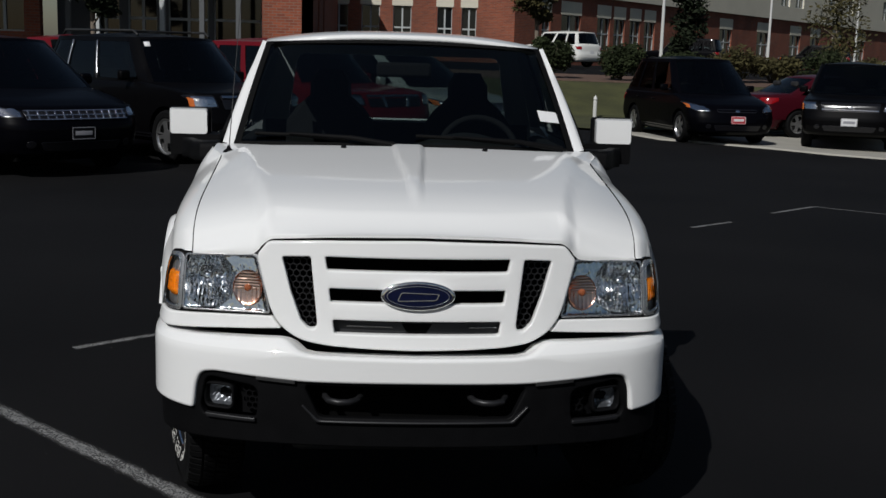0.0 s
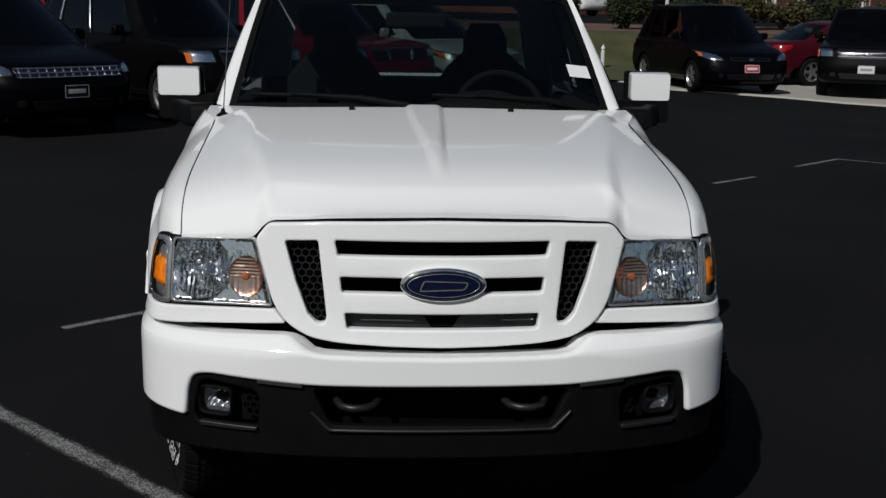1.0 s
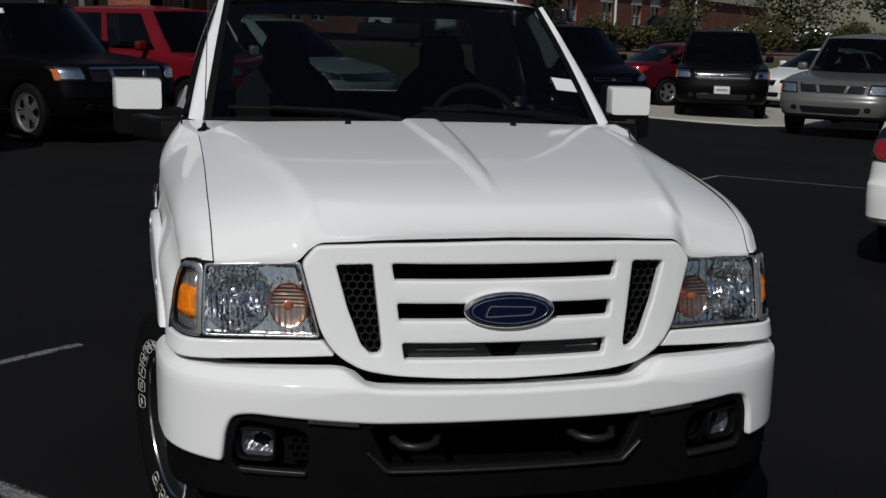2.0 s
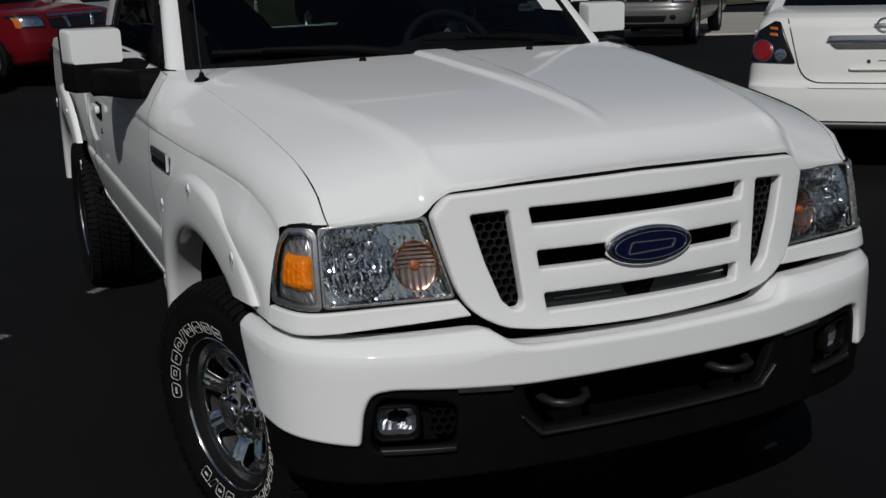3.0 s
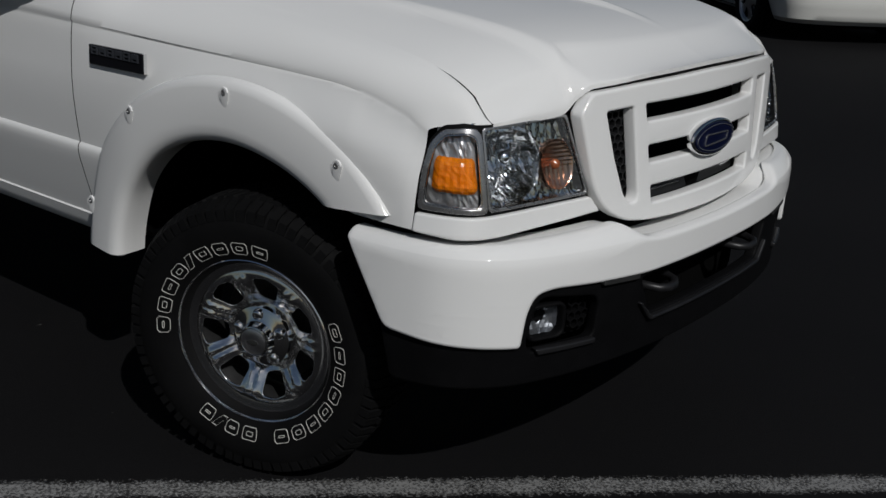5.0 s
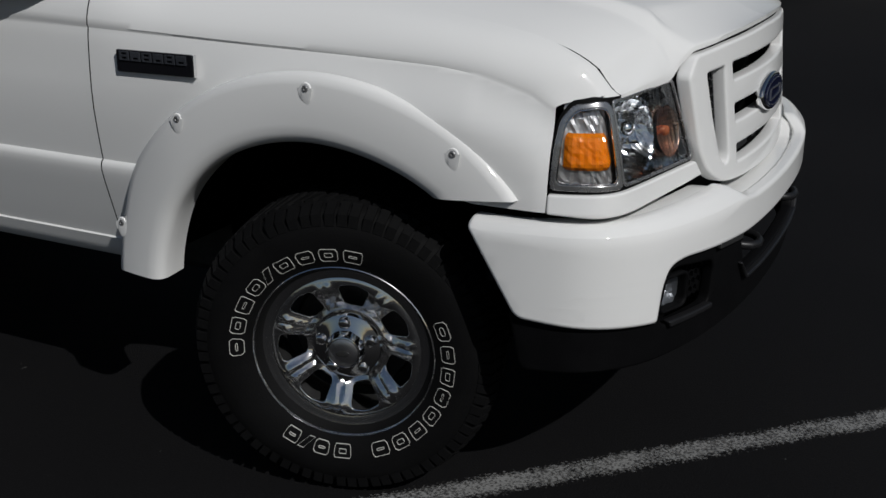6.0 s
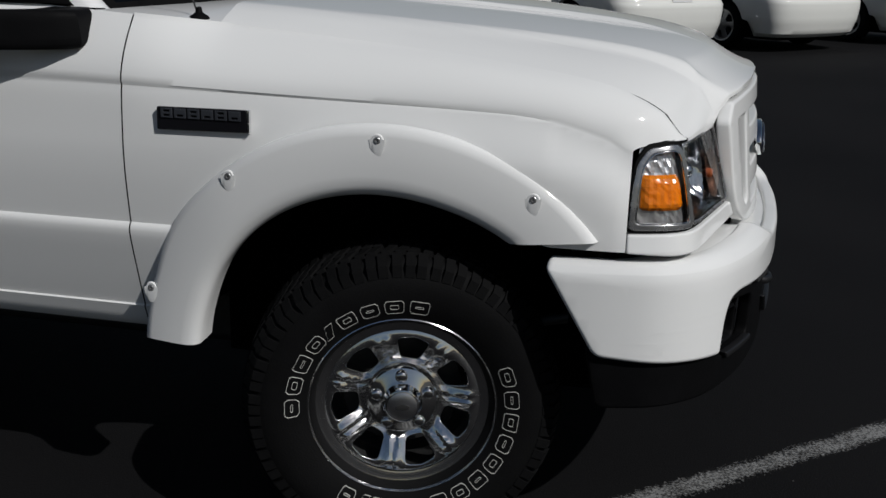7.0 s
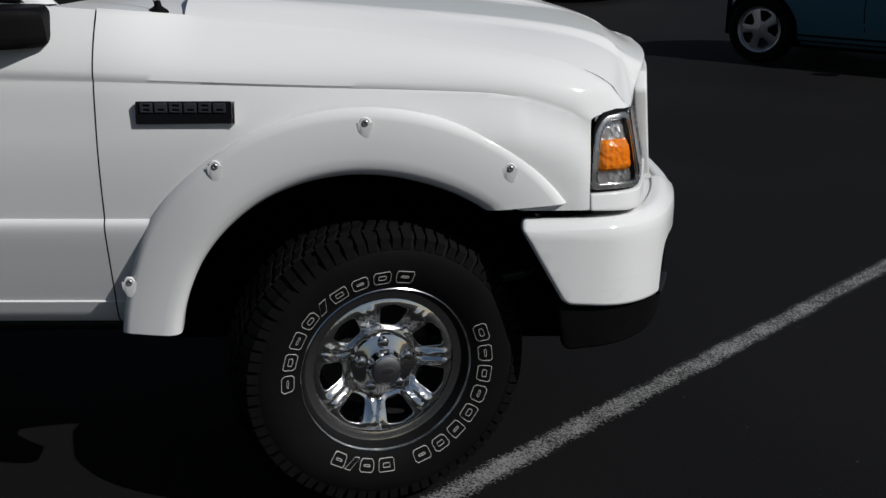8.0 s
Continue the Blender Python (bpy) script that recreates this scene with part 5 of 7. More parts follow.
def worn_paint():
    """Road paint with grains of the asphalt showing through, thinning to the edges."""
    m = bpy.data.materials.new("road_paint")
    m.use_nodes = True
    nt = m.node_tree
    p = nt.nodes["Principled BSDF"]
    tc = nt.nodes.new("ShaderNodeTexCoord")
    uv = nt.nodes.new("ShaderNodeUVMap")
    n1, n2 = nt.nodes.new("ShaderNodeTexNoise"), nt.nodes.new("ShaderNodeTexNoise")
    for n, sc, dt in ((n1, 140.0, 12), (n2, 7.0, 6)):
        n.inputs["Scale"].default_value, n.inputs["Detail"].default_value = sc, dt
        nt.links.new(tc.outputs["Object"], n.inputs["Vector"])
    sep = nt.nodes.new("ShaderNodeSeparateXYZ")
    nt.links.new(uv.outputs[0], sep.inputs[0])
    # distance from the strip's middle, 0 to 1
    d = nt.nodes.new("ShaderNodeMath")
    d.operation = "SUBTRACT"
    d.inputs[1].default_value = 0.5
    nt.links.new(sep.outputs[0], d.inputs[0])
    ab = nt.nodes.new("ShaderNodeMath")
    ab.operation = "ABSOLUTE"
    nt.links.new(d.outputs[0], ab.inputs[0])
    e = nt.nodes.new("ShaderNodeMapRange")
    e.inputs["From Min"].default_value, e.inputs["From Max"].default_value = 0.20, 0.5
    e.inputs["To Min"].default_value, e.inputs["To Max"].default_value = 0.05, -0.26
    nt.links.new(ab.outputs[0], e.inputs["Value"])
    s1 = nt.nodes.new("ShaderNodeMath")
    s1.operation = "ADD"
    nt.links.new(n1.outputs["Fac"], s1.inputs[0])
    nt.links.new(e.outputs[0], s1.inputs[1])
    s2 = nt.nodes.new("ShaderNodeMath")
    s2.operation = "MULTIPLY_ADD"
    s2.inputs[1].default_value = 0.42
    nt.links.new(n2.outputs["Fac"], s2.inputs[0])
    nt.links.new(s1.outputs[0], s2.inputs[2])
    r = ramp(nt, (0, 0, 0), (1, 1, 1), 0.56, 0.90)
    nt.links.new(s2.outputs[0], r.inputs[0])
    p.inputs["Base Color"].default_value = (0.225, 0.225, 0.22, 1)
    p.inputs["Roughness"].default_value = 0.8
    nt.links.new(r.outputs[0], p.inputs["Alpha"])
    return m


ASPHALT, PAINTLINE = asphalt(), worn_paint()
CONCRETE = surface("concrete", (0.35, 0.335, 0.29), rough=0.85, spread=0.15, scale=1.2, fine=25, bump=0.2)
GRASS = surface("grass", (0.052, 0.054, 0.016), rough=0.95, spread=0.45, scale=1.1, fine=18, bump=0.6, bump_scale=30)
MULCH = surface("mulch", (0.11, 0.065, 0.045), rough=0.95, spread=0.4, scale=3, fine=30, bump=0.5, bump_scale=30)

bm = bmesh.new()
xs = sorted(set(steps(-30, 40, 50) + [-900, -300, -100, -60, 70, 130, 300, 900]))
ys = sorted(set(steps(-30, 60, 120) + [-900, -300, -100, -60, 80, 100, 140, 220, 400, 900]))
vv = [[bm.verts.new((x, y, ground_z(x, y))) for y in ys] for x in xs]
for i in range(len(xs) - 1):
    for j in range(len(ys) - 1):
        bm.faces.new((vv[i][j], vv[i + 1][j], vv[i + 1][j + 1], vv[i][j + 1]))
ground = part("ground", bm, ASPHALT, None)
tagged(ground, "dark sealed asphalt of a car park", "asphalt", kind="structure")


def painted_line(a, b, width, group="painted lines"):
    a, b = Vector((*a, 0)), Vector((*b, 0))
    d = (b - a).normalized()
    n = Vector((-d.y, d.x, 0)) * width / 2
    k = max(2, int((b - a).length / 0.4))
    verts, faces, uvs = [], [], []
    for i in range(k + 1):
        c = a.lerp(b, i / k)
        for s in (-1, 0, 1):
            q = c + n * s
            verts.append((q.x, q.y, ground_z(q.x, q.y) + 0.004))
    for i in range(k):
        for j in (0, 1):
            faces.append((i * 3 + j, i * 3 + j + 1, i * 3 + j + 4, i * 3 + j + 3))
    ob = mesh_object("painted_line", verts, faces, PAINTLINE, None, smooth=False)
    lay = ob.data.uv_layers.new(name="across")
    for lp in ob.data.loops:
        v = lp.vertex_index
        lay.data[lp.index].uv = ((v % 3) / 2, (v // 3) / k)
    tagged(ob, "worn white painted line on dark asphalt", "road marking", group, "structure")
    return ob


painted_line((-2.75, 2.583), (3.35, -3.590), 0.105)
painted_line((-3.40, 1.19), (-2.02, 2.33), 0.085)
painted_line((-1.70, 2.62), (-1.32, 2.94), 0.085)
painted_line((-0.92, 3.42), (0.9, 4.95), 0.085)
painted_line((3.02, 7.42), (3.58, 7.90), 0.085)
painted_line((4.30, 8.72), (5.08, 9.48), 0.085)
painted_line((5.08, 9.48), (6.45, 8.25), 0.075)


# ---- parked vehicles ----
TINTED = surface("dark_car_glass", (0.010, 0.012, 0.013), rough=0.06, coat=0.3, spread=0.2, rough_spread=0.02)
REDLAMP = surface("red_lamp", (0.26, 0.006, 0.010), rough=0.15, coat=0.8, spread=0.2, scale=30)
GRIDCHROME = surface("dull_chrome", (0.34, 0.37, 0.44), rough=0.2, metal=0.9, spread=0.3, scale=12, fine=60, rough_spread=0.1)
CLEARLAMP = surface("car_lamp", (0.84, 0.86, 0.89), rough=0.09, metal=1.0, spread=0.2, scale=25, fine=60, bump=1.0, bump_scale=45)
FARPANE = glass("car_window", (0.16, 0.19, 0.19), ior=1.5)
PLATEMAT = surface("plate_white", (0.6, 0.6, 0.6), rough=0.5, spread=0.05)


def paint(name, c, coat=0.8):
    return surface(name, c, rough=0.40, coat=coat, spec=0.04, spread=0.03, scale=2, fine=200, rough_spread=0.04)


BLACKPAINT = paint("black_paint", (0.0012, 0.0012, 0.0022), 0.10)
GREYPAINT = paint("charcoal_paint", (0.0022, 0.0021, 0.0025), 0.12)
BLUEPAINT = paint("dark_blue_paint", (0.060, 0.145, 0.185))
REDPAINT = paint("red_paint", (0.12, 0.005, 0.009), 0.5)
MAROON = paint("maroon_paint", (0.042, 0.004, 0.008), 0.3)
SILVERPAINT = surface("silver_paint", (0.42, 0.44, 0.42), rough=0.32, metal=0.35, coat=0.7, spread=0.03)
TAUPE = surface("pewter_paint", (0.125, 0.125, 0.115), rough=0.34, metal=0.35, coat=0.6, spread=0.03)
PEARL = paint("pearl_white_paint", (0.74, 0.74, 0.70))
ALLOY = surface("alloy", (0.5, 0.5, 0.5), rough=0.3, metal=0.9, spread=0.08)


def far_wheel(parent, x, y, z, side, R=0.33, W=0.21, spokes=5):
    w = new("wheel")
    w.parent = parent
    w.location = (x, y, z)
    m = Matrix.Rotation(radians(90 * side), 4, "Y")
    lathe("tyre", [(R * 0.66, W * 0.42), (R * 0.72, W * 0.5), (R * 0.90, W * 0.5), (R * 0.97, W * 0.42), (R, W * 0.25), (R, -W * 0.3), (R * 0.9, -W * 0.5), (R * 0.6, -W * 0.4)], RUBBER, w, m, 32)
    lathe("rim", [(R * 0.60, W * 0.30), (R * 0.64, W * 0.42), (R * 0.675, W * 0.44), (R * 0.68, W * 0.38), (R * 0.6, W * 0.1), (R * 0.58, -0.06)], ALLOY, w, m, 32)
    holes = []
    for k in range(spokes):
        a = 90 + 360 / spokes * (k + 0.5)
        hw = 360 / spokes * 0.30
        holes.append(rounded([(R * 0.26 * math.cos(radians(a - hw * 0.6)), R * 0.26 * math.sin(radians(a - hw * 0.6))), (R * 0.55 * math.cos(radians(a - hw)), R * 0.55 * math.sin(radians(a - hw))),
                              (R * 0.58 * math.cos(radians(a)), R * 0.58 * math.sin(radians(a))), (R * 0.55 * math.cos(radians(a + hw)), R * 0.55 * math.sin(radians(a + hw))), (R * 0.26 * math.cos(radians(a + hw * 0.6)), R * 0.26 * math.sin(radians(a + hw * 0.6)))], 0.015))
    plate("spokes", ellipse(0, 0, R * 0.62, R * 0.62, 40), ALLOY, w, lambda q: m @ Vector((q[0], q[1], W * 0.30 + 0.02 * (1 - math.hypot(q[0], q[1]) / (R * 0.6)) + q[2])), depth=0.014, bevel=0.003, holes=holes, cut=0.06)
    lathe("brake_disc", [(0.0, 0.02), (R * 0.5, 0.02), (R * 0.5, 0.0)], STEEL, w, m, 24)
    return w


# length, width, height, clearance, wheel radius, front axle, rear axle, front and rear corner depth,
# levels (z, front, rear inset, width share), cabin (base front, roof front, roof rear, base rear, base z)
SHAPES = {
    "sedan": (4.75, 1.80, 1.46, 0.20, 0.325, 0.92, 3.68, 0.62, 0.42,
              [(0.20, 0.12, 0.14, 0.88), (0.25, 0.05, 0.07, 0.945), (0.42, 0.01, 0.015, 0.985), (0.56, 0.0, 0.0, 1.0), (0.66, 0.03, 0.0, 1.0), (0.73, 0.09, 0.05, 0.995), (0.80, 0.32, 0.06, 0.99), (0.88, 0.74, 0.07, 0.975), (0.94, 1.10, 0.09, 0.95), (0.98, 1.35, 0.12, 0.91), (1.01, 1.6, 0.30, 0.86), (1.03, 2.0, 0.75, 0.80)],
              (1.15, 2.0, 3.25, 4.12, 0.95)),
    "suv": (4.75, 1.86, 1.78, 0.30, 0.37, 0.92, 3.72, 0.40, 0.28,
            [(0.30, 0.12, 0.12, 0.90), (0.36, 0.04, 0.05, 0.95), (0.50, 0.0, 0.0, 0.985), (0.62, 0.0, 0.0, 1.0), (0.80, 0.05, 0.05, 1.0), (0.92, 0.08, 0.06, 0.995), (0.99, 0.16, 0.07, 0.985), (1.04, 0.55, 0.08, 0.97), (1.08, 1.05, 0.09, 0.945), (1.11, 1.40, 0.12, 0.91), (1.13, 1.8, 0.3, 0.86)],
            (1.18, 1.82, 4.42, 4.62, 1.06)),
    "crossover": (4.76, 1.88, 1.69, 0.24, 0.37, 0.95, 3.76, 0.62, 0.40,
                  [(0.24, 0.14, 0.12, 0.88), (0.30, 0.05, 0.05, 0.94), (0.46, 0.0, 0.0, 0.98), (0.62, 0.0, 0.0, 1.0), (0.74, 0.06, 0.04, 1.0), (0.84, 0.16, 0.06, 0.995), (0.92, 0.42, 0.08, 0.985), (0.99, 0.80, 0.09, 0.965), (1.04, 1.12, 0.10, 0.94), (1.07, 1.40, 0.14, 0.90), (1.09, 1.8, 0.3, 0.85)],
                  (1.02, 1.95, 4.15, 4.62, 1.02)),
    "minivan": (4.55, 1.84, 1.77, 0.21, 0.325, 0.90, 3.60, 0.55, 0.36,
                [(0.21, 0.14, 0.12, 0.88), (0.27, 0.05, 0.05, 0.94), (0.44, 0.0, 0.0, 0.985), (0.56, 0.02, 0.0, 1.0), (0.70, 0.08, 0.04, 1.0), (0.80, 0.20, 0.06, 0.995), (0.89, 0.48, 0.07, 0.98), (0.96, 0.80, 0.08, 0.96), (1.00, 1.02, 0.10, 0.93), (1.03, 1.35, 0.2, 0.88)],
                (0.94, 1.80, 4.02, 4.42, 0.98)),
    "pickup": (5.20, 1.83, 1.76, 0.34, 0.37, 0.92, 4.05, 0.36, 0.16,
               [(0.34, 0.10, 0.10, 0.90), (0.40, 0.02, 0.03, 0.95), (0.50, 0.0, 0.0, 0.985), (0.64, 0.0, 0.0, 1.0), (0.72, 0.05, 0.05, 1.0), (0.90, 0.08, 0.05, 0.995), (0.97, 0.18, 0.05, 0.985), (1.02, 0.55, 0.05, 0.975), (1.06, 1.05, 0.05, 0.955), (1.09, 1.45, 0.05, 0.93)],
               (1.32, 1.92, 3.05, 3.32, 1.04)),
}
# lamp outlines on the nose, as (share of the half width, z); grille (half share, z low, z high); plate z
NOSES = {
    "sedan": ([(0.55, 0.62), (0.92, 0.66), (0.995, 0.70), (0.99, 0.775), (0.70, 0.735), (0.56, 0.70)], (0.42, 0.56, 0.69), 0.42),
    "suv": ([(0.66, 0.80), (0.99, 0.80), (0.995, 0.97), (0.70, 0.97)], (0.58, 0.78, 0.965), 0.50),
    "crossover": ([(0.72, 0.72), (0.93, 0.72), (0.995, 0.77), (0.995, 0.90), (0.90, 0.84), (0.72, 0.80)], (0.68, 0.70, 0.815), 0.46),
    "minivan": ([(0.60, 0.66), (0.90, 0.68), (0.995, 0.74), (0.993, 0.86), (0.80, 0.80), (0.62, 0.73)], (0.45, 0.66, 0.73), 0.44),
    "pickup": ([(0.62, 0.75), (0.99, 0.75), (0.995, 0.93), (0.66, 0.93)], (0.56, 0.77, 0.93), 0.52),
}


def car_skin(shape):
    """A function (share of half width or side place, z, offset) for nose and tail, and one for any place of the body."""
    L, W, H, clear, R, ya, yb, cf, cr, levels, cab = SHAPES[shape]
    hw = W / 2
    E = 0.62
    col = lambda k: [(q[0], q[k]) for q in levels]
    fr, re, wd = col(1), col(2), col(3)

    def at(s, z, off=0.0):
        zz = min(max(z, levels[0][0]), levels[-1][0])
        f, r, w = lerp_table(fr, zz), L - lerp_table(re, zz), hw * lerp_table(wd, zz)
        if s <= 1:
            a = s * math.pi / 2
            x, y, nx, ny = w * max(0.0, math.sin(a)) ** E, f + cf * (1 - max(0.0, math.cos(a)) ** E), math.sin(a) ** 1.4, -max(0.0, math.cos(a)) ** 0.8
        elif s <= 2:
            x, y, nx, ny = w, f + cf + (r - cr - f - cf) * (s - 1), 1.0, 0.0
        else:
            a = (s - 2) * math.pi / 2
            x, y, nx, ny = w * max(0.0, math.cos(a)) ** E, r - cr * (1 - max(0.0, math.sin(a)) ** E), max(0.0, math.cos(a)) ** 1.4, max(0.0, math.sin(a)) ** 0.8
        return (x + nx * off, y + ny * off, z)

    def end_map(off, tail=False):
        def f(q):
            x, z, h = q
            w = hw * lerp_table(wd, min(max(z, levels[0][0]), levels[-1][0]))
            u = min(1.0, abs(x) / w) ** (1 / E)
            s = (2 + math.acos(u) / (math.pi / 2)) if tail else math.asin(u) / (math.pi / 2)
            p = at(s, z, off + h)
            return (p[0] if x >= 0 else -p[0], p[1], p[2])
        return f
    return at, end_map


def car(name, shape, mat, at_xy, heading, label, category="car", group="", lamps_amber=True, chrome=True, nose="bars", plate_mat=None, wheel_spokes=5, rack=False, tail=True, sink=0.0, trimmed=False):
    """A parked vehicle: nose at local y = 0. heading: degrees of the way it points, from +x towards +y."""
    L, W, H, clear, R, ya, yb, cf, cr, levels, cab = SHAPES[shape]
    g0 = ground_z(*at_xy) - sink
    c = thing(name, label, category, Matrix.Translation((at_xy[0], at_xy[1], g0)) @ Matrix.Rotation(radians(heading + 90), 4, "Z"), group)
    hw = W / 2
    skin, end_map = car_skin(shape)

    def arch(y):
        for a in (ya, yb):
            d = (R + 0.05) ** 2 - (y - a) ** 2
            if d > 0:
                return R + math.sqrt(d)
        return 0.0

    # body: rings of plan outlines, one over the other
    f5, r5 = skin(1, 0.5)[1], skin(2, 0.5)[1]
    arch_ys = [a + (R + 0.05) * math.sin(radians(k)) for a in (ya, yb) for k in (-90, -89, -78, -66, -54, -42, -30, -15, 0, 15, 30, 42, 54, 66, 78, 89, 90)]
    ss = sorted(set(steps(0, 1, 14) + [1 + (y - f5) / (r5 - f5) for y in arch_ys if f5 < y < r5] + steps(1, 2, 10) + steps(2, 3, 12)))
    zs = []
    for (a, b) in zip(levels, levels[1:]):
        zs += steps(a[0], b[0], 3)[:-1]
    zs.append(levels[-1][0])
    grid = []
    for z in zs:
        half = []
        for s in ss:
            p = skin(s, z)
            half.append((p[0], p[1], max(p[2], arch(p[1])) if 0.7 < s < 2.3 else p[2]))
        grid.append(half + [(-x, y, z_) for x, y, z_ in reversed(half)])
    body = sheet("body", grid, mat, c, angle=38)
    clean(body)
    # cabin: frames and panes share one surface
    y0, y1, y2, y3, zb = cab
    zr = H - 0.06

    def gh(u, v):
        """u: 0 front middle, 1 front corner, 2 rear corner, 3 rear middle."""
        yf, yr = y0 + (y1 - y0) * v, y3 + (y2 - y3) * v
        w = hw * (0.945 - 0.20 * v ** 1.25)
        z = zb + (zr - zb) * v
        bf, br = 0.24, 0.14
        if u <= 1:
            return (w * 0.95 * u, yf + bf * u ** 2.6, z + 0.02 * (1 - u * u) * v)
        if u <= 2:
            t = u - 1
            k = min(1.0, t / 0.08, (1 - t) / 0.08)
            return (w * (0.95 + 0.05 * k), yf + bf + (yr - br - yf - bf) * t, z)
        t = 3 - u
        return (w * 0.95 * t, yr - br * t ** 2.6, z + 0.02 * (1 - t * t) * v)

    three = shape in ("suv", "crossover", "minivan")
    cuts = [(1.07, 1.42), (1.47, 1.73), (1.77, 1.955)] if three else [(1.08, 1.52), (1.57, 1.90)]
    if shape == "pickup":
        cuts = [(1.10, 1.58), (1.64, 1.93)]
    panes = [("windshield", 0.0, 0.93, 0.03, 0.95)] + [("side_window", a, b, 0.10, 0.90) for a, b in cuts] + [("rear_window", 2.10, 3.0, 0.16 if three else 0.06, 0.93)]
    us = sorted(set(steps(0, 1, 6) + steps(1, 2, 10) + steps(2, 3, 5) + [q for p_ in panes for q in p_[1:3]]))
    vs = sorted(set(steps(0, 1, 5) + [q for p_ in panes for q in p_[3:5]]))
    for s in (-1, 1):
        verts = [(s * gh(u, v)[0], gh(u, v)[1], gh(u, v)[2]) for u in us for v in vs]
        faces, n = [], len(vs)
        for i in range(len(us) - 1):
            for j in range(n - 1):
                um, vm = (us[i] + us[i + 1]) / 2, (vs[j] + vs[j + 1]) / 2
                if any(a < um < b and lo < vm < hi for _, a, b, lo, hi in panes):
                    continue
                q = (i * n + j, (i + 1) * n + j, (i + 1) * n + j + 1, i * n + j + 1)
                faces.append(q if s > 0 else q[::-1])
        mesh_object("cab_frame", verts, faces, mat, c, smooth=True)
        for nm, a, b, lo, hi in panes:
            if nm == "side_window":
                sheet(nm, [[(s * (gh(u, v)[0] - 0.006), gh(u, v)[1], gh(u, v)[2]) for u in steps(a, b, 6)] for v in steps(lo, hi, 4)], FARPANE, c, flip=s < 0)
    for nm, a, b, lo, hi in (panes[0], panes[-1]):
        rows_ = []
        for v in steps(lo, hi, 5):
            h_ = [gh(u, v) for u in steps(a, b, 8)]
            if nm == "rear_window":
                h_ = h_[::-1]
            rows_.append([(-x * 0.995, y, z - 0.004) for x, y, z in reversed(h_[1:])] + [(x * 0.995, y, z - 0.004) for x, y, z in h_])
        sheet(nm, rows_, FARPANE, c, flip=nm == "rear_window")
    rf = []
    for k in steps(0.0, 3.0, 24):
        x, y, z = gh(k, 0.98)
        rf.append([(x * q, y + (0.5 * (y1 + y2) - y) * (1 - q) ** 1.0, z + 0.068 * (1 - q ** 2.4)) for q in steps(1.0, 0.0, 5)])
    for s in (-1, 1):
        sheet("roof", [[(s * x, y, z) for x, y, z in r] for r in rf], mat, c, flip=s < 0, angle=60)
    # inside: dash, seats, rear shelf
    block("dashboard", (-hw * 0.82, y0 + 0.25, zb - 0.25), (hw * 0.82, y0 + 0.75, zb + 0.02), DARK, c, bevel=0.05)
    block("cabin_floor", (-hw * 0.9, y0 + 0.2, 0.55), (hw * 0.9, y3 - 0.15, 0.62), DARK, c)
    for yy in ((y1 + 0.55, y1 + 1.45) if shape != "pickup" else (y1 + 0.6,)):
        for s in (-1, 1):
            block("seat", (s * 0.38 - 0.23, yy, 0.6), (s * 0.38 + 0.23, yy + 0.16, zb + 0.18), INTERIOR, c, bevel=0.06)
            block("headrest", (s * 0.38 - 0.13, yy + 0.05, zb + 0.19), (s * 0.38 + 0.13, yy + 0.14, zb + 0.36), INTERIOR, c, bevel=0.04)
    tube("steering_wheel", [(0.38 + 0.18 * math.cos(a), y0 + 0.95 + 0.05 * math.sin(a), zb + 0.02 + 0.17 * math.sin(a)) for a in [2 * math.pi * k / 16 for k in range(16)]], 0.014, DARK, c, cyclic=True, seg=6)
    lamp, (gw, g0_, g1_), zp = NOSES[shape]
    for s in (-1, 1):
        for a in (ya, yb):
            far_wheel(c, s * (hw - 0.115), a, R, s, R, 0.21, wheel_spokes)
        sg = lambda pts: [(s * a, b) for a, b in pts] if s > 0 else [(s * a, b) for a, b in reversed(pts)]
        # mirror on its foot
        mx, my, mz = gh(1.10, 0.14)
        mir = block("door_mirror", (s * (mx + 0.05), my - 0.02, mz - 0.04), (s * (mx + 0.22), my + 0.09, mz + 0.10), mat, c, bevel=0.035)
        block("mirror_foot", (s * (mx - 0.03), my + 0.01, mz - 0.03), (s * (mx + 0.10), my + 0.06, mz + 0.01), GLOSSBLACK, mir, bevel=0.012)
        # headlamp: dark housing, bright reflector, round bulb bowl, amber end
        hl = plate("headlamp", rounded(sg([(a * hw, b) for a, b in lamp]), 0.025), GLOSSBLACK, c, end_map(0.0), depth=0.016, bevel=0.004, cut=0.05)
        cxl, czl = sum(a for a, b in lamp) / len(lamp), sum(b for a, b in lamp) / len(lamp)
        inner = [(cxl + (a - cxl) * 0.86, czl + (b - czl) * 0.78) for a, b in lamp]
        plate("lamp_reflector", rounded(sg([(a * hw, b) for a, b in inner]), 0.02), CLEARLAMP, hl, end_map(0.006), depth=0.008, bevel=0.002, cut=0.04)
        plate("lamp_bowl", ellipse(s * hw * (cxl - 0.06), czl, 0.055, 0.042, 20), CHROME, hl, end_map(0.010), depth=0.012, bevel=0.004, cut=0.03)
        if lamps_amber:
            top = max(b for a, b in lamp if a > 0.98)
            lo = min(b for a, b in lamp if a > 0.98)
            plate("corner_lamp", rounded(sg([(0.955 * hw, lo), (0.990 * hw, lo), (0.990 * hw, top - 0.03), (0.955 * hw, top - 0.05)]), 0.01), AMBERDIM, hl, end_map(0.009), depth=0.010, bevel=0.003, cut=0.03)
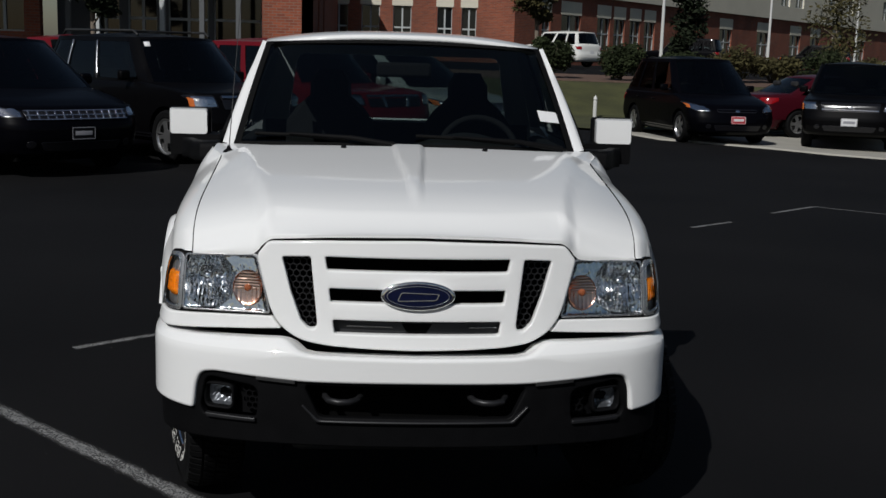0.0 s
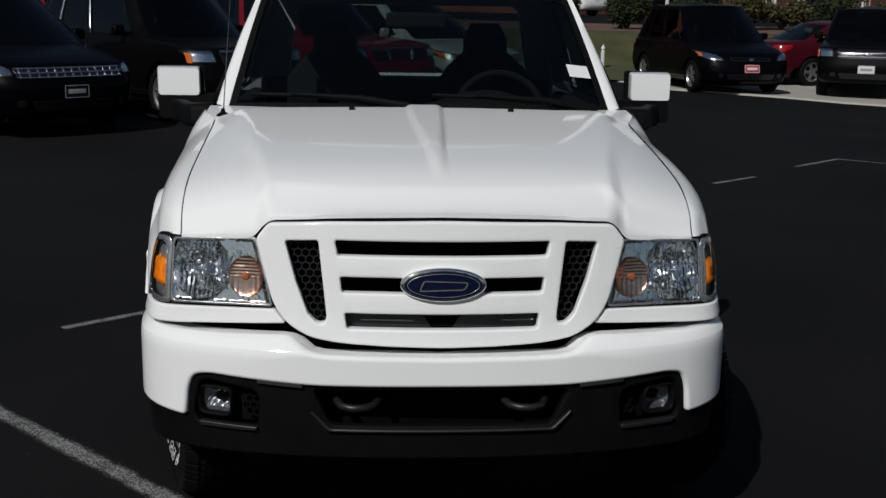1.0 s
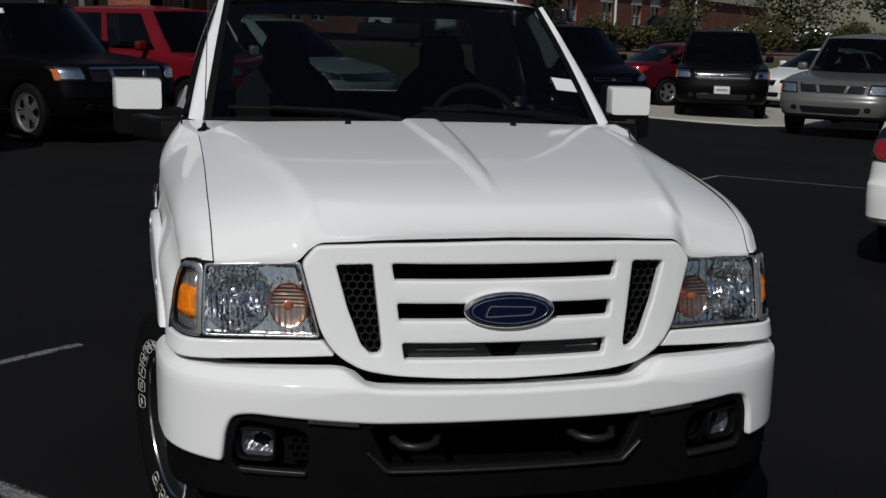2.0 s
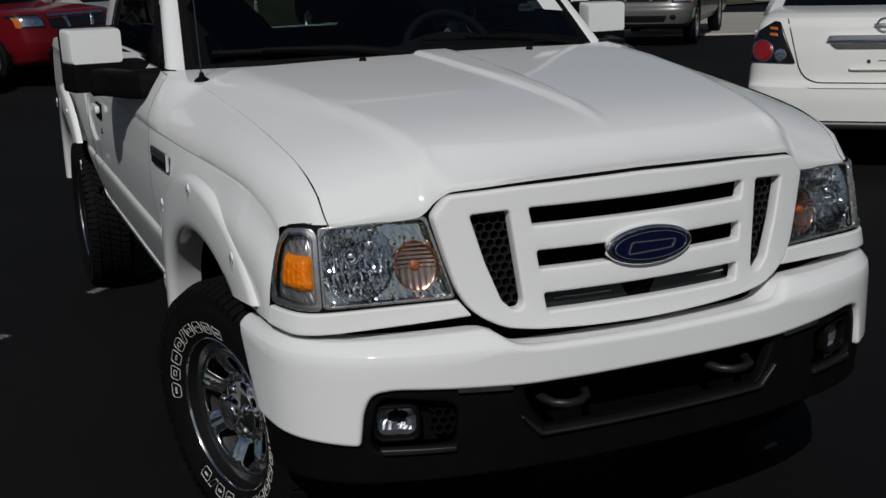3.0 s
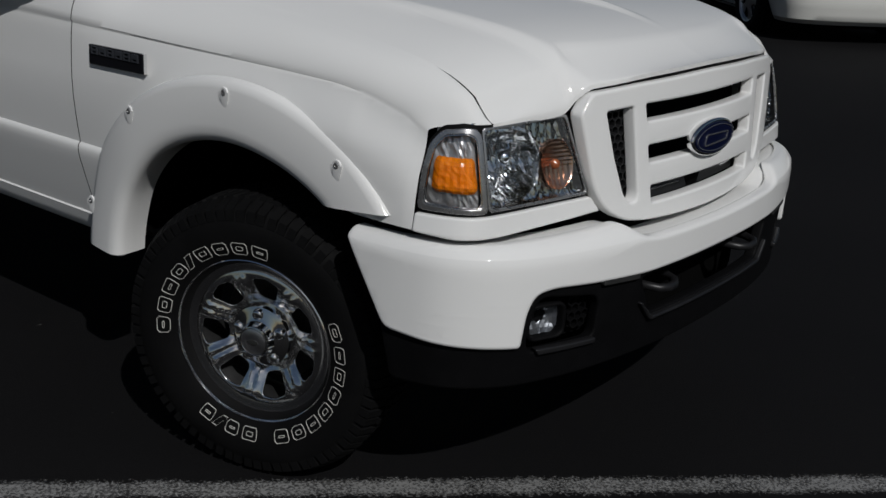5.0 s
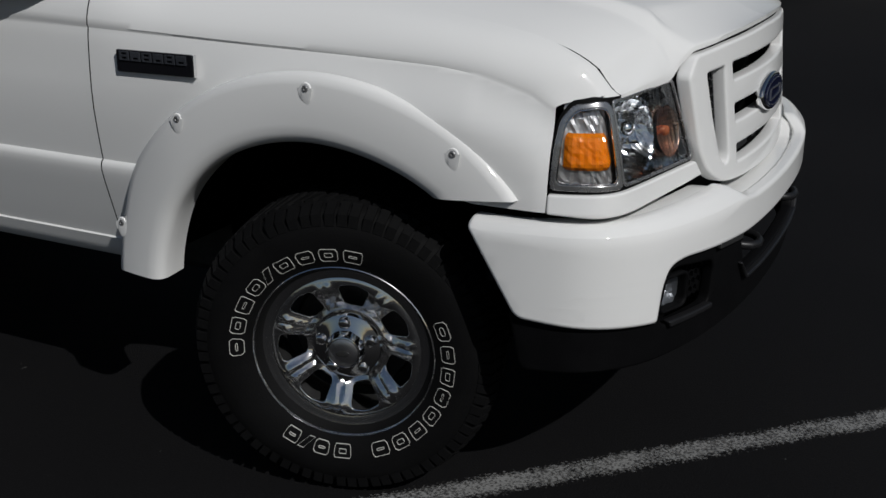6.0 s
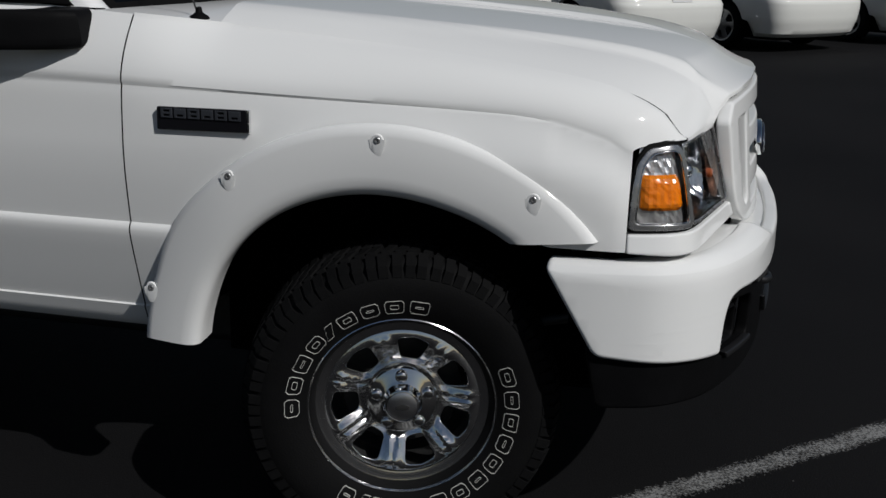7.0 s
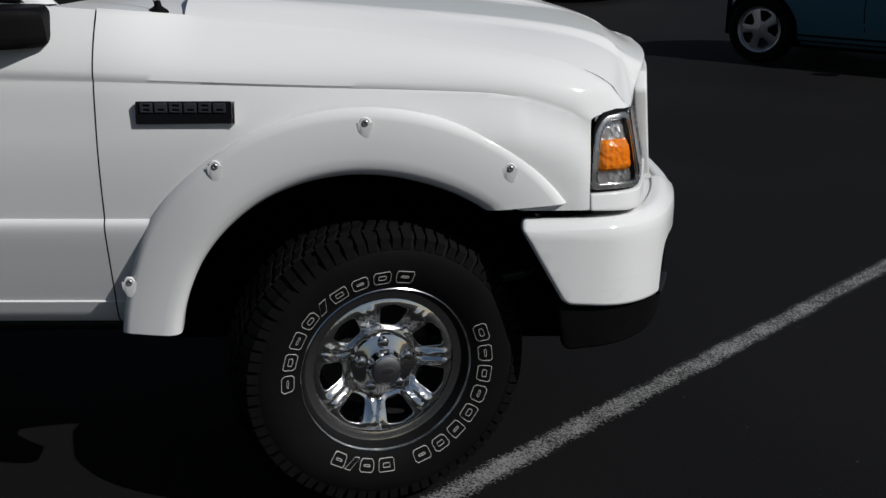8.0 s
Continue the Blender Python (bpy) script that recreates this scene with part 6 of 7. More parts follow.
        plate("fog_lamp", ellipse(s * hw * 0.66, clear + 0.17, 0.055, 0.045, 20), GLOSSBLACK, c, end_map(0.0), depth=0.012, bevel=0.003, cut=0.04)
        # door seams, sill strip, handles, arch lips
        for u_ in ([1.07, 1.45, 1.75] if three else [1.08, 1.54, 1.86]):
            yy = gh(u_, 0.0)[1]
            s_ = 1 + (yy - f5) / (r5 - f5)
            sheet("door_seam", [[(s * skin(s_ + d, z, 0.0015)[0], skin(s_ + d, z)[1], z) for d in (-0.0016, 0.0016)] for z in steps(clear + 0.16, zb - 0.04, 6)], DARK, c, flip=s > 0)
        for u_ in ((1.40, 1.70) if three else (1.48, 1.80)):
            yy = gh(u_, 0.0)[1]
            block("door_handle", (s * (hw - 0.01), yy - 0.10, zb - 0.15), (s * (hw + 0.025), yy + 0.06, zb - 0.12), mat, c, bevel=0.012)
        sheet("sill_strip", [[(s * skin(q, z, 0.006)[0], skin(q, z)[1], z) for q in steps(1.12, 1.88, 10)] for z in (clear + 0.03, clear + 0.10)], GLOSSBLACK, c, flip=s < 0)
        if tail:
            zt = levels[-3][0]
            plate("tail_lamp", rounded(sg([(0.72 * hw, zt - 0.20), (0.985 * hw, zt - 0.20), (0.98 * hw, zt - 0.05), (0.74 * hw, zt - 0.05)]), 0.02), REDLAMP, c, end_map(0.004, True), depth=0.02, bevel=0.005, cut=0.05)
    if tail:
        plate("rear_plate", rounded([(-0.16, 0.70), (0.16, 0.70), (0.16, 0.84), (-0.16, 0.84)], 0.01), PLATEMAT, c, end_map(0.006, True), depth=0.008, bevel=0.001)
    if trimmed:
        # bright strips on the door pillars, a sticker inside the windshield
        for s in (-1, 1):
            for u_ in (1.445, 1.752):
                sheet("pillar_strip", [[(s * (gh(u, v)[0] + 0.004), gh(u, v)[1], gh(u, v)[2]) for u in (u_ - 0.008, u_ + 0.008)] for v in steps(0.08, 0.92, 6)], SILVER, c, "bright pillar strip", flip=s > 0, solid=0.002)
        sheet("sticker", [[(-gh(u, v)[0], gh(u, v)[1] - 0.006, gh(u, v)[2]) for u in steps(0.80, 0.90, 3)] for v in (0.80, 0.90)], PAPER, c, "white windshield sticker", solid=0.001)
    if rack:
        for s in (-1, 1):
            tube("roof_rail", [(s * hw * 0.66, y1 + 0.25, H - 0.03), (s * hw * 0.67, y1 + 0.36, H + 0.035), (s * hw * 0.67, y2 - 0.3, H + 0.035), (s * hw * 0.66, y2 - 0.2, H - 0.03)], 0.018, STEEL, c)
        for yy in (y1 + 0.7, y2 - 0.7):
            tube("roof_bar", [(-hw * 0.67, yy, H + 0.035), (hw * 0.67, yy, H + 0.035)], 0.014, STEEL, c)
    if shape == "pickup":
        block("bed_floor", (-hw * 0.8, y3 + 0.12, 0.62), (hw * 0.8, L - 0.1, 0.66), STEEL, c)
    # nose: grille, lower intake, plate
    bar = CHROME if chrome else mat
    gr = plate("grille", rounded([(-gw * hw, g0_), (gw * hw, g0_), (gw * hw * 1.06, g1_), (-gw * hw * 1.06, g1_)], 0.03), GLOSSBLACK, c, end_map(0.002), depth=0.012, bevel=0.003, cut=0.08)
    if nose == "bars":
        for k in range(3):
            zz = g0_ + (g1_ - g0_) * (k + 0.5) / 3
            plate("grille_bar", rounded([(-gw * hw, zz - 0.014), (gw * hw, zz - 0.014), (gw * hw, zz + 0.014), (-gw * hw, zz + 0.014)], 0.01), bar, gr, end_map(0.012), depth=0.016, bevel=0.004, cut=0.08)
    elif nose == "grid":
        for zz in (g0_ + 0.008, g1_ - 0.008, (g0_ + g1_) / 2):
            plate("grille_bar", rounded([(-gw * hw, zz - 0.007), (gw * hw, zz - 0.007), (gw * hw * 1.03, zz + 0.007), (-gw * hw * 1.03, zz + 0.007)], 0.004), GRIDCHROME, gr, end_map(0.012), depth=0.014, bevel=0.004, cut=0.08)
        for k in range(13):
            x = gw * hw * (-0.96 + 1.92 * k / 12)
            plate("grille_upright", [(x - 0.010, g0_), (x + 0.010, g0_), (x + 0.016, g1_), (x - 0.004, g1_)], GRIDCHROME, gr, end_map(0.013), depth=0.014, bevel=0.004)
    elif nose == "vee":
        for s in (-1, 1):
            x = s * gw * hw * 0.42
            plate("grille_bar", [(x - 0.025, g0_), (x + 0.025, g0_), (x + 0.025 + s * 0.05, g1_), (x - 0.025 + s * 0.05, g1_)], bar, gr, end_map(0.012), depth=0.016, bevel=0.004, cut=0.08)
        plate("grille_bar", rounded([(-gw * hw, g1_ - 0.03), (gw * hw, g1_ - 0.03), (gw * hw, g1_), (-gw * hw, g1_)], 0.01), bar, gr, end_map(0.012), depth=0.014, bevel=0.004, cut=0.08)
    else:
        plate("grille_bar", rounded([(-gw * hw, g0_ + 0.03), (gw * hw, g0_ + 0.03), (gw * hw, g0_ + 0.055), (-gw * hw, g0_ + 0.055)], 0.01), bar, gr, end_map(0.012), depth=0.014, bevel=0.004, cut=0.08)
        plate("emblem", ellipse(0, (g0_ + g1_) / 2, 0.05, 0.026, 20), CHROME, gr, end_map(0.014), depth=0.012, bevel=0.004)
    plate("lower_intake", rounded([(-0.50 * hw, clear + 0.09), (0.50 * hw, clear + 0.09), (0.56 * hw, clear + 0.20), (-0.56 * hw, clear + 0.20)], 0.03), GLOSSBLACK, c, end_map(0.0), depth=0.012, bevel=0.003, cut=0.08)
    if plate_mat:
        pl = plate("front_plate", rounded([(-0.155, zp), (0.155, zp), (0.155, zp + 0.155), (-0.155, zp + 0.155)], 0.012), plate_mat, c, end_map(0.016), depth=0.012, bevel=0.002)
        edge = INK if plate_mat in (PLATEMAT, GLOSSBLACK) else PLATEMAT
        plate("plate_rim", rounded([(-0.150, zp + 0.005), (0.150, zp + 0.005), (0.150, zp + 0.150), (-0.150, zp + 0.150)], 0.012), edge, pl, end_map(0.023), depth=0.003, bevel=0.0005, holes=[rounded([(-0.143, zp + 0.012), (0.143, zp + 0.012), (0.143, zp + 0.143), (-0.143, zp + 0.143)], 0.010)])
        plate("plate_bar", [(-0.11, zp + 0.055), (0.11, zp + 0.055), (0.11, zp + 0.105), (-0.11, zp + 0.105)], edge, pl, end_map(0.023), depth=0.003, bevel=0.0005)
    block("underbody", (-hw * 0.78, 0.25, clear - 0.04), (hw * 0.78, L - 0.25, clear + 0.25), DARK, c)
    # solid near-black blocks stand in for the shade inside the wheel wells
    for a in (ya, yb):
        block("wheel_well", (-hw * 0.93, a - R - 0.045, clear + 0.05), (hw * 0.93, a + R + 0.045, R + R + 0.04), DARK, c)
    return c


REDPLATE = surface("red_plate", (0.35, 0.02, 0.03), rough=0.5, spread=0.05)
row = "row of parked cars"
car("crossover_suv", "crossover", BLACKPAINT, (-3.60, 10.55), -47, "black crossover with a chrome grid grille, parked in a row", "suv", row, nose="grid", plate_mat=GLOSSBLACK, lamps_amber=False)
car("large_suv", "suv", GREYPAINT, (-1.66, 12.4), -47, "charcoal boxy suv with roof rails, parked in a row", "suv", row, nose="vee", plate_mat=GLOSSBLACK, rack=True, trimmed=True)
car("red_suv", "suv", REDPAINT, (0.30, 14.25), -47, "bright red boxy suv with an open chrome grille", "suv", row, nose="vee")
car("silver_crossover", "crossover", SILVERPAINT, (1.95, 15.8), -47, "silver crossover with clear headlamps", "suv", row, nose="grid")
car("red_pickup", "pickup", REDPAINT, (-4.3, 17.5), -47, "red pickup parked behind the suvs", "pickup truck", row, nose="vee")
car("minivan", "minivan", BLACKPAINT, (7.30, 19.05), -83, "black compact minivan with a red front plate", "minivan", row, nose="plain", chrome=False, plate_mat=REDPLATE, sink=-0.018)
car("maroon_sedan", "sedan", MAROON, (13.3, 24.1), 12, "maroon sedan parked side-on behind the kerb", "car", row, nose="vee", sink=-0.018)
car("blue_black_suv", "suv", GREYPAINT, (9.40, 18.6), -114, "dark grey suv facing the lot with a pale front plate", "suv", row, nose="plain", plate_mat=PLATEMAT, sink=-0.018)
car("pewter_pickup", "pickup", TAUPE, (9.5, 14.7), -134, "pewter grey pickup with round fog lamps", "pickup truck", row, nose="vee", chrome=False)


def white_sedan_tail():
    """The near white sedan, seen from behind."""
    c = car("white_sedan", "tailsedan", PEARL, (7.39, 7.16), 48, "pearl white sedan seen from behind, bars for a model name", "car", "", tail=False, sink=0.02)
    skin, end_map = car_skin("tailsedan")
    hw = 0.88
    rm = lambda off: end_map(off, True)
    for s in (-1, 1):
        sg = lambda pts: [(s * a, b) for a, b in pts] if s > 0 else [(s * a, b) for a, b in reversed(pts)]
        lamp = plate("tail_lamp", rounded(sg([(0.555, 0.785), (0.862, 0.790), (0.860, 0.88), (0.80, 1.00), (0.70, 1.065), (0.665, 1.06)]), 0.012), GLOSSBLACK, c, rm(0.0), depth=0.024, bevel=0.005, cut=0.04, label="dark wedge tail lamp with a round red lens")
        plate("red_lens", ellipse(s * 0.765, 0.868, 0.062, 0.066, 28), REDLAMP, lamp, rm(0.012), depth=0.016, bevel=0.006, cut=0.02)
        plate("lens_ring", ellipse(s * 0.765, 0.868, 0.070, 0.074, 28), CHROME, lamp, rm(0.012), depth=0.008, bevel=0.002, cut=0.02, holes=[ellipse(s * 0.765, 0.868, 0.063, 0.067, 28)])
        for zz in (0.965, 1.005):
            plate("amber_lens", rounded(sg([(0.670, zz), (0.725, zz + 0.006), (0.72, zz + 0.024), (0.675, zz + 0.020)]), 0.008), AMBERDIM, lamp, rm(0.012), depth=0.01, bevel=0.003, cut=0.02)
        plate("clear_lens", ellipse(s * 0.650, 0.842, 0.040, 0.042, 20), CLEARLAMP, lamp, rm(0.012), depth=0.012, bevel=0.004, cut=0.02)
        lathe("exhaust_tip", [(0.055, 0.0), (0.055, 0.12), (0.049, 0.125), (0.046, 0.09), (0.044, 0.0), (0.0, 0.0)], STEEL, c, Matrix.Translation((s * 0.55, 4.62, 0.322)) @ Matrix.Rotation(radians(-90), 4, "X"), 20, "dark round exhaust tip")
        # moulded arch over the exhaust
        plate("exhaust_arch", rounded(sg([(0.45, 0.345), (0.65, 0.345), (0.645, 0.385), (0.60, 0.412), (0.50, 0.412), (0.455, 0.385)]), 0.02), PEARL, c, rm(-0.006), depth=0.03, bevel=0.008, cut=0.03, holes=[rounded(sg([(0.475, 0.340), (0.625, 0.340), (0.615, 0.370), (0.585, 0.390), (0.515, 0.390), (0.485, 0.370)]), 0.015)])
    # seam of the trunk lid, with rounded lower corners up to the lamps
    path = rounded([(-0.62, 1.08), (-0.51, 0.655), (0.51, 0.655), (0.62, 1.08)], [0.0, 0.13, 0.13, 0.0], 8)
    inner = rounded([(-0.614, 1.08), (-0.505, 0.6615), (0.505, 0.6615), (0.614, 1.08)], [0.0, 0.13, 0.13, 0.0], 8)
    plate("lid_seam", path + inner[::-1], DARK, c, rm(0.001), depth=0.003, bevel=0.0, cut=0.05)
    # thin dark strip draws the shade line of the bumper's crease
    plate("bumper_crease", rounded([(-0.80, 0.402), (0.80, 0.402), (0.80, 0.408), (-0.80, 0.408)], 0.002), STEEL, c, rm(0.0), depth=0.003, bevel=0.0, cut=0.05)
    plate("bumper_step", rounded([(-0.46, 0.628), (0.46, 0.628), (0.49, 0.645), (-0.49, 0.645)], 0.006), PEARL, c, rm(0.004), depth=0.014, bevel=0.005, cut=0.05)
    strip = plate("chrome_strip", rounded([(-0.36, 0.935), (0.36, 0.935), (0.345, 0.972), (-0.345, 0.972)], 0.014), CHROME, c, rm(0.016), depth=0.03, bevel=0.008, cut=0.05)
    # dark plate painted as the shade in the recess below the chrome strip
    plate("lamp_recess", rounded([(-0.30, 0.880), (0.30, 0.880), (0.345, 0.915), (-0.345, 0.915)], 0.012), STEEL, c, rm(0.001), depth=0.006, bevel=0.001, cut=0.05)
    plate("plate_ledge", rounded([(-0.20, 0.742), (0.20, 0.742), (0.215, 0.756), (-0.215, 0.756)], 0.006), PEARL, c, rm(0.010), depth=0.022, bevel=0.006, cut=0.05)
    for x in (-0.09, 0.09):
        plate("plate_screw", rounded([(x - 0.011, 0.790), (x + 0.011, 0.790), (x + 0.011, 0.812), (x - 0.011, 0.812)], 0.003), STEEL, c, rm(0.003), depth=0.006, bevel=0.001)
    plate("plate_slot", [(-0.032, 0.802), (0.032, 0.802), (0.032, 0.807), (-0.032, 0.807)], STEEL, c, rm(0.001), depth=0.003, bevel=0.0)
    em = plate("emblem", ellipse(0, 1.035, 0.056, 0.048, 32), CHROME, c, rm(0.008), depth=0.012, bevel=0.004, holes=[ellipse(0, 1.035, 0.043, 0.035, 28)])
    plate("emblem_bar", rounded([(-0.068, 1.025), (0.068, 1.025), (0.068, 1.045), (-0.068, 1.045)], 0.004), CHROME, em, rm(0.012), depth=0.010, bevel=0.002)
    for k in range(6):
        x0 = -0.335 - 0.036 * k
        plate("name_bar", rounded([(x0 - 0.026, 0.872), (x0, 0.872), (x0 - 0.003, 0.898), (x0 - 0.023, 0.898)], 0.003), STEEL, c, rm(0.004), depth=0.006, bevel=0.001)
    plate("name_bar", rounded([(-0.540, 0.838), (-0.440, 0.838), (-0.440, 0.856), (-0.540, 0.856)], 0.003), STEEL, c, rm(0.004), depth=0.006, bevel=0.001)
    return c


SHAPES["tailsedan"] = (4.75, 1.74, 1.47, 0.33, 0.325, 0.92, 3.66, 0.62, 0.26,
                       [(0.33, 0.12, 0.16, 0.93), (0.36, 0.06, 0.05, 0.965), (0.385, 0.01, 0.02, 0.98), (0.405, 0.005, 0.012, 0.985), (0.41, 0.0, 0.0, 0.99), (0.55, 0.0, 0.0, 1.0), (0.628, 0.05, 0.012, 1.0), (0.650, 0.08, 0.055, 1.0), (0.675, 0.10, 0.068, 1.0),
                        (0.80, 0.32, 0.075, 0.99), (0.88, 0.74, 0.082, 0.98), (0.96, 1.10, 0.098, 0.965), (1.04, 1.35, 0.115, 0.935), (1.08, 1.5, 0.15, 0.90), (1.11, 1.6, 0.24, 0.86), (1.125, 1.7, 0.42, 0.82), (1.135, 2.0, 0.75, 0.78)],
                       (1.15, 2.0, 3.25, 4.22, 1.06))
NOSES["tailsedan"] = NOSES["sedan"]
white_sedan_tail()
for wx, wy in ((12.1, 6.1), (14.1, 4.3), (16.1, 2.5), (18.1, 0.7)):
    car("white_car", "sedan", PEARL, (wx, wy), 48, "white car parked tail towards the lane", "car", "white cars across the lane")
# a short-tailed body on the minivan's lines
van = SHAPES["minivan"]
SHAPES["hatch"] = (4.06, 1.82, 1.56) + van[3:9] + (van[9], (0.94, 1.80, 3.60, 3.94, 0.98))
NOSES["hatch"] = NOSES["minivan"]
car("blue_hatchback", "hatch", BLUEPAINT, (5.88, -6.03), -131, "teal blue hatchback with five-spoke alloy wheels in its own shade", "car", "")


# ---- bank, kerb, building, planting ----
def flat_patch(name, pts, mat, lift, label, category, kind="structure", cut=1.2):
    ob = plate(name, pts, mat, None, lambda q: (q[0], q[1], ground_z(q[0], q[1]) + lift), depth=0.0, bevel=0.0, cut=cut)
    return tagged(ob, label, category, kind=kind)


flat_patch("grass", [(1.0, 25.0), (5.5, 22.4), (9.5, 24.18), (40, 27.27), (60, 30.0), (60, 33.6), (-2, 32.5)], GRASS, 0.05, "dry mown grass on a low bank", "grass", cut=0.7)
flat_patch("mulch_bed", [(-2, 32.5), (60, 33.6), (60, 38.6), (-2, 37.5)], MULCH, 0.055, "brown mulch bed under shrubs", "mulch", cut=0.7)
flat_patch("pavement", [(5.5, 22.4), (5.75, 21.85), (6.12, 20.35), (7.95, 18.85), (8.75, 17.8), (9.5, 17.25), (10.35, 17.4), (13.5, 15.6), (22, 18.17), (13, 25.91), (9.6, 24.09)], CONCRETE, 0.018, "pale concrete pad behind a low edge", "pavement")


def kerb(points, width=0.14, height=0.035):
    rows = []
    for i, p in enumerate(points):
        a, b = Vector(points[max(i - 1, 0)]), Vector(points[min(i + 1, len(points) - 1)])
        d = (b - a).normalized()
        n = Vector((-d.y, d.x))
        q = Vector(p)
        z = ground_z(*p)
        prof = ((-width / 2 - 0.01, 0.0), (-width / 2, height - 0.01), (-width / 2 + 0.01, height), (width / 2, height), (width / 2, 0.0))
        rows.append([(q.x + n.x * o, q.y + n.y * o, z + h) for o, h in prof])
    ob = sheet("kerb", rows, CONCRETE, None)
    return tagged(ob, "low pale concrete edge along the lot", "kerb", kind="structure")


kerb([(5.0, 23.9), (5.72, 21.85), (6.08, 20.3), (7.92, 18.8), (8.72, 17.75), (9.48, 17.18), (10.35, 17.33), (13.5, 15.5), (18, 12.6)])

# building
def brick_material():
    m = bpy.data.materials.new("brick")
    m.use_nodes = True
    nt = m.node_tree
    p = nt.nodes["Principled BSDF"]
    tc = nt.nodes.new("ShaderNodeTexCoord")
    sep, comb = nt.nodes.new("ShaderNodeSeparateXYZ"), nt.nodes.new("ShaderNodeCombineXYZ")
    add = nt.nodes.new("ShaderNodeMath")
    nt.links.new(tc.outputs["Object"], sep.inputs[0])
    nt.links.new(sep.outputs[0], add.inputs[0])
    nt.links.new(sep.outputs[1], add.inputs[1])
    nt.links.new(add.outputs[0], comb.inputs[0])
    nt.links.new(sep.outputs[2], comb.inputs[1])
    b = nt.nodes.new("ShaderNodeTexBrick")
    b.inputs["Scale"].default_value = 1.0
    b.inputs["Brick Width"].default_value, b.inputs["Row Height"].default_value, b.inputs["Mortar Size"].default_value = 0.30, 0.10, 0.012
    b.inputs["Color1"].default_value, b.inputs["Color2"].default_value = (0.30, 0.078, 0.034, 1), (0.19, 0.050, 0.026, 1)
    b.inputs["Mortar"].default_value = (0.21, 0.13, 0.10, 1)
    nt.links.new(comb.outputs[0], b.inputs["Vector"])
    n = nt.nodes.new("ShaderNodeTexNoise")
    n.inputs["Scale"].default_value = 0.4
    nt.links.new(tc.outputs["Object"], n.inputs["Vector"])
    r = ramp(nt, (0.75, 0.75, 0.75), (1.15, 1.12, 1.1))
    nt.links.new(n.outputs["Fac"], r.inputs[0])
    mx = nt.nodes.new("ShaderNodeMix")
    mx.data_type, mx.blend_type = "RGBA", "MULTIPLY"
    mx.inputs["Factor"].default_value = 1.0
    nt.links.new(b.outputs["Color"], mx.inputs["A"])
    nt.links.new(r.outputs[0], mx.inputs["B"])
    nt.links.new(mx.outputs["Result"], p.inputs["Base Color"])
    p.inputs["Roughness"].default_value = 0.9
    return m


BRICK = brick_material()
STUCCO = surface("stucco", (0.66, 0.62, 0.50), rough=0.9, spread=0.08, scale=0.4, fine=6)
FRAMEW = surface("window_frame_paint", (0.45, 0.47, 0.46), rough=0.6, spread=0.06)
GREYWALL = surface("grey_panel", (0.10, 0.105, 0.11), rough=0.7, spread=0.1, scale=0.5)
POLE = surface("pole_paint", (0.6, 0.6, 0.57), rough=0.5, spread=0.05)


def facade(parent, a, b, z0, z1, mat, windows, wz, lintel=0.8, thick=0.4):
    """A wall from a to b with real window openings. windows: (start, end) along it in metres."""
    a, b = Vector(a), Vector(b)
    d = (b - a).normalized()
    n = Vector((d.y, -d.x))
    L = (b - a).length
    mp = lambda off: (lambda q: (a.x + d.x * q[0] + n.x * (off + q[2]), a.y + d.y * q[0] + n.y * (off + q[2]), q[1]))
    holes = [[(s, wz[0]), (e, wz[0]), (e, wz[1]), (s, wz[1])] for s, e in windows]
    plate("wall", [(0, z0), (L, z0), (L, z1), (0, z1)], mat, parent, mp(-thick / 2), depth=thick, bevel=0.0, holes=holes)
    for s, e in windows:
        w = plate("window", [(s, wz[0]), (e, wz[0]), (e, wz[1]), (s, wz[1])], FRAMEW, parent, mp(-0.16), depth=0.06, bevel=0.0,
                  holes=[[(s + (e - s) * i / 2 + 0.06, wz[0] + (wz[1] - wz[0]) * j / 2 + 0.05), (s + (e - s) * (i + 1) / 2 - 0.04, wz[0] + (wz[1] - wz[0]) * j / 2 + 0.05),
                          (s + (e - s) * (i + 1) / 2 - 0.04, wz[0] + (wz[1] - wz[0]) * (j + 1) / 2 - 0.05), (s + (e - s) * i / 2 + 0.06, wz[0] + (wz[1] - wz[0]) * (j + 1) / 2 - 0.05)] for i in (0, 1) for j in (0, 1)])
        plate("pane", [(s, wz[0]), (e, wz[0]), (e, wz[1]), (s, wz[1])], TINTED, w, mp(-0.22), depth=0.02, bevel=0.0)
        if lintel:
            plate("lintel", [(s - 0.08, wz[1]), (e + 0.08, wz[1]), (e + 0.08, wz[1] + lintel), (s - 0.08, wz[1] + lintel)], STUCCO, parent, mp(0.012), depth=0.03, bevel=0.0)


house = thing("brick_building", "long red brick building with pale lintels and a pale upper storey", "building", kind="")
facade(house, (-4.5, 69.13), (9.0, 69.13), 0.2, 9.5, BRICK, [(1.75, 2.9), (3.75, 4.9), (5.75, 6.9), (8.55, 9.5), (10.1, 11.05)], (1.9, 4.6), 0.9)
facade(house, (9.0, 69.13), (80.0, 152.85), 0.2, 5.9, BRICK, [(3.3, 4.4), (5.8, 8.4), (10.8, 12.7), (13.3, 15.0), (15.8, 17.5), (18.2, 20.0), (32.6, 35.3), (41.3, 44.4), (50, 53), (56, 59), (63, 66), (72, 75)], (2.3, 4.55), 0.9)
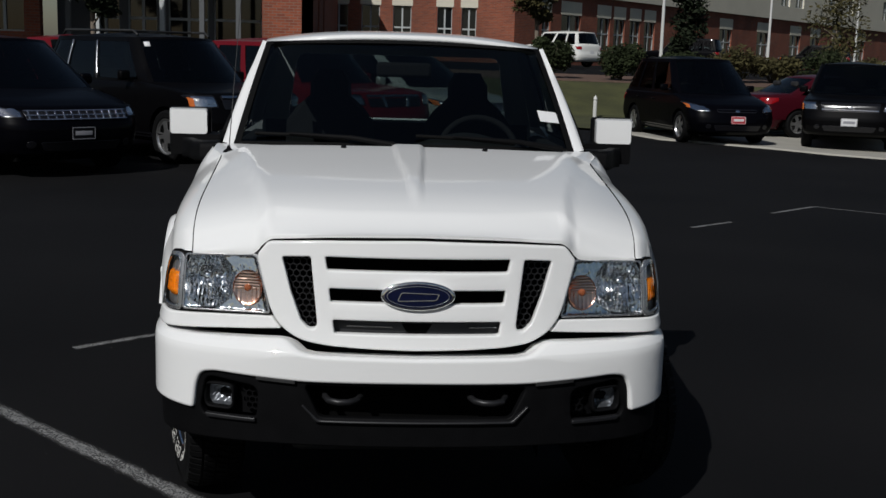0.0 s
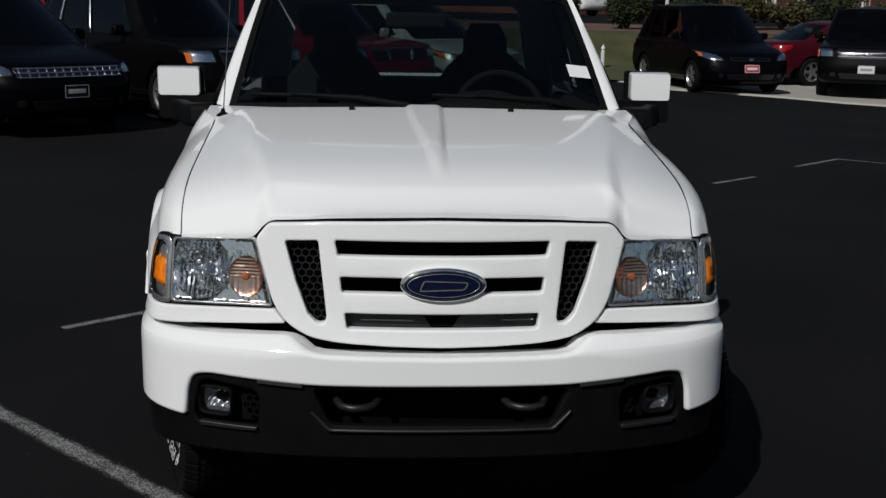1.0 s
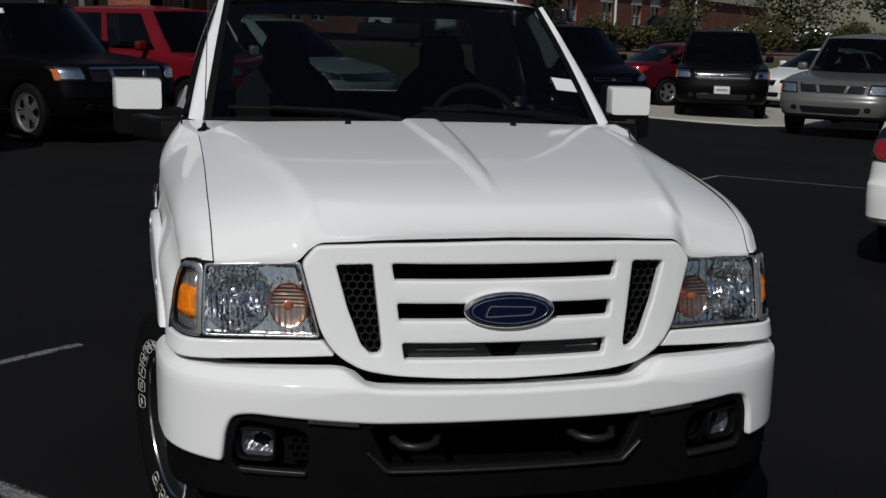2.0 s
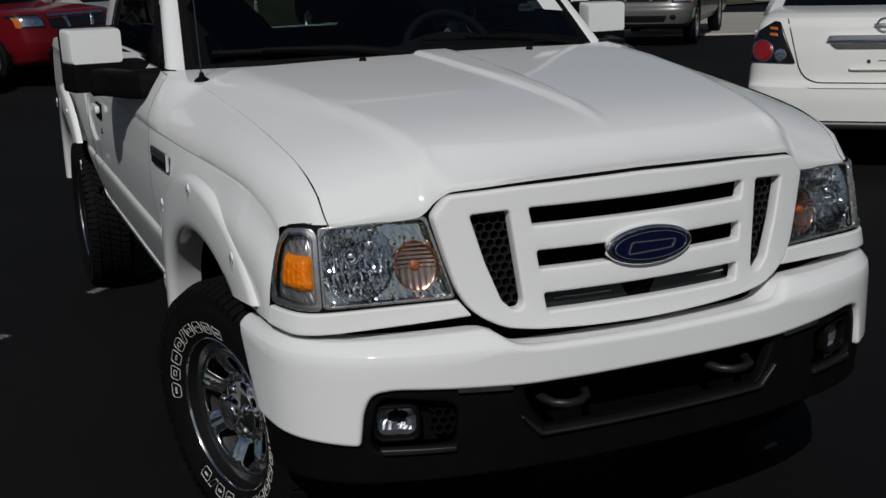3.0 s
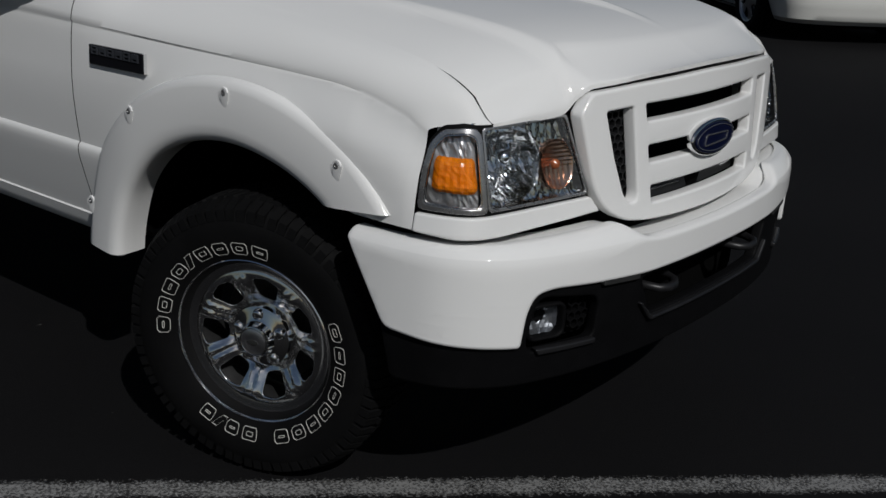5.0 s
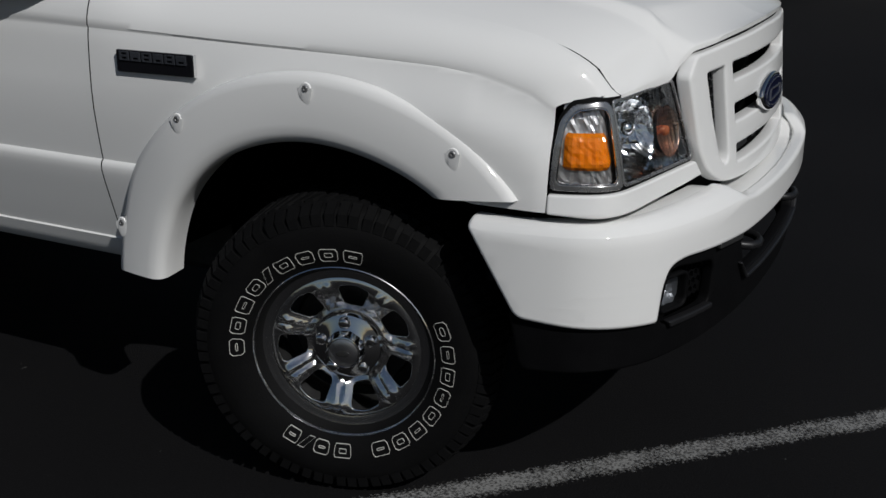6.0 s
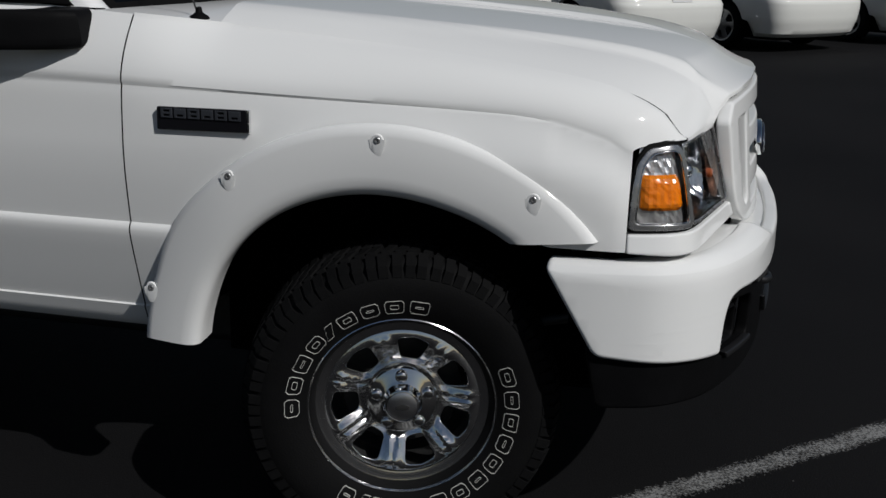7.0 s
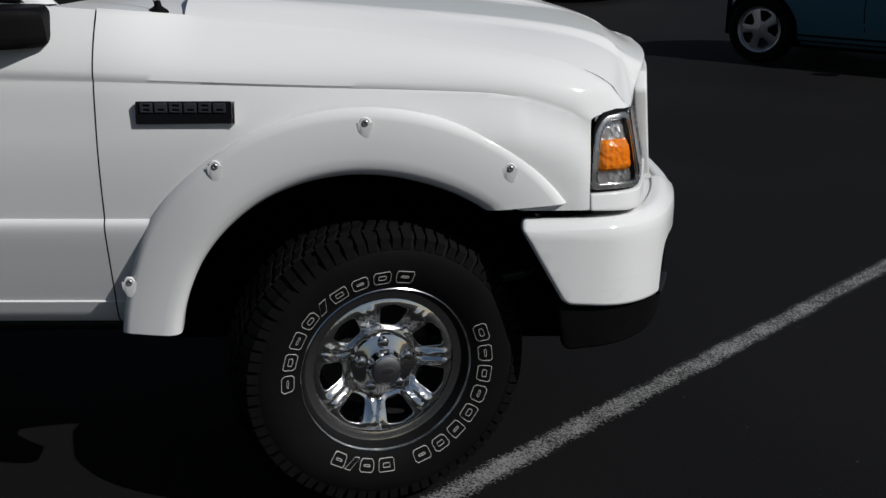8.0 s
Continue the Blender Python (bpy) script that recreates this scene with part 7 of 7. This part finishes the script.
facade(house, (9.35, 69.13), (80.3, 152.85), 5.9, 13.5, STUCCO, [(27, 29), (31, 33), (46, 48.4), (50, 52.4), (60, 62.5), (66, 68.5), (80, 83)], (7.2, 9.4), 0)
facade(house, (-20, 38.19), (-11.9, 38.19), 0.2, 8.5, BRICK, [(2.6, 4.1), (6.1, 7.55)], (2.0, 4.6), 0)
facade(house, (-4.06, 38.19), (-2.25, 38.19), 0.2, 8.5, BRICK, [], (1, 2), 0)
facade(house, (-2.25, 38.19), (-2.25, 69.13), 0.2, 8.5, BRICK, [(4, 5.4), (9, 10.4)], (1.9, 4.6), 0.9)
# glazed entrance, set back in shade
facade(house, (-11.9, 40.47), (-4.06, 40.47), 0.2, 8.5, GREYWALL, [(1.2, 2.3), (2.6, 3.7), (4.1, 5.6), (5.8, 7.6)], (0.9, 4.4), 0)
block("canopy", (-11.7, 37.46, 4.7), (-4.1, 40.92, 5.0), GREYWALL, house)
# added slab, unseen above the view, that keeps the left brick wall in shade
block("portico_roof", (-20.5, 33.9, 4.75), (-11.95, 38.2, 5.05), GREYWALL, house)
for x in (-10.9, -9.9, -7.6, -6.2, -4.9):
    block("column", (x - 0.09, 38.1, 0.2), (x + 0.09, 38.28, 4.8), FRAMEW if x in (-9.9, -7.6) else GREYWALL, house)


def leaf_material(name, c, spread=0.5):
    m = surface(name, c, rough=0.8, spread=spread, scale=1.2, fine=9, spec=0.15)
    return m


LEAF = leaf_material("leaf_green", (0.020, 0.027, 0.010))
LEAFY = leaf_material("leaf_olive", (0.052, 0.046, 0.018))
LEAFD = leaf_material("leaf_dark", (0.012, 0.017, 0.008))
BARK = surface("bark", (0.16, 0.13, 0.10), rough=0.9, spread=0.3, scale=6, fine=40)


def foliage(name, parent, blobs, count, size, mat, seed):
    """Many small leaves scattered in uneven clumps. blobs: centre and radii."""
    rnd = random.Random(seed)
    verts, faces = [], []
    for _ in range(count):
        (cx, cy, cz), (rx, ry, rz) = rnd.choice(blobs)
        d = Vector((rnd.gauss(0, 1), rnd.gauss(0, 1), rnd.gauss(0, 1))).normalized() * (0.45 + 0.6 * rnd.random())
        p = Vector((cx + d.x * rx, cy + d.y * ry, cz + d.z * rz))
        a = Vector((rnd.gauss(0, 1), rnd.gauss(0, 1), rnd.gauss(0, 1))).normalized()
        b = a.orthogonal().normalized()
        s = size * (0.6 + 0.8 * rnd.random())
        k = len(verts)
        verts += [p - a * s, p + b * s * 0.45, p + a * s, p - b * s * 0.45]
        faces.append((k, k + 1, k + 2, k + 3))
    return mesh_object(name, verts, faces, mat, parent, smooth=False)


def tree(x, y, height, crown_r, trunk_h, mat, seed, label, narrow=1.0, count=2600, leaf=0.13):
    z = ground_z(x, y)
    t = thing("tree", label, "tree", Matrix.Translation((x, y, z)), "trees by the building")
    rnd = random.Random(seed)
    tube("trunk", [(0, 0, -0.1), (0.04, 0.02, trunk_h * 0.5), (0.0, 0.05, trunk_h), (0.05, 0, height * 0.8)], [0.13, 0.10, 0.08, 0.02], BARK, t)
    blobs = []
    for k in range(16):
        f = (k + 0.5) / 16
        zz = trunk_h + (height - trunk_h) * f
        r = crown_r * (math.sin(math.pi * (0.12 + 0.85 * f)) ** 0.7)
        a = rnd.uniform(0, 6.28)
        o = Vector((math.cos(a), math.sin(a), 0)) * r * rnd.uniform(0.2, 0.65) * narrow
        blobs.append(((o.x, o.y, zz), (r * 0.5, r * 0.5, r * 0.36)))
        if k % 3 == 0:
            tube("limb", [(0, 0, zz - 0.5), (o.x * 0.5, o.y * 0.5, zz - 0.2), (o.x, o.y, zz)], [0.045, 0.03, 0.012], BARK, t, seg=6)
    foliage("crown", t, blobs, count, leaf, mat, seed)["kind"] = "stuff"
    return t


def shrub(x, y, w, h, mat, seed, count=2600, leaf=0.085, label="clipped dark green shrub on mulch"):
    z = ground_z(x, y)
    s = thing("shrub", label, "shrub", Matrix.Translation((x, y, z)), "shrubs on the bank")
    rnd = random.Random(seed)
    for k in range(5):
        a = 1.26 * k
        tube("stem", [(0, 0, 0), (math.cos(a) * w * 0.15, math.sin(a) * w * 0.15, h * 0.4), (math.cos(a) * w * 0.3, math.sin(a) * w * 0.3, h * 0.75)], [0.025, 0.018, 0.008], BARK, s, seg=6)
    blobs = [((rnd.uniform(-0.3, 0.3) * w, rnd.uniform(-0.3, 0.3) * w, h * rnd.uniform(0.35, 0.68)), (w * 0.26, w * 0.26, h * 0.30)) for _ in range(8)]
    foliage("leaves", s, blobs, count, leaf, mat, seed)["kind"] = "stuff"
    return s


tree(6.7, 43.65, 5.6, 1.5, 2.0, LEAFY, 1, "slim street tree with olive leaves and a pale trunk")
tree(-9.2, 34.55, 6.5, 1.5, 2.6, LEAFD, 2, "dark leafy tree before the glazed entrance")
tree(13.5, 45.47, 6.2, 1.35, 0.6, LEAFD, 3, "dark narrow evergreen tree", 0.6, 3600)
tree(28.8, 51.84, 5.0, 4.0, 0.6, LEAFY, 4, "wide thin tree with sparse olive leaves", 1.0, 5200)
tree(24.0, 54.57, 4.4, 2.2, 1.0, LEAFY, 5, "sparse young tree with olive leaves", 1.0, 1500)
tree(38.0, 56.39, 7.5, 2.8, 1.5, LEAFD, 6, "large dark tree beyond the lot", 1.0, 3000, 0.17)
for k, (px, py, w, h) in enumerate(((5.85, 34.2, 1.45, 1.45), (8.2, 34.2, 1.60, 1.40))):
    shrub(px, py, w, h, LEAF, 20 + k, 4200, 0.07)
for k in range(14):
    shrub(10.6 + 1.75 * k, 35.2 + 0.5 * (k % 3), 1.9, 1.15 + 0.3 * (k % 2), LEAFY if k % 3 else LEAF, 40 + k, 2000, 0.08, "loose olive and rust shrub on the bank")

# white post, light poles
post = thing("marker_post", "short white post with a pointed cap on grass", "post", Matrix.Translation((6.1, 27.7, ground_z(6.1, 27.7) + 0.04)))
lathe("shaft", [(0.055, 0.0), (0.055, 0.46), (0.042, 0.475), (0.042, 0.50), (0.06, 0.515), (0.045, 0.57), (0.0, 0.64)], POLE, post, None, 12)
for k, (x, y) in enumerate(((15.3, 56.39), (26.3, 70.95), (37.8, 83.69))):
    lp = thing("light_pole", "slim pale light pole in the far lot", "light pole", Matrix.Translation((x, y, ground_z(x, y))), "light poles")
    tube("mast", [(0, 0, 0), (0, 0, 4), (0, 0, 9)], [0.10, 0.08, 0.06], POLE, lp)
    block("lamp_head", (-0.5, -0.15, 8.9), (0.5, 0.15, 9.05), POLE, lp)

far_row = "cars in the far lot"
car("white_suv", "suv", PEARL, (7.9, 56.2), 128, "white suv seen from behind in the far lot", "suv", far_row)
car("pale_sedan", "sedan", PEARL, (18.7, 69.13), 150, "white sedan in the far lot", "car", far_row)
car("dark_car", "suv", BLACKPAINT, (15.6, 61.85), 150, "black suv in the far lot", "suv", far_row)
car("dark_car", "suv", GREYPAINT, (27.0, 70.95), 150, "dark suv in the far lot", "suv", far_row)
car("pale_sedan", "sedan", SILVERPAINT, (36.0, 76.41), 150, "silver sedan in the far lot", "car", far_row)
car("pale_sedan", "sedan", PEARL, (43.0, 80.05), 150, "white sedan in the far lot", "car", far_row)
car("pale_sedan", "sedan", PEARL, (12.3, 22.54), 200, "white sedan behind the pewter pickup", "car", row)
